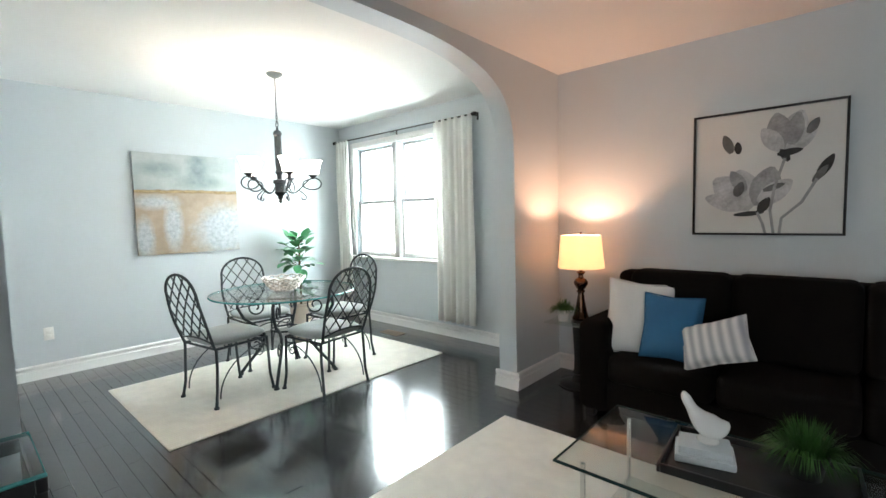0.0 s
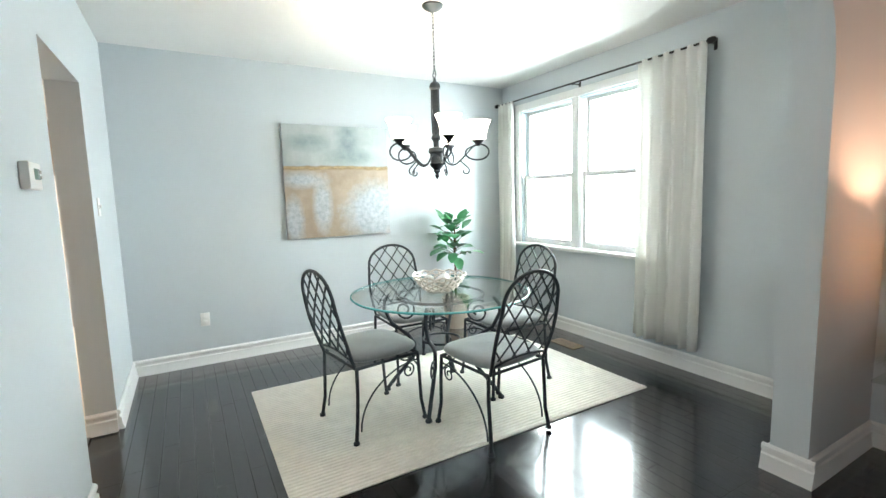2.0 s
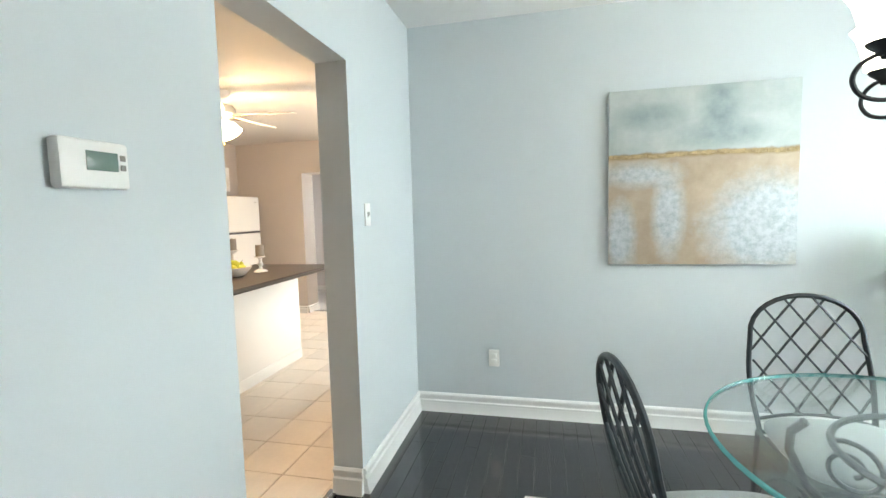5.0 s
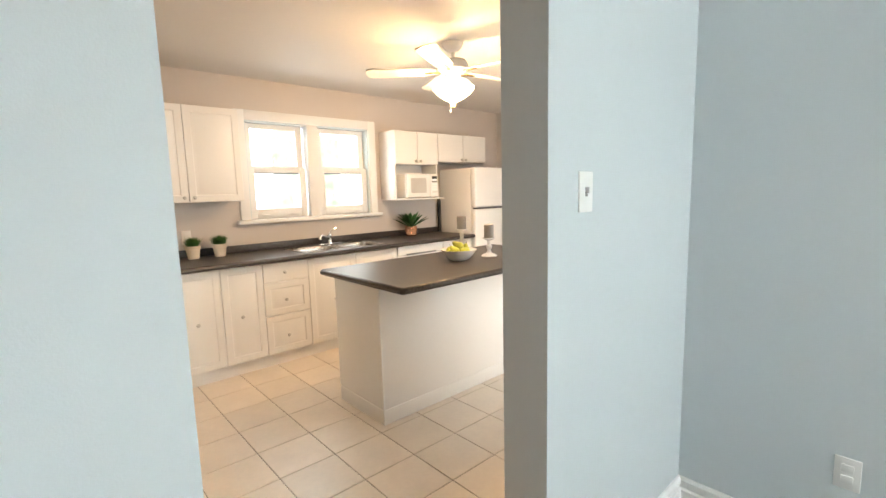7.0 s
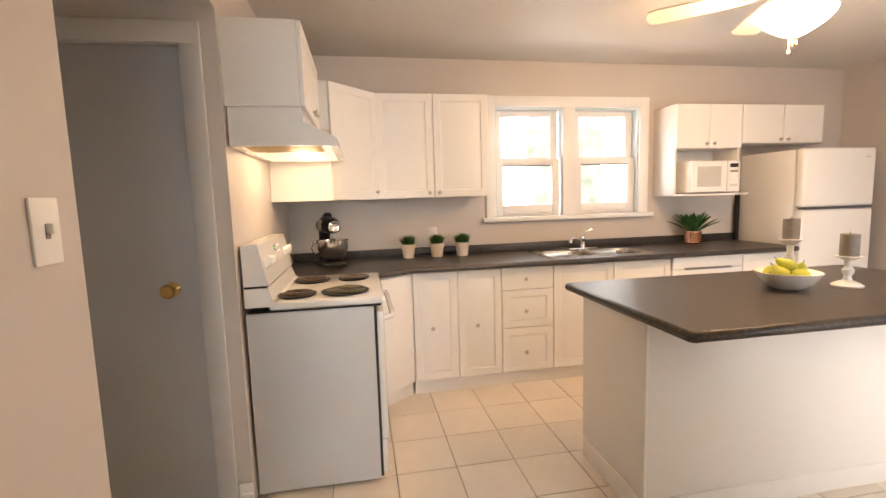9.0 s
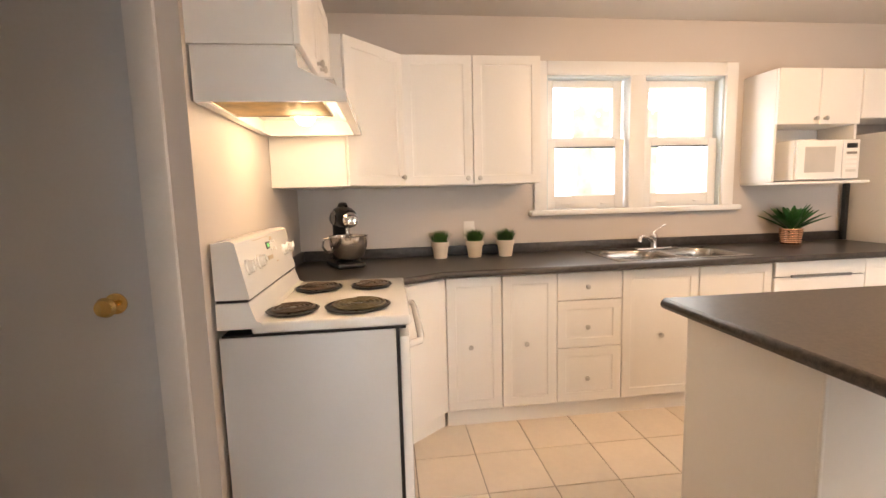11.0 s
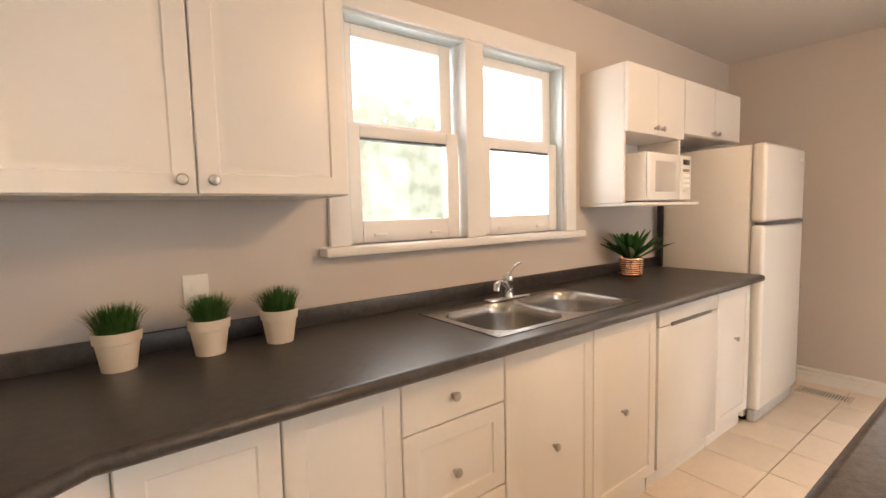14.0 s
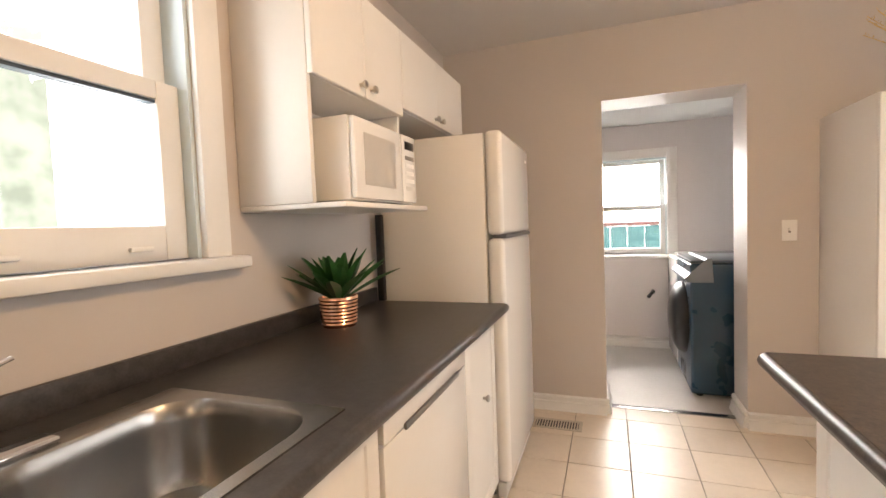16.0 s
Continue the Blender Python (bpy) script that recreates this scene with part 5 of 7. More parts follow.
FY = -2.895      # face of the base doors
CTOP = 0.91


def base_unit(x0, x1, fronts, label, name="base_cabinet", top=CTOP - 0.04):
    """fronts: (kind, x0, x1, z0, z1, knob x, knob z)."""
    t = thing(name, (0, 0, 0), 0, label, "cabinet", "base cabinets along the sink wall")
    part("body", Mesh().box(x0, x1, YS + 0.002, FY - 0.021, 0.10, top), CABINET, t, smooth=False)
    part("toe_kick", Mesh().box(x0, x1, FY - 0.06, FY - 0.045, 0.0, 0.10), CABINET, t, smooth=False)
    for kd, a, b, c, d, kx, kz in fronts:
        p = part(kd, panel_door(Mesh(), a + 0.002, b - 0.002, c, d, FY), CABINET, t)
        knob(p, kx, FY, kz)
    return t


base_unit(0.70, 1.325, [("door", 0.70, 1.015, 0.11, 0.86, 0.88, 0.475), ("door", 1.015, 1.325, 0.11, 0.86, 1.195, 0.475)], "white two-door base cabinet with raised panels")
base_unit(0.315, 0.70, [("drawer", 0.315, 0.70, 0.705, 0.86, 0.525, 0.78), ("drawer", 0.315, 0.70, 0.43, 0.70, 0.525, 0.55), ("drawer", 0.315, 0.70, 0.11, 0.425, 0.525, 0.25)], "white base cabinet with three drawers")
base_unit(-0.62, 0.315, [("door", -0.155, 0.315, 0.11, 0.86, 0.08, 0.475), ("door", -0.62, -0.155, 0.11, 0.86, -0.35, 0.475)], "white two-door sink base cabinet", top=0.70)


def dishwasher():
    t = thing("dishwasher", (0, 0, 0), 0, "white built-in dishwasher with a dark recessed handle", "dishwasher")
    x0, x1 = -1.235, -0.63
    part("body", Mesh().box(x0, x1, YS + 0.05, FY - 0.021, 0.10, CTOP - 0.04), ENAMEL, t, smooth=False)
    part("door", Mesh().rbox(x0 + 0.003, x1 - 0.003, FY - 0.02, FY + 0.004, 0.11, 0.77, 0.004), ENAMEL, t)
    part("control_panel", Mesh().rbox(x0 + 0.003, x1 - 0.003, FY - 0.02, FY + 0.006, 0.775, 0.865, 0.004), ENAMEL, t)
    part("handle", Mesh().rbox(x0 + 0.10, x1 - 0.10, FY + 0.006, FY + 0.016, 0.768, 0.785, 0.004), mat("grey_plastic", (0.16, 0.165, 0.17), 0.35), t, "dark grey handle strip")
    part("toe_kick", Mesh().box(x0, x1, FY - 0.06, FY - 0.045, 0.0, 0.10), ENAMEL, t, smooth=False)


dishwasher()
base_unit(-1.67, -1.24, [("door", -1.67, -1.24, 0.11, 0.86, -1.46, 0.57)], "white single-door base cabinet beside the fridge")

# diagonal corner base unit
cu = thing("corner_cabinet", (0, 0, 0), 0, "white diagonal corner base cabinet", "cabinet", "base cabinets along the sink wall")
part("body", Mesh().prism([(1.327, FY - 0.02), (1.327, YS + 0.002), (XE - 0.002, YS + 0.002), (XE - 0.002, -2.715), (1.575, -2.715)], 0.10, CTOP - 0.04), CABINET, cu, smooth=False)
part("toe_kick", Mesh().prism([(1.34, FY - 0.05), (1.34, -3.3), (2.2, -3.3), (2.2, -2.73), (1.60, -2.73)], 0.0, 0.10), CABINET, cu, smooth=False)
dv = Vector((1.575 - 1.327, -2.715 - FY + 0.02, 0))
dm = Matrix.Translation((1.327, FY - 0.02, 0)) @ pose(0, 0, 0, 0, 0, math.degrees(math.atan2(dv.y, dv.x)))
part("panel", Mesh().rbox(0.012, dv.length - 0.01, 0.0, 0.017, 0.11, 0.86, 0.003, 2, dm), CABINET, cu)

# worktop with a hole for the sink
SX0, SX1, SY0, SY1 = -0.482, 0.320, -3.29, -2.915
ct2 = thing("countertop", (0, 0, 0), 0, "dark grey laminate countertop with a rolled edge and backsplash", "countertop")
FE = -2.845


def counter_plate():
    """One plate with the sink's hole through it and a cut corner by the stove."""
    xs, ys = (-1.675, SX0, SX1, 1.345), (YS + 0.001, SY0, SY1, FE)
    flat = [(x, y) for x in xs for y in ys] + [(XE - 0.001, YS + 0.001), (XE - 0.001, -2.708), (1.565, -2.708)]
    cells = [(4 * i + j, 4 * i + 4 + j, 4 * i + 5 + j, 4 * i + 1 + j) for i in range(3) for j in range(3) if (i, j) != (1, 1)] + [(12, 16, 17, 18, 15, 14, 13)]
    n = len(flat)
    v = [(x, y, z) for z in (CTOP - 0.038, CTOP) for x, y in flat]
    f = [tuple(reversed(c)) for c in cells] + [tuple(i + n for i in c) for c in cells]
    seen = collections.Counter((min(p), max(p)) for c in cells for p in zip(c, c[1:] + c[:1]))
    for c in cells:
        for p, q in zip(c, c[1:] + c[:1]):
            if seen[(min(p, q), max(p, q))] == 1:
                f.append((p, q, q + n, p + n))
    return Mesh().add(v, f)


top = counter_plate()
part("top", top, LAMINATE, ct2, smooth=False)
part("edge", Mesh().tube([(-1.675, FE, CTOP - 0.019), (1.345, FE, CTOP - 0.019), (1.565, -2.708, CTOP - 0.019)], 0.0192, 12), LAMINATE, ct2)
part("backsplash", Mesh().rbox(-1.675, XE - 0.02, YS + 0.001, YS + 0.02, CTOP - 0.001, CTOP + 0.064, 0.004).rbox(XE - 0.02, XE - 0.001, YS + 0.001, -2.708, CTOP - 0.001, CTOP + 0.064, 0.004), LAMINATE, ct2)


def sink():
    t = thing("kitchen_sink", (0, 0, 0), 0, "double-bowl stainless steel sink set in the countertop", "sink")
    z = CTOP + 0.004
    rim = Mesh()
    ax, bx, ay, by = SX0 - 0.018, SX1 + 0.018, SY0 - 0.055, SY1 + 0.018
    mid = (SX0 + SX1) / 2

    def rr(x0, x1, y0, y1, r, n=6):
        out = []
        for cx, cy, a in ((x1 - r, y1 - r, 0), (x0 + r, y1 - r, 90), (x0 + r, y0 + r, 180), (x1 - r, y0 + r, 270)):
            out += [(cx + r * math.cos(radians(a + 90 * i / n)), cy + r * math.sin(radians(a + 90 * i / n))) for i in range(n + 1)]
        return out
    bowls = [(SX0 + 0.012, mid - 0.014), (mid + 0.014, SX1 - 0.012)]
    for (a, b), c0, c1 in zip(bowls, (ax, mid), (mid, bx)):
        inner = rr(a, b, SY0 + 0.008, SY1 - 0.008, 0.095)
        outer = []
        for q, (px, py) in enumerate(inner):
            side, step = divmod(q, 7)
            ex, ey = (c1, c0, c0, c1)[side], (by, by, ay, ay)[side]
            along_x = step < 3 if side % 2 == 0 else step > 3
            outer.append((ex, ey) if step == 3 else (ex, py) if along_x else (px, ey))
        n = len(inner)
        v = [(x, y, z + 0.0008) for x, y in inner] + [(x, y, z) for x, y in outer] + [(x, y, CTOP - 0.001) for x, y in outer]
        f = [(i, n + i, n + (i + 1) % n, (i + 1) % n) for i in range(n)] + [(n + i, 2 * n + i, 2 * n + (i + 1) % n, n + (i + 1) % n) for i in range(n)]
        rim.add(v, f)
    rim.weld()
    part("rim", rim, STEEL, t)
    for a, b in bowls:
        y0, y1 = SY0 + 0.008, SY1 - 0.008
        m = Mesh()
        rings = [(0.0, z + 0.0008, 0.095), (0.004, z - 0.006, 0.095), (0.008, z - 0.04, 0.095), (0.014, z - 0.13, 0.095), (0.03, z - 0.165, 0.085), (0.07, z - 0.178, 0.06), (0.12, z - 0.182, 0.03)]
        loops = [[(x, y, zz) for x, y in rr(a + i, b - i, y0 + i, y1 - i, max(0.012, r))] for i, zz, r in rings]
        n = len(loops[0])
        v = [p for lp in loops for p in lp]
        f = [(k * n + i, k * n + (i + 1) % n, (k + 1) * n + (i + 1) % n, (k + 1) * n + i) for k in range(len(loops) - 1) for i in range(n)]
        f.append(tuple(range((len(loops) - 1) * n, len(loops) * n)))
        m.add(v, f)
        bw = part("bowl", m, STEEL, t)
        part("drain", Mesh().lathe([(0.0, 0.001), (0.018, 0.001), (0.022, 0.004), (0.04, 0.003), (0.042, 0.0), (0.0, 0.0)], 20, Matrix.Translation(((a + b) / 2, (y0 + y1) / 2, z - 0.181))), CHROME, bw)


sink()
fa = thing("faucet", (-0.125, SY0 - 0.028, CTOP + 0.004), 0, "single-lever chrome kitchen faucet", "faucet")
part("base_plate", Mesh().rbox(-0.125, 0.125, -0.024, 0.024, 0.0, 0.012, 0.008, 3), CHROME, fa)
part("body", Mesh().lathe([(0.0, 0.01), (0.027, 0.01), (0.024, 0.03), (0.022, 0.075), (0.026, 0.09), (0.022, 0.105), (0.0, 0.11)], 22), CHROME, fa)
part("spout", Mesh().tube([(0, 0.0, 0.045), (0.03, 0.02, 0.066), (0.07, 0.04, 0.086), (0.11, 0.058, 0.094), (0.132, 0.068, 0.088), (0.136, 0.070, 0.062)], [0.015, 0.013, 0.011, 0.011, 0.014, 0.015], 12), CHROME, fa)
part("lever", Mesh().tube([(0, 0, 0.10), (-0.012, 0.0, 0.122), (-0.038, 0.004, 0.145), (-0.075, 0.008, 0.158)], [0.013, 0.009, 0.007, 0.006], 10, flat=0.7), CHROME, fa)

# upper cabinets
UZ0, UZ1, UY = 1.365, 2.095, -3.15


def upper(x0, x1, doors, label):
    t = thing("wall_cabinet", (0, 0, 0), 0, label, "cabinet", "wall cabinets")
    part("body", Mesh().box(x0, x1, YS + 0.002, UY - 0.021, UZ0, UZ1), CABINET, t, smooth=False)
    for a, b, kx in doors:
        p = part("door", panel_door(Mesh(), a + 0.002, b - 0.002, UZ0 + 0.002, UZ1 - 0.002, UY), CABINET, t)
        knob(p, kx, UY, UZ0 + 0.037)


upper(0.705, 1.515, [(0.705, 1.11, 1.075), (1.11, 1.515, 1.145)], "white two-door wall cabinet beside the window")
QX, QY = 1.815, -2.85
uc = thing("corner_wall_cabinet", (0, 0, 0), 0, "white diagonal corner wall cabinet", "cabinet", "wall cabinets")
part("body", Mesh().prism([(1.517, UY - 0.02), (1.517, YS + 0.002), (XE - 0.002, YS + 0.002), (XE - 0.002, QY), (QX, QY)], UZ0, UZ1), CABINET, uc, smooth=False)
dv = Vector((QX - 1.517, QY - UY + 0.02, 0))
dm = Matrix.Translation((1.517, UY - 0.02, 0)) @ pose(0, 0, 0, 0, 0, math.degrees(math.atan2(dv.y, dv.x)))
pd = Mesh()
panel_door(pd, 0.006, dv.length - 0.004, UZ0 + 0.002, UZ1 - 0.002, 0.019)
dd = new("door", pd.data("door", CABINET))
dd.parent, dd.matrix_basis = uc, dm
knob(dd, 0.035, 0.019, UZ0 + 0.05)

# cabinet and hood over the stove
HY0, HY1 = -2.735, -1.972
hc = thing("hood_cabinet", (0, 0, 0), 0, "white two-door cabinet above the range hood", "cabinet", "wall cabinets")
part("body", Mesh().box(1.875, XE - 0.002, HY0, HY1, 1.765, 2.12), CABINET, hc, smooth=False)
hm = Matrix.Translation((1.873, HY1, 0)) @ pose(0, 0, 0, 0, 0, 90) @ Matrix.Translation((0, 0.0, 0))
hw = HY1 - HY0
for a, b, kx in ((0.002, hw / 2 - 0.002, hw / 2 - 0.04), (hw / 2 + 0.002, hw - 0.002, hw / 2 + 0.04)):
    mm = Mesh()
    panel_door(mm, -b, -a, 1.767, 2.117, 0.019)
    d1 = new("door", mm.data("door", CABINET))
    d1.parent = hc
    d1.matrix_basis = hm
    knob(d1, -kx, 0.019, 1.805)

hd = thing("range_hood", (0, 0, 0), 0, "white range hood with a lit bulb and greasy filter below", "range hood")


def hood_strip(pts, t=0.006):
    """A bent sheet along the hood's width from a section of (x, z)."""
    m = Mesh()
    for (xa, za), (xb, zb) in zip(pts, pts[1:]):
        d = Vector((xb - xa, zb - za)).normalized()
        nx, nz = -d.y * t, d.x * t
        v = [(x, y, z) for y in (HY0, HY1) for x, z in ((xa, za), (xb, zb), (xb + nx, zb + nz), (xa + nx, za + nz))]
        m.add(v, [(0, 1, 2, 3), (7, 6, 5, 4), (0, 4, 5, 1), (1, 5, 6, 2), (2, 6, 7, 3), (3, 7, 4, 0)])
    return m


part("shell", hood_strip([(2.17, 1.60), (2.17, 1.762), (1.872, 1.762), (1.865, 1.70), (1.73, 1.635), (1.725, 1.60)]), ENAMEL, hd, smooth=False)
for y in (HY0 + 0.001, HY1 - 0.007):
    op = [(2.169, 1.761), (1.873, 1.761), (1.866, 1.70), (1.731, 1.635), (1.726, 1.60), (2.169, 1.60)]
    k = len(op)
    m = Mesh().add([(x, yy, z) for yy in (y, y + 0.006) for x, z in op], [tuple(range(k)), tuple(range(2 * k - 1, k - 1, -1))] + [(i, k + i, k + (i + 1) % k, (i + 1) % k) for i in range(k)])
    part("side", m, ENAMEL, hd, smooth=False)
part("front_lip", Mesh().rbox(1.725, 1.76, HY0 + 0.008, HY1 - 0.008, 1.598, 1.602, 0.001, 1), ENAMEL, hd)
part("rear_lip", Mesh().rbox(2.135, 2.169, HY0 + 0.008, HY1 - 0.008, 1.598, 1.602, 0.001, 1), ENAMEL, hd)
part("inner_top", Mesh().box(1.765, 2.165, HY0 + 0.008, HY1 - 0.008, 1.668, 1.674), ENAMEL, hd, smooth=False)
part("filter", Mesh().rbox(1.80, 2.13, -2.24, HY1 - 0.012, 1.603, 1.611, 0.003), GOLD_FILTER, hd, "amber greasy metal filter")
part("filter_frame", Mesh().tube([(1.80, -2.24, 1.606), (2.13, -2.24, 1.606), (2.13, HY1 - 0.014, 1.606), (1.80, HY1 - 0.014, 1.606)], 0.006, 6, closed=True), STEEL, hd)
part("light_bulb", Mesh().lathe([(0.0, -0.035), (0.018, -0.031), (0.031, -0.016), (0.034, 0.0), (0.028, 0.018), (0.018, 0.035), (0.016, 0.06), (0.0, 0.06)], 18, Matrix.Translation((1.93, -2.44, 1.640)) @ pose(0, 0, 0, 90, 0, 0) @ Matrix.Scale(1.25, 4)), HOOD_LIGHT, hd, "glowing light bulb")
bulb("hood_bulb", (1.92, -2.42, 1.575), 3.0, (1.0, 0.69, 0.40), 0.07)


def stove():
    t = thing("stove", (0, 0, 0), 0, "white electric coil stove with a raised back control panel", "stove")
    x0, x1, y0, y1 = 1.565, 2.165, -2.70, -1.985
    part("door_gap", Mesh().box(x0 + 0.028, x0 + 0.042, y0 + 0.008, y1 - 0.007, 0.03, 0.87), BLACK, t, smooth=False)
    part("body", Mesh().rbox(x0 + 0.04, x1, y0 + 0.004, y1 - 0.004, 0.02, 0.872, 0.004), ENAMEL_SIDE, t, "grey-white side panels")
    part("kick_drawer", Mesh().rbox(x0 + 0.005, x0 + 0.029, y0 + 0.006, y1 - 0.006, 0.04, 0.21, 0.006), ENAMEL, t)
    dr = part("oven_door", Mesh().rbox(x0 - 0.005, x0 + 0.029, y0 + 0.006, y1 - 0.006, 0.22, 0.845, 0.008), ENAMEL, t)
    part("handle", Mesh().tube([(x0 - 0.002, y0 + 0.05, 0.80), (x0 - 0.045, y0 + 0.07, 0.805), (x0 - 0.05, y0 + 0.15, 0.805), (x0 - 0.05, y1 - 0.15, 0.805), (x0 - 0.045, y1 - 0.07, 0.805), (x0 - 0.002, y1 - 0.05, 0.80)], 0.013, 10), ENAMEL, dr, "white bar handle")
    part("gap_strip", Mesh().box(x0 + 0.006, x1 - 0.01, y0 + 0.002, y1 - 0.002, 0.873, 0.879), BLACK, t, smooth=False)
    ck = part("cooktop", Mesh().rbox(x0 - 0.012, x1 - 0.10, y0, y1, 0.88, 0.918, 0.012, 3), ENAMEL, t)
    cy = (y0 + y1) / 2
    for bx, by, r in ((1.735, y1 - 0.145, 0.100), (1.70, y0 + 0.20, 0.078), (1.958, y1 - 0.130, 0.078), (1.925, y0 + 0.205, 0.088)):
        mm = Matrix.Translation((bx, by, 0.918))
        pan = part("drip_pan", Mesh().lathe([(r * 1.12, 0.0), (r * 1.17, 0.004), (r * 1.10, 0.005), (r * 1.02, -0.004), (r * 0.4, -0.006), (0.0, -0.006)], 40, mm @ Matrix.Translation((0, 0, 0.006))), BLACK, t, "black drip pan")
        tu = 4.8 if r > 0.09 else 3.9
        pts = []
        for i in range(int(tu * 30)):
            a = 2 * math.pi * i / 30
            q = 0.018 + (r - 0.018) * i / (tu * 30)
            pts.append((q * math.cos(a), q * math.sin(a), 0.014))
        part("coil", Mesh().tube(pts, 0.0056, 6, mm, flat=0.7), mat("coil_metal", (0.16, 0.135, 0.075) if r > 0.095 else (0.10, 0.07, 0.05), 0.35, metal=0.7, var=0.2), pan, "spiral heating coil")
        part("hub", Mesh().lathe([(0.0, 0.016), (0.012, 0.016), (0.016, 0.010), (0.0, 0.008)], 14, mm), STEEL, pan)
        part("trivet", Mesh().box(-r, r, -0.004, 0.004, 0.003, 0.0085, mm).box(-0.004, 0.004, -r, r, 0.003, 0.0085, mm), STEEL, pan, smooth=False)
    # sloped back panel
    part("rear_slope", Mesh().add([(xx, yy, zz) for yy in (y0, y1) for xx, zz in ((x1 - 0.135, 0.90), (x1 - 0.135, 0.9178), (x1 - 0.12, 0.925), (x1 - 0.10, 0.985), (x1, 0.985), (x1, 0.90))], [(0, 1, 2, 3, 4, 5), (11, 10, 9, 8, 7, 6)] + [(i, 6 + i, 6 + (i + 1) % 6, (i + 1) % 6) for i in range(6)]), ENAMEL, t)
    bp = [(x1 - 0.105, 0.995), (x1, 0.995), (x1, 1.177), (x1 - 0.055, 1.182), (x1 - 0.070, 1.174)]
    m = Mesh()
    k = len(bp)
    m.add([(x, y, z) for y in (y0 + 0.002, y1 - 0.002) for x, z in bp], [tuple(range(k)), tuple(range(2 * k - 1, k - 1, -1))] + [(i, k + i, k + (i + 1) % k, (i + 1) % k) for i in range(k)])
    bg = part("back_panel", m, ENAMEL, t)
    part("back_gap", Mesh().box(x1 - 0.098, x1 - 0.002, y0 + 0.004, y1 - 0.004, 0.986, 0.994), BLACK, t, smooth=False)
    ang = math.degrees(math.atan2(0.035, 0.179))
    def on_panel(y, z):
        k = (z - 0.995) / 0.179
        return Matrix.Translation((x1 - 0.105 + 0.035 * k, y, z)) @ pose(0, 0, 0, 0, -90 + ang, 0)
    for dy in (-0.315, -0.225, 0.165, 0.295):
        part("dial", Mesh().lathe([(0.0, 0.0), (0.026, 0.0), (0.025, 0.006), (0.021, 0.008), (0.019, 0.024), (0.0, 0.026)], 20, on_panel(cy + dy, 1.09)).rbox(-0.004, 0.022, -0.004, 0.004, 0.024, 0.031, 0.001, 1, on_panel(cy + dy, 1.09)), ENAMEL, bg, "white control dial")
    part("clock_window", Mesh().rbox(-0.012, 0.016, -0.02, 0.024, 0.0002, 0.003, 0.001, 1, on_panel(cy, 1.13)), BLACK, bg)
    part("clock_digits", Mesh().box(-0.005, 0.009, -0.012, 0.016, 0.0031, 0.0036, on_panel(cy, 1.13)), mat("green_digits", (0.05, 0.2, 0.05), 0.5, emit=(0.2, 0.9, 0.3), strength=0.6), bg, smooth=False)
    for i in range(3):
        for j in range(2):
            part("key", Mesh().rbox(-0.006, 0.006, -0.007, 0.007, 0.0, 0.003, 0.001, 1, on_panel(cy - 0.045 - 0.026 * i, 1.14 - 0.03 * j)), PLASTIC, bg)
    tan = mat("tan_print", (0.45, 0.36, 0.26), 0.5)
    for yy, zz, hw, hh in ((cy, 1.085, 0.034, 0.008), (cy - 0.06, 1.155, 0.016, 0.007), (cy - 0.085, 1.06, 0.012, 0.003), (cy + 0.07, 1.165, 0.10, 0.0012)):
        part("label_bar", Mesh().box(-hh, hh, -hw, hw, 0.0002, 0.0012, on_panel(yy, zz)), tan, bg, smooth=False)


stove()


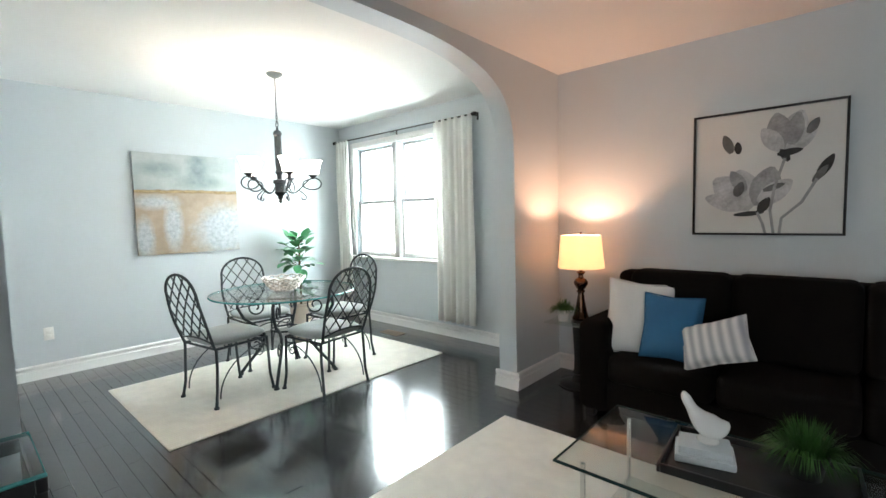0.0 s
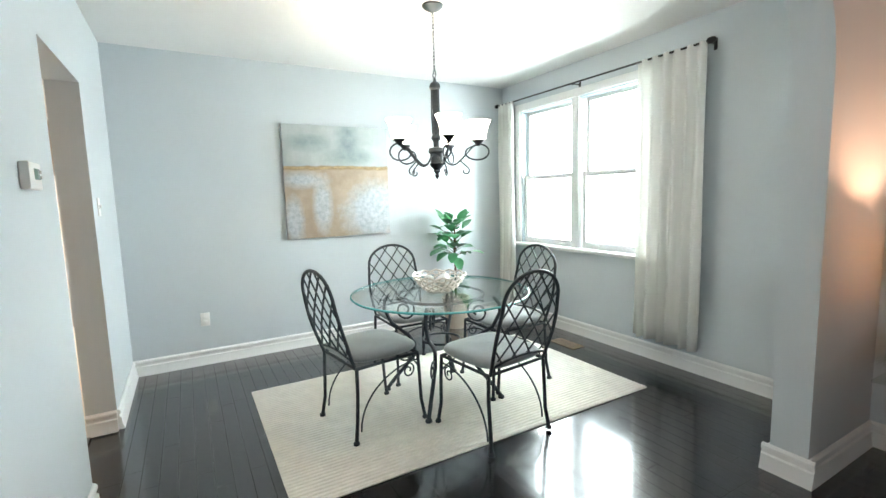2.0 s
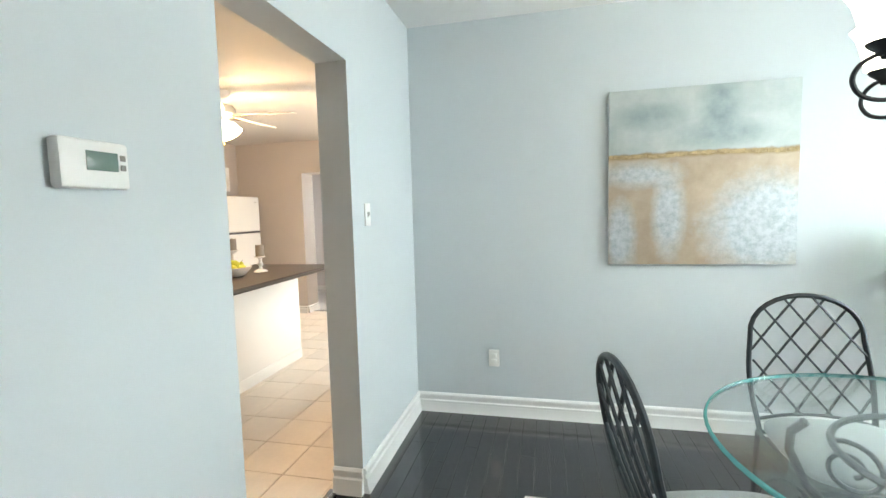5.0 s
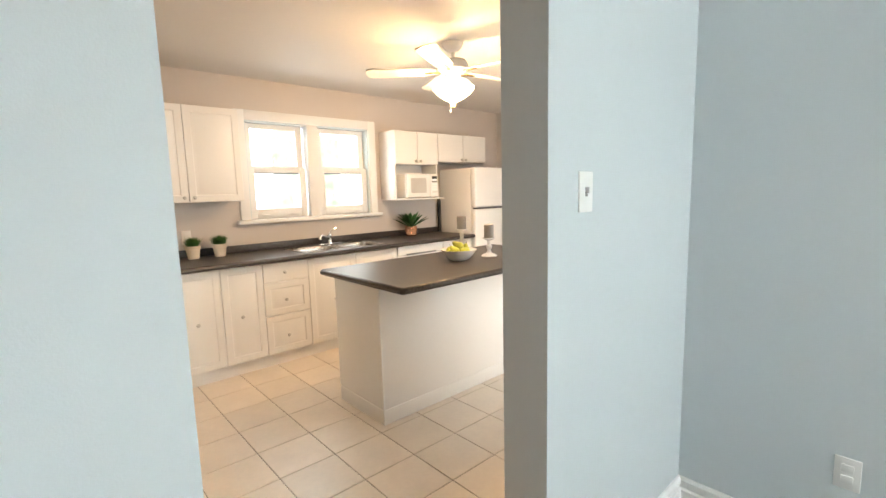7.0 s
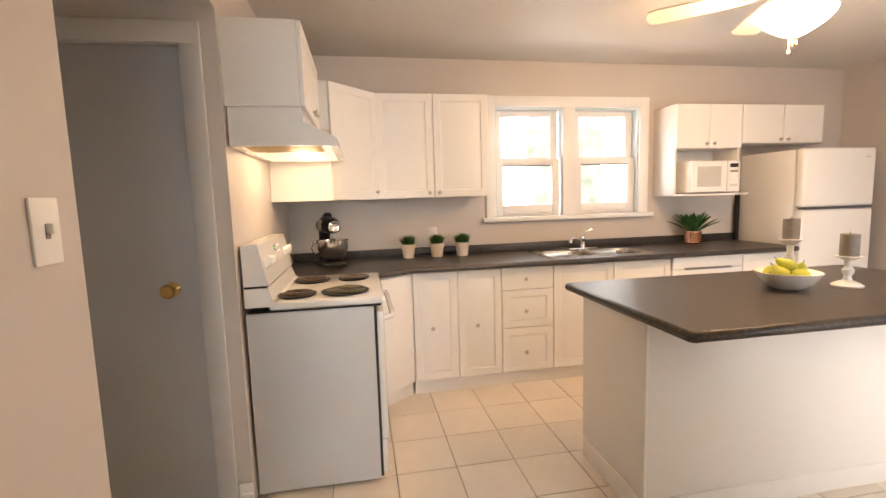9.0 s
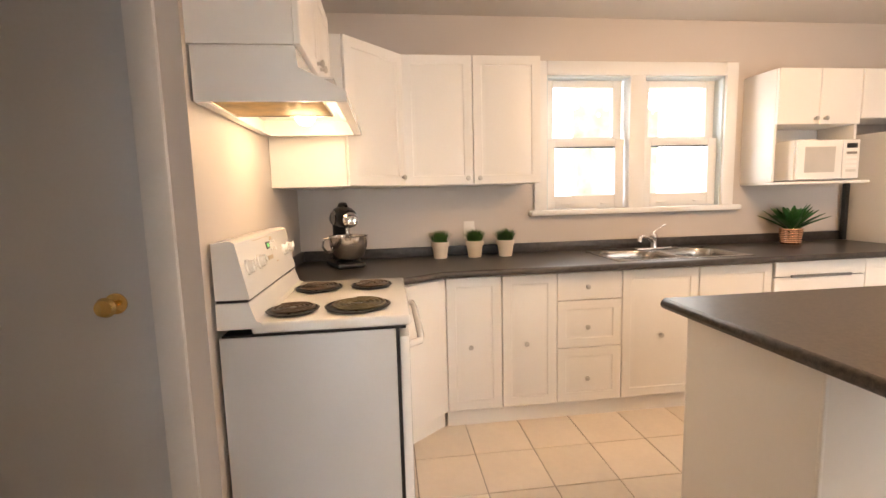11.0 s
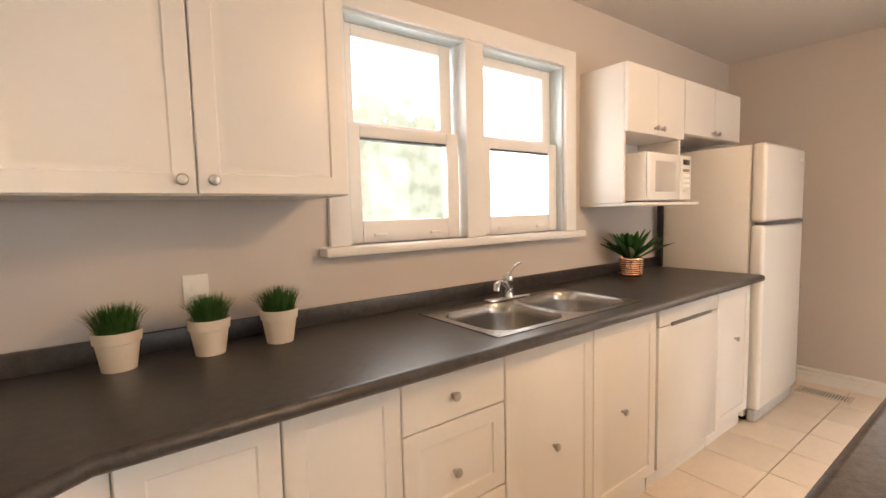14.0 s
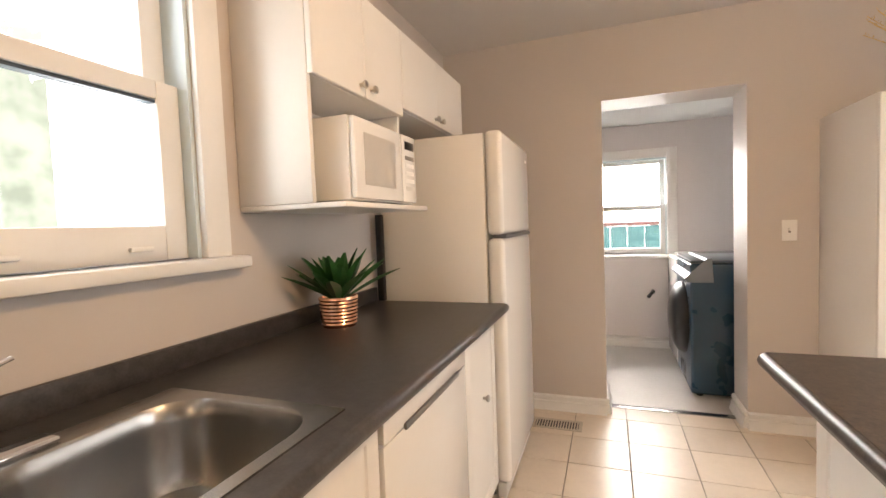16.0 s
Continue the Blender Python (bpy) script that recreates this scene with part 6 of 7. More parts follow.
def mixer():
    t = thing("stand_mixer", (1.87, -3.19, CTOP), 20, "black stand mixer with a steel bowl", "mixer")
    part("base", Mesh().rbox(-0.085, 0.085, -0.17, 0.13, 0.0, 0.035, 0.016, 3).lathe([(0.0, 0.034), (0.075, 0.034), (0.08, 0.042), (0.06, 0.05), (0.0, 0.05)], 24, Matrix.Translation((0, 0.06, 0))), BLACK, t)
    part("column", Mesh().tube([(0, -0.12, 0.02), (0, -0.125, 0.12), (0, -0.115, 0.20), (0, -0.09, 0.26)], [0.055, 0.046, 0.044, 0.05], 18), BLACK, t)
    hd2 = part("head", Mesh().tube([(0, -0.17, 0.285), (0, -0.14, 0.295), (0, -0.06, 0.31), (0, 0.04, 0.31), (0, 0.11, 0.30), (0, 0.135, 0.295)], [0.03, 0.058, 0.066, 0.064, 0.055, 0.03], 20), BLACK, t)
    t.scale = (0.97, 0.97, 0.93)
    part("hub_cap", Mesh().lathe([(0.0, 0.0), (0.042, 0.0), (0.045, 0.008), (0.032, 0.014), (0.026, 0.010), (0.0, 0.010)], 24, Matrix.Translation((0.062, 0.02, 0.31)) @ pose(0, 0, 0, 0, 90, 0)), CHROME, hd2)
    part("front_cap", Mesh().lathe([(0.0, 0.0), (0.042, 0.0), (0.045, 0.008), (0.032, 0.014), (0.026, 0.010), (0.0, 0.010)], 24, Matrix.Translation((0.0, 0.134, 0.296)) @ pose(0, 0, 0, -90, 0, 0)), CHROME, hd2)
    part("lever", Mesh().tube([(0, -0.10, 0.36), (0, -0.05, 0.382), (0.0, 0.03, 0.385), (0, 0.06, 0.378)], [0.018, 0.020, 0.016, 0.01], 10), BLACK, hd2)
    part("bowl", Mesh().lathe([(0.0, 0.05), (0.055, 0.05), (0.088, 0.075), (0.108, 0.14), (0.113, 0.195), (0.117, 0.198), (0.111, 0.195), (0.104, 0.14), (0.084, 0.08), (0.0, 0.058)], 32, Matrix.Translation((0, 0.075, 0))), BRIGHT_STEEL, t)
    part("bowl_handle", Mesh().tube([(0.095, 0.06, 0.19), (0.14, 0.06, 0.185), (0.15, 0.06, 0.14), (0.125, 0.06, 0.10), (0.088, 0.06, 0.105)], 0.007, 8), STEEL, t)
    part("beater_shaft", Mesh().tube([(0, 0.06, 0.26), (0, 0.06, 0.18)], 0.012, 10), STEEL, t)


mixer()
for i, x in enumerate((1.295, 1.075, 0.875)):
    spiky_pot("potted_grass", (x, -3.36 + 0.01 * i, CTOP), 0.056, 0.105, POT, "tuft of green grass in a cream pot on the counter", 460, 0.085, "three grass pots on the counter")


def agave():
    t = thing("potted_succulent", (-1.155, -3.335, CTOP), 0, "spiky green succulent in a ribbed copper pot", "plant")
    m = Mesh().lathe([(0.0, 0.0), (0.058, 0.0)] + [(0.060 + 0.008 * k / 8 + (0.004 if j else 0.0), 0.006 + 0.1 * k / 8 + 0.006 * j) for k in range(8) for j in (0, 1)] + [(0.069, 0.108), (0.062, 0.108), (0.058, 0.09), (0.0, 0.088)], 32)
    part("pot", m, COPPER, t, "ribbed copper pot")
    rnd = random.Random(8)
    lv = Mesh()
    for k in range(30):
        a = k * 2.4
        o = 0.25 + 0.75 * (k / 29)
        el = radians(88 - 62 * o)
        L = 0.17 + 0.07 * o
        b = Vector((0.012 * math.cos(a), 0.012 * math.sin(a), 0.09))
        tip = b + Vector((math.cos(a) * math.cos(el), math.sin(a) * math.cos(el), math.sin(el))) * L * rnd.uniform(0.9, 1.1)
        leaf_sheet(lv, b, tip, 0.024, 0.05, 0.45)
    part("leaves", lv, LEAF, t)


agave()

# microwave shelf unit, cabinets over the fridge
MY = -3.19
mc = thing("microwave_cabinet", (0, 0, 0), 0, "white wall cabinet with an open microwave shelf below two doors", "cabinet", "wall cabinets")
mx0, mx1 = -1.465, -0.865
for nm, xa, xb, yb, za, zb in (("side", mx1 - 0.018, mx1, MY - 0.021, 1.335, 2.05), ("side", mx0, mx0 + 0.018, MY - 0.021, 1.335, 2.05),
                               ("top_board", mx0 + 0.0185, mx1 - 0.0185, MY - 0.021, 2.032, 2.05), ("divider", mx0 + 0.0185, mx1 - 0.0185, MY - 0.021, 1.70, 1.718),
                               ("back_board", mx0 + 0.0185, mx1 - 0.0185, YS + 0.012, 1.353, 1.6995)):
    part(nm, Mesh().rbox(xa, xb, YS + 0.002, yb, za, zb, 0.0015), CABINET, mc)
part("shelf", Mesh().rbox(mx0, mx1 - 0.0, YS + 0.002, -3.10, 1.318, 1.334, 0.004), CABINET, mc)
mw = (mx1 - mx0) / 2
for a, b, kx in ((mx0, mx0 + mw, mx0 + mw - 0.035), (mx0 + mw, mx1, mx0 + mw + 0.035)):
    p = part("door", panel_door(Mesh(), a + 0.002, b - 0.002, 1.70, 2.048, MY, False), CABINET, mc)
    knob(p, kx, MY, 1.735)
fc = thing("fridge_cabinet", (0, 0, 0), 0, "white low wall cabinet above the fridge", "cabinet", "wall cabinets")
part("body", Mesh().box(-2.26, -1.469, YS + 0.002, MY - 0.021, 1.735, 2.05), CABINET, fc, smooth=False)
for a, b, kx in ((-2.26, -1.865, -1.90), (-1.865, -1.469, -1.83)):
    p = part("door", panel_door(Mesh(), a + 0.002, b - 0.002, 1.737, 2.048, MY, False), CABINET, fc)
    knob(p, kx, MY, 1.765)
solo("trim_post", Mesh().rbox(-1.69, -1.66, -3.45, -3.42, CTOP + 0.001, 1.317, 0.002), BLACK, "black post between counter and shelf", "trim", kind="structure")

mi = thing("microwave", (-1.17, -3.29, 1.334), 0, "white microwave oven on the open shelf", "microwave")
part("body", Mesh().rbox(-0.225, 0.225, -0.17, 0.155, 0.008, 0.262, 0.008), ENAMEL, mi)
md = part("door", Mesh().rbox(-0.10, 0.222, 0.156, 0.176, 0.012, 0.258, 0.008), ENAMEL, mi)
part("window", Mesh().rbox(-0.045, 0.17, 0.1762, 0.178, 0.055, 0.215, 0.004), mat("microwave_mesh", (0.50, 0.48, 0.45), 0.3, var=0.1, fine=400), md)
cp = part("control_panel", Mesh().rbox(-0.222, -0.103, 0.156, 0.176, 0.012, 0.258, 0.006), ENAMEL, mi)
part("display", Mesh().rbox(-0.20, -0.125, 0.1762, 0.178, 0.205, 0.235, 0.002), BLACK, cp)
for i in range(5):
    part("key_row", Mesh().rbox(-0.20, -0.125, 0.1762, 0.178, 0.055 + 0.028 * i, 0.070 + 0.028 * i, 0.002), CANDLE if i == 4 else mat("key_tint", (0.6, 0.59, 0.56), 0.4) if i == 0 else PLASTIC, cp)


def fridge():
    t = thing("fridge", (0, 0, 0), 0, "white top-freezer fridge standing at the end of the counter", "fridge")
    x0, x1 = -2.37, -1.70
    part("body", Mesh().rbox(x0, x1, -3.44, -2.925, 0.03, 1.655, 0.01), ENAMEL, t)
    for nm, z0, z1 in (("freezer_door", 1.205, 1.66), ("fridge_door", 0.09, 1.19)):
        d = part(nm, Mesh().rbox(x0 - 0.002, x1 + 0.002, -2.92, -2.845, z0, z1, 0.022, 4), ENAMEL, t)
        if nm == "freezer_door":
            part("handle_grip", Mesh().rbox(x0 + 0.02, x1 - 0.02, -2.90, -2.838, 1.188, 1.207, 0.004), mat("grey_grip", (0.10, 0.10, 0.11), 0.4), d, "dark grey pocket handle")
            part("badge", Mesh().rbox(x0 + 0.06, x0 + 0.10, -2.8452, -2.8435, 1.58, 1.592, 0.001), NICKEL, d)
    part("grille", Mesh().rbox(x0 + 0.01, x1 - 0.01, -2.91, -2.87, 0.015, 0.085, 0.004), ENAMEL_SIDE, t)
    for x in (x0 + 0.06, x1 - 0.06):
        part("foot", Mesh().lathe([(0.0, 0.0), (0.02, 0.0), (0.018, 0.03), (0.0, 0.03)], 12, Matrix.Translation((x, -2.95, 0))), BLACK, t)
        part("foot", Mesh().lathe([(0.0, 0.0), (0.02, 0.0), (0.018, 0.03), (0.0, 0.03)], 12, Matrix.Translation((x, -3.38, 0))), BLACK, t)


fridge()


def island():
    t = thing("kitchen_island", (0, 0, 0), 0, "white kitchen island with an overhanging dark laminate top", "kitchen island")
    x0, x1, y0, y1 = -1.10, 0.61, -2.055, -1.165
    bx0, bx1, by0, by1 = -0.95, 0.555, -1.985, -1.475
    part("body", Mesh().rbox(bx0, bx1, by0, by1, 0.09, 0.866, 0.003), CABINET, t)
    part("corner_post", Mesh().rbox(bx1 - 0.006, bx1 + 0.006, by1 - 0.006, by1 + 0.006, 0.0, 0.866, 0.003), CABINET, t)
    part("base_strip", Mesh().rbox(bx0 - 0.004, bx1 + 0.004, by0 - 0.002, by1 + 0.004, 0.0, 0.095, 0.003), CABINET, t)
    for k in range(4):
        a = bx0 + (bx1 - bx0) * k / 4
        b = bx0 + (bx1 - bx0) * (k + 1) / 4
        mm = Matrix.Translation((0, by0, 0)) @ pose(0, 0, 0, 0, 0, 180)
        pm = Mesh()
        panel_door(pm, -b + 0.003, -a - 0.003, 0.105, 0.85, 0.019)
        dob = new("door", pm.data("door", CABINET))
        dob.parent, dob.matrix_basis = t, mm
    poly = [(x0 + 0.005, y0), (x1 - 0.005, y0), (x1, y0 + 0.005), (x1, y1 - 0.005), (x1 - 0.005, y1), (x0 + 0.005, y1), (x0, y1 - 0.005), (x0, y0 + 0.005)]
    part("top", Mesh().prism(poly, 0.868, 0.906), ISLAND_TOP, t, "dark mottled laminate top", smooth=False)
    part("edge", Mesh().tube([(x, y, 0.887) for x, y in poly], 0.0192, 10, closed=True), ISLAND_TOP, t)


island()
IT = 0.907
fb = thing("fruit_bowl", (-0.24, -1.62, IT), 20, "white rounded square bowl of green pears", "bowl")
part("bowl", Mesh().lathe([(0.0, 0.0), (0.055, 0.0), (0.075, 0.012), (0.112, 0.055), (0.128, 0.078), (0.122, 0.078), (0.105, 0.055), (0.068, 0.018), (0.0, 0.012)], 40, wob=lambda a: 1 + 0.06 * abs(math.cos(2 * a)) ** 2), WHITE_CERAMIC, fb)
for i, (a, r, z, tl) in enumerate(((0, 0.055, 0.065, 40), (75, 0.06, 0.062, 70), (150, 0.055, 0.066, 20), (220, 0.06, 0.062, 60), (295, 0.055, 0.066, 80), (30, 0.0, 0.098, 50))):
    mm = Matrix.Translation((r * math.cos(radians(a)), r * math.sin(radians(a)), z)) @ pose(0, 0, 0, tl, 0, a)
    pr = part("pear", Mesh().lathe([(0.0, -0.036), (0.02, -0.034), (0.034, -0.018), (0.036, 0.0), (0.030, 0.018), (0.019, 0.034), (0.014, 0.046), (0.008, 0.053), (0.0, 0.054)], 16, mm), PEAR, fb, "yellow-green pear")
    part("stem", Mesh().tube([(0, 0, 0.05), (0.003, 0, 0.068)], 0.0016, 5, mm), BARK, pr)
for x, y, h in ((-0.51, -1.57, 0.14), (-0.45, -1.80, 0.20)):
    ch = thing("candle_holder", (x, y, IT), 0, "white turned candle holder with a grey pillar candle", "candle holder", "candle holders on the island")
    part("holder", Mesh().lathe([(0.0, 0.0), (0.058, 0.0), (0.06, 0.008), (0.045, 0.018), (0.018, 0.03), (0.013, h * 0.35), (0.022, h * 0.45), (0.024, h * 0.55), (0.014, h * 0.65), (0.016, h * 0.85), (0.042, h * 0.95), (0.05, h * 0.98), (0.05, h), (0.0, h)], 24), WHITE_CERAMIC, ch)
    cd = part("candle", Mesh().lathe([(0.0, h), (0.036, h), (0.036, h + 0.098), (0.033, h + 0.10), (0.02, h + 0.097), (0.0, h + 0.096)], 24), CANDLE, ch, "grey pillar candle")
    part("wick", Mesh().tube([(0, 0, h + 0.095), (0.001, 0, h + 0.11)], 0.0012, 5), BLACK, cd)


def ceiling_fan():
    t = thing("ceiling_fan", (-0.30, -1.70, 0), 0, "white ceiling fan with five blades and a lit glass bowl", "ceiling fan")
    part("canopy", Mesh().lathe([(0.0, 2.365), (0.02, 2.365), (0.05, 2.38), (0.072, 2.41), (0.075, 2.429), (0.0, 2.429)], 28), ENAMEL, t)
    part("rod", Mesh().tube([(0, 0, 2.30), (0, 0, 2.37)], 0.013, 12), ENAMEL, t)
    part("motor", Mesh().lathe([(0.0, 2.325), (0.04, 2.325), (0.09, 2.31), (0.108, 2.285), (0.108, 2.245), (0.09, 2.23), (0.055, 2.22), (0.05, 2.165), (0.0, 2.165)], 32), ENAMEL, t)
    for k in range(5):
        m = pose(0, 0, 0, 0, 0, 30 + 72 * k)
        out = [(0.12, -0.025), (0.17, -0.05), (0.24, -0.058), (0.56, -0.068), (0.60, -0.055), (0.615, 0.0), (0.60, 0.055), (0.56, 0.068), (0.24, 0.058), (0.17, 0.05), (0.12, 0.025)]
        bl = Mesh()
        mm = m @ Matrix.Translation((0, 0, 2.238)) @ pose(0, 0, 0, 10, 0, 0)
        bl.prism(out, -0.004, 0.004, mm)
        b = part("blade", bl, mat("fan_blade_white", (0.78, 0.74, 0.66), 0.4) if k == 0 else bpy.data.materials["fan_blade_white"], t)
        part("bracket", Mesh().rbox(0.085, 0.20, -0.014, 0.014, 2.226, 2.232, 0.002, 1, m), BRASS, b)
    part("light_bowl", Mesh().lathe([(0.055, 2.185), (0.105, 2.17), (0.145, 2.13), (0.138, 2.11), (0.105, 2.075), (0.06, 2.045), (0.02, 2.027), (0.0, 2.025)], 36, wob=lambda a: 1 + 0.03 * math.cos(8 * a)), FAN_SHADE, t, "ribbed frosted glass bowl, lit")
    part("finial", Mesh().lathe([(0.0, 1.985), (0.010, 1.99), (0.012, 2.005), (0.006, 2.015), (0.008, 2.022), (0.0, 2.022)], 14), BRASS, t)
    part("pull_chain", Mesh().tube([(0.03, 0, 2.03), (0.03, 0, 1.97)], 0.002, 5).lathe([(0.0, -0.02), (0.006, -0.015), (0.006, 0.0), (0.0, 0.004)], 8, Matrix.Translation((0.03, 0, 1.97))), ENAMEL, t)


ceiling_fan()
for k in range(3):
    a = 2 * math.pi * k / 3
    bulb("fan_bulb", (-0.30 + 0.15 * math.cos(a), -1.70 + 0.15 * math.sin(a), 2.06), 19.0, (1.0, 0.64, 0.33), 0.04)

# pantry door in the recess
dr = thing("door_1", (0, 0, 0), 0, "plain grey painted pantry door, shut, with a brass knob", "door", kind="structure")
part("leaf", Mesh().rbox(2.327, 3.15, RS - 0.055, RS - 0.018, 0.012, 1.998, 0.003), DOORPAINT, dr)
# this trim's colour is greyer and darker than TRIM
part("door_trim", Mesh().rbox(2.242, 2.323, RS - 0.001, RS + 0.02, 0, 2.0, 0.006).rbox(3.154, 3.23, RS - 0.001, RS + 0.02, 0, 2.0, 0.006).rbox(2.242, 3.23, RS - 0.001, RS + 0.02, 2.0, 2.085, 0.006), mat("grey_door_trim", (0.56, 0.55, 0.54), 0.4, var=0.03, scale=4, fine=80, bump=0.03), dr)
part("door_knob", Mesh().lathe([(0.0, 0.0), (0.032, 0.0), (0.032, 0.005), (0.012, 0.012), (0.011, 0.03), (0.024, 0.04), (0.030, 0.055), (0.024, 0.068), (0.0, 0.072)], 24, Matrix.Translation((2.44, RS - 0.018, 1.008)) @ pose(0, 0, 0, -90, 0, 0)), BRASS, dr, "polished brass knob")

tc = thing("tall_cabinet", (0, 0, 0), 0, "tall white pantry cabinet against the kitchen wall", "cabinet")
part("body", Mesh().rbox(XW + 0.003, -2.24, -1.34, -0.60, 0.08, 1.75, 0.003), CABINET, tc)
part("plinth", Mesh().box(XW + 0.02, -2.28, -1.33, -0.61, 0.0, 0.08), CABINET, tc, smooth=False)
for a, b in ((-1.34, -0.972), (-0.968, -0.60)):
    pm = Mesh()
    panel_door(pm, a + 0.002, b - 0.002, 0.09, 1.745, 0.019)
    d = new("door", pm.data("door", CABINET))
    d.parent, d.matrix_basis = tc, Matrix.Translation((-2.24, 0, 0)) @ pose(0, 0, 0, 0, 0, -90) @ Matrix.Diagonal((-1, 1, 1, 1))
    knob(d, -0.97 + (0.04 if a > -1.2 else -0.04), 0.019, 0.95)



def dried_stalks():
    t = thing("dried_arrangement", (-2.50, -1.02, 1.75), 0, "dried golden stalks in a dark basket on the tall cabinet", "plant")
    part("basket", Mesh().lathe([(0.0, 0.0), (0.09, 0.0)] + [(0.095 + 0.012 * k / 6 + 0.004 * (k % 2), 0.02 * k + 0.01) for k in range(7)] + [(0.10, 0.14), (0.085, 0.12), (0.0, 0.11)], 24), BARK, t, "dark woven basket")
    rnd2 = random.Random(21)
    straw = mat("dry_straw", (0.62, 0.45, 0.22), 0.8, var=0.3, scale=20, fine=90)
    for k in range(26):
        a = rnd2.uniform(0, 2 * math.pi) if k > 9 else rnd2.uniform(-2.0, -1.1)
        o = rnd2.uniform(0.10, 0.28)
        h = rnd2.uniform(0.34, 0.47)
        d = Vector((math.cos(a) * o, math.sin(a) * o, 0))
        st = Mesh().tube([(0, 0, 0.10), d * 0.4 + Vector((0, 0, h * 0.65)), d + Vector((0, 0, h * 0.95))], 0.002, 5)
        for i in range(14):
            u = 0.55 + 0.45 * i / 13
            c = d * (0.4 + 0.6 * (u - 0.55) / 0.45) + Vector((0, 0, h * (0.65 + 0.30 * (u - 0.55) / 0.45)))
            w = Vector((rnd2.uniform(-1, 1), rnd2.uniform(-1, 1), 0.6)).normalized() * 0.022
            s2 = Vector((-w.y, w.x, 0)) * 0.16
            st.add([c, c + w * 0.5 + s2, c + w, c + w * 0.5 - s2], [(0, 1, 2, 3)])
        part("stalk", st, straw, t)


dried_stalks()

# ---- laundry ----
for nm, x0, x1, mt, lb in (("dryer", -3.90, -3.24, BLUE_METAL, "navy blue front-loading dryer"), ("washing_machine", -4.50, -3.93, ENAMEL, "white washing machine beside the dryer")):
    t = thing(nm, (0, 0, 0), 0, lb, "dryer" if nm == "dryer" else "washing machine")
    y0, y1 = -1.90, -1.10
    part("body", Mesh().rbox(x0, x1, y0, y1, 0.02, 0.93 if nm == "dryer" else 0.91, 0.02, 3), mt, t)
    xm = (x0 + x1) / 2
    if nm == "dryer":
        sec = [(y0 - 0.02, 0.80), (y0 - 0.035, 0.83), (y0 + 0.10, 0.962), (y0 + 0.13, 0.966), (y0 + 0.14, 0.80)]
        part("control_panel", Mesh().add([(x, y, z) for x in (x0 + 0.002, x1 + 0.003) for y, z in sec], [(4, 3, 2, 1, 0), (5, 6, 7, 8, 9)] + [(i, (i + 1) % 5, 5 + (i + 1) % 5, 5 + i) for i in range(5)]), mat("silver_plastic", (0.20, 0.23, 0.27), 0.38, metal=0.4), t, "slanted silver control panel", smooth=False)
        dd2 = part("door", Mesh().lathe([(0.0, 0.10), (0.13, 0.095), (0.19, 0.08), (0.25, 0.045), (0.268, 0.015), (0.268, 0.0), (0.0, 0.0)], 40, Matrix.Translation((xm, y0, 0.50)) @ pose(0, 0, 0, 90, 0, 0)), BLACK, t, "round dark glass door")
        part("door_ring", Mesh().tube([(xm + 0.235 * math.cos(a), y0 - 0.04, 0.50 + 0.235 * math.sin(a)) for a in [2 * math.pi * i / 36 for i in range(36)]], 0.012, 8, closed=True), BLUE_METAL, dd2)
        part("top_trim", Mesh().rbox(x0, x1, y0, y1, 0.931, 0.95, 0.006), mat("dark_top", (0.05, 0.07, 0.09), 0.3), t)
    else:
        part("lid", Mesh().rbox(x0 + 0.05, x1 - 0.05, y0 + 0.05, y1 - 0.18, 0.911, 0.93, 0.006), ENAMEL, t)
        part("console", Mesh().rbox(x0 + 0.01, x1 - 0.01, y1 - 0.14, y1, 0.911, 1.06, 0.015), ENAMEL, t)
    for x in (x0 + 0.06, x1 - 0.06):
        for y in (y0 + 0.06, y1 - 0.06):
            part("foot", Mesh().lathe([(0.0, 0.0), (0.022, 0.0), (0.018, 0.02), (0.0, 0.02)], 10, Matrix.Translation((x, y, 0))), BLACK, t)
vp = thing("wall_valve", (XL, -2.03, 0.55), -90, "black hose valve on the laundry wall", "valve")
part("pipe", Mesh().tube([(0, 0.0, 0), (0.0, 0.06, 0.0), (0.02, 0.09, -0.01), (0.05, 0.10, -0.05)], 0.016, 10), BLACK, vp)
sh = thing("wall_shelf", (0, 0, 0), 0, "small white wall shelves in the laundry", "shelf")
for z in (1.18, 1.55):
    part("board", Mesh().rbox(-4.2, -3.5, -1.20, -1.081, z, z + 0.02, 0.003), TRIM, sh)
part("side", Mesh().rbox(-4.2, -4.18, -1.20, -1.081, 1.20, 1.549, 0.002).rbox(-3.52, -3.5, -1.20, -1.081, 1.20, 1.549, 0.002), TRIM, sh)
# upright boards stand in for a neighbour's teal siding, the top strip for its roof edge
fn = thing("yard_fence", (-5.9, -2.2, 0), 0, "teal siding of a neighbouring building outside the laundry window", "fence")
TEAL = mat("teal_paint", (0.018, 0.075, 0.078), 0.6, var=0.15, scale=5, fine=60, emit=(0.10, 0.33, 0.33), strength=0.0)
for i in range(14):
    part("board", Mesh().rbox(-0.01, 0.01, -1.4 + 0.2 * i, -1.2012 + 0.2 * i, -0.2, 1.16, 0.004), TEAL, fn)
part("roof_edge", Mesh().rbox(-0.03, 0.03, -1.4, 1.4, 1.161, 1.215, 0.004), mat("red_brown_edge", (0.10, 0.045, 0.04), 0.7, var=0.2), fn, "red-brown roof edge strip")

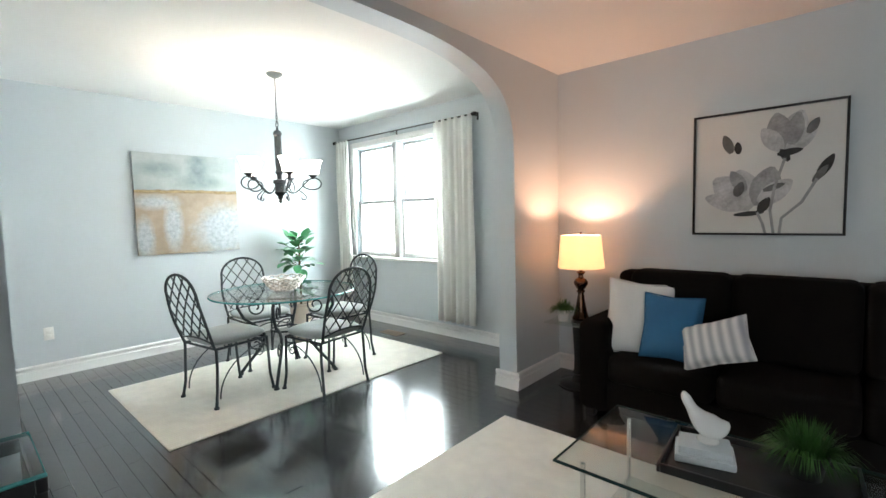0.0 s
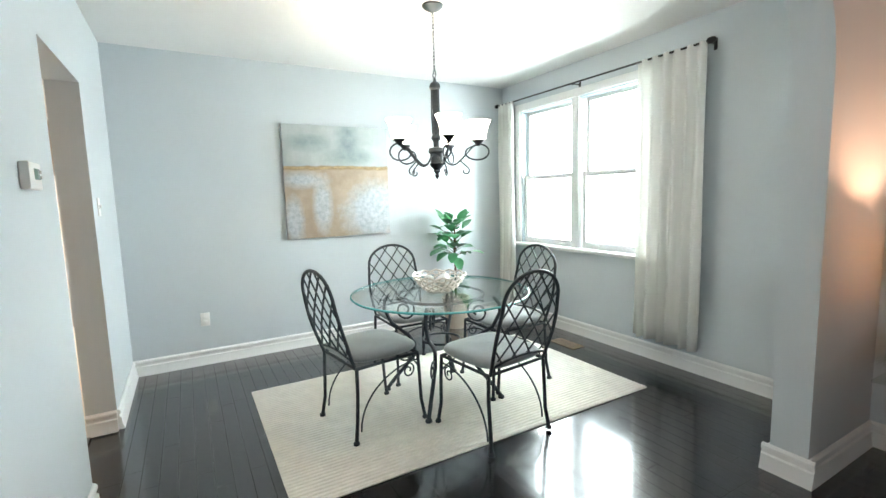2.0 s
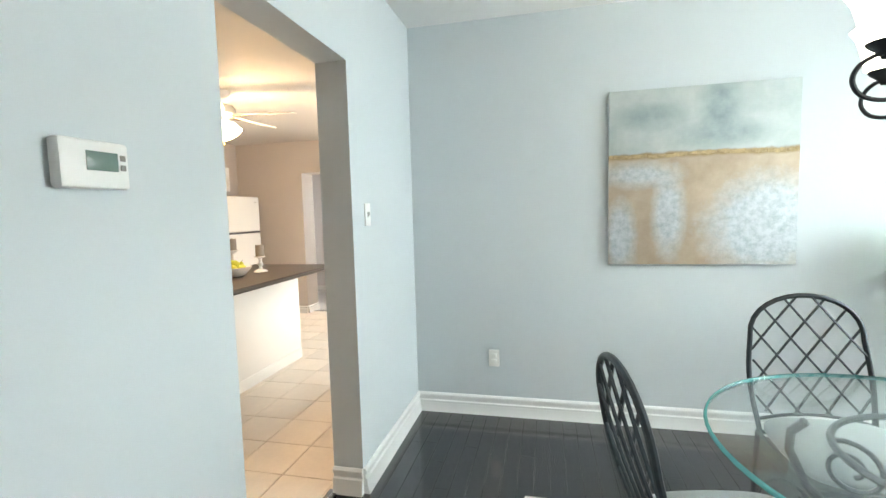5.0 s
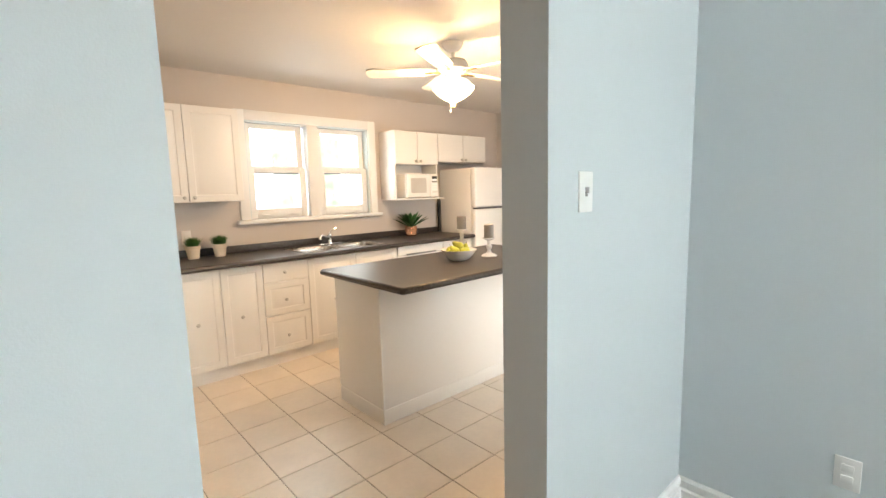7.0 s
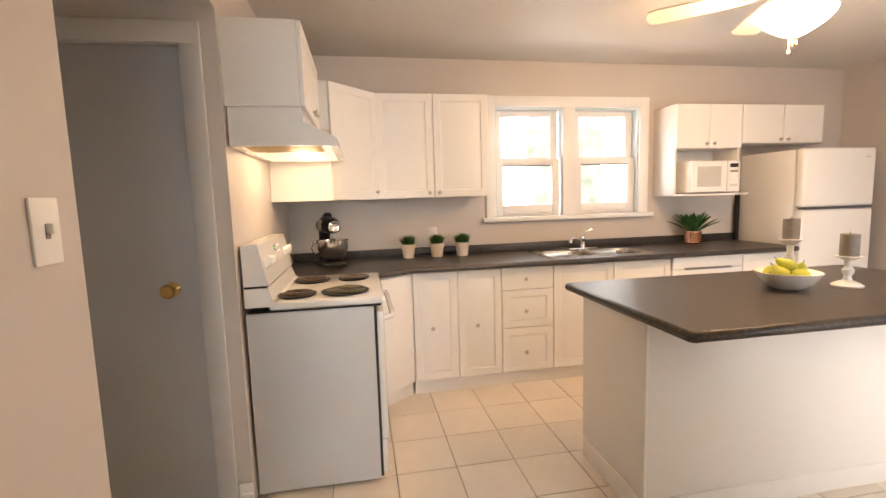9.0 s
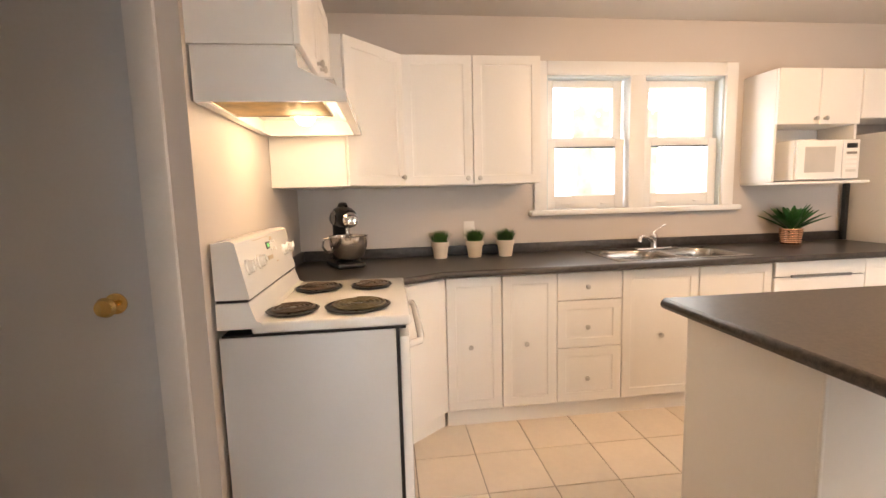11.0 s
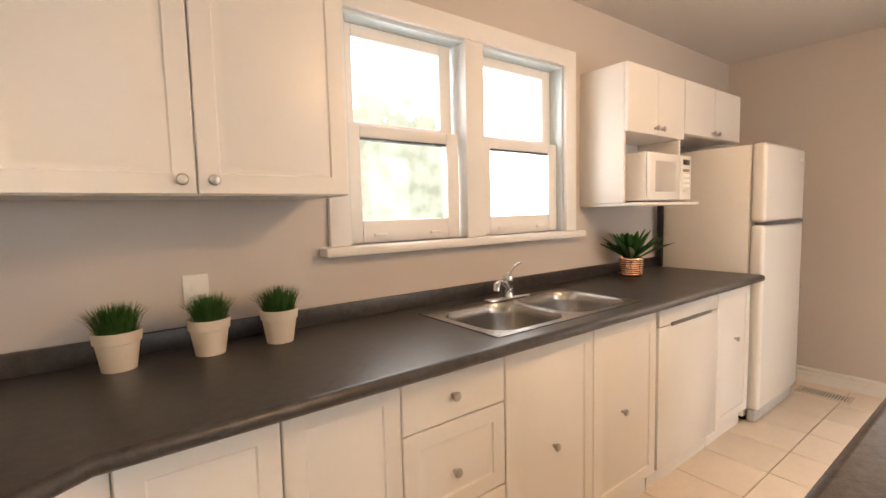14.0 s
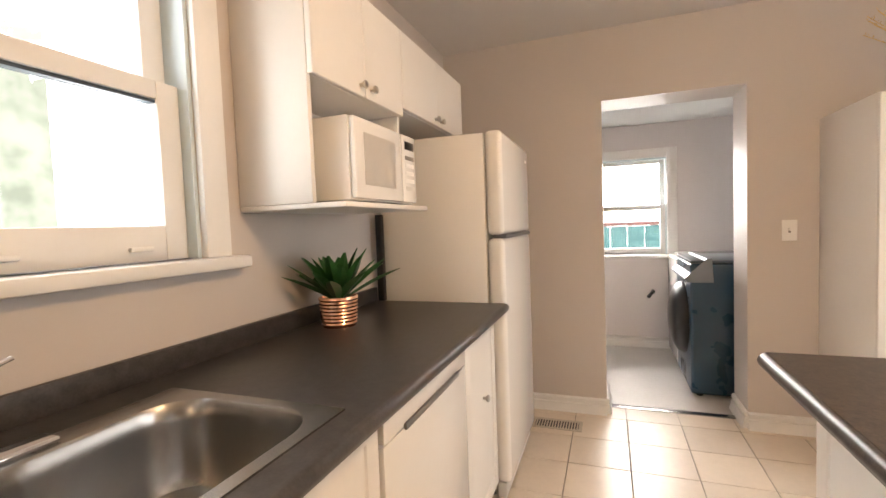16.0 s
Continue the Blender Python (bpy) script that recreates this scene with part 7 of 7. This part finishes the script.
# ---- floor pieces ----
P = 0.0825
rnd = random.Random(12)
rest = Mesh()
y = 0.0
while y < YW - 0.001:
    y1 = min(y + P, YW)
    x = -rnd.uniform(0, 0.9)
    while x < XA0:
        ln = rnd.choice((0.75, 0.95, 1.15, 1.35))
        a, b = max(0.0, x), min(x + ln, XA0)
        if b - a > 0.03:
            pm = Mesh().rbox(a + 0.0006, b - 0.0006, y + 0.0006, y1 - 0.0006, -0.008, 0.0, 0.0006, 1)
            part("plank", pm, PLANK, floor_wood)
        x += ln
    y = y1
y = -2.6
while y < YW - 0.001:
    y1 = min(y + P, YW)
    x = XA0 - rnd.uniform(0, 0.9)
    while x < 8.2:
        ln = rnd.choice((0.75, 0.95, 1.15, 1.35))
        a, b = max(XA0, x), min(x + ln, 8.2)
        if b - a > 0.03:
            rest.box(a + 0.0006, b - 0.0006, y + 0.0006, y1 - 0.0006, -0.008, 0.0)
        x += ln
    y = y1
tagged(part("planks", rest, PLANK, floor_wood, smooth=False), kind="stuff")

TP = 0.305
TX, TY = 1.225, -2.03
tile_mesh = Mesh().rbox(0.0025, TP - 0.0025, 0.0025, TP - 0.0025, -0.007, 0.0, 0.0018, 1).data("tile", TILE)
i0, i1 = math.floor((XW - 0.15 - TX) / TP), math.ceil((3.33 - TX) / TP)
j0, j1 = math.floor((YS - TY) / TP), math.ceil((YK - TY) / TP)
edge_tiles = Mesh()
for i in range(i0, i1):
    for j in range(j0, j1):
        x, y = TX + i * TP, TY + j * TP
        if x >= XW - 0.15 and x + TP <= 3.33 and y >= YS and y + TP <= YK + 0.02:
            ob = new("tile", tile_mesh)
            ob.parent = floor_tile
            ob.location = (x, y, 0)
        else:
            a, b = max(x, XW - 0.15) + 0.002, min(x + TP, 3.33) - 0.002
            c, d = max(y, YS) + 0.002, min(y + TP, YK + 0.02) - 0.002
            if b - a > 0.01 and d - c > 0.01:
                edge_tiles.box(a, b, c, d, -0.007, 0.0)
tagged(part("edge_tiles", edge_tiles, TILE, floor_tile, "cut border tiles", smooth=False), kind="stuff")
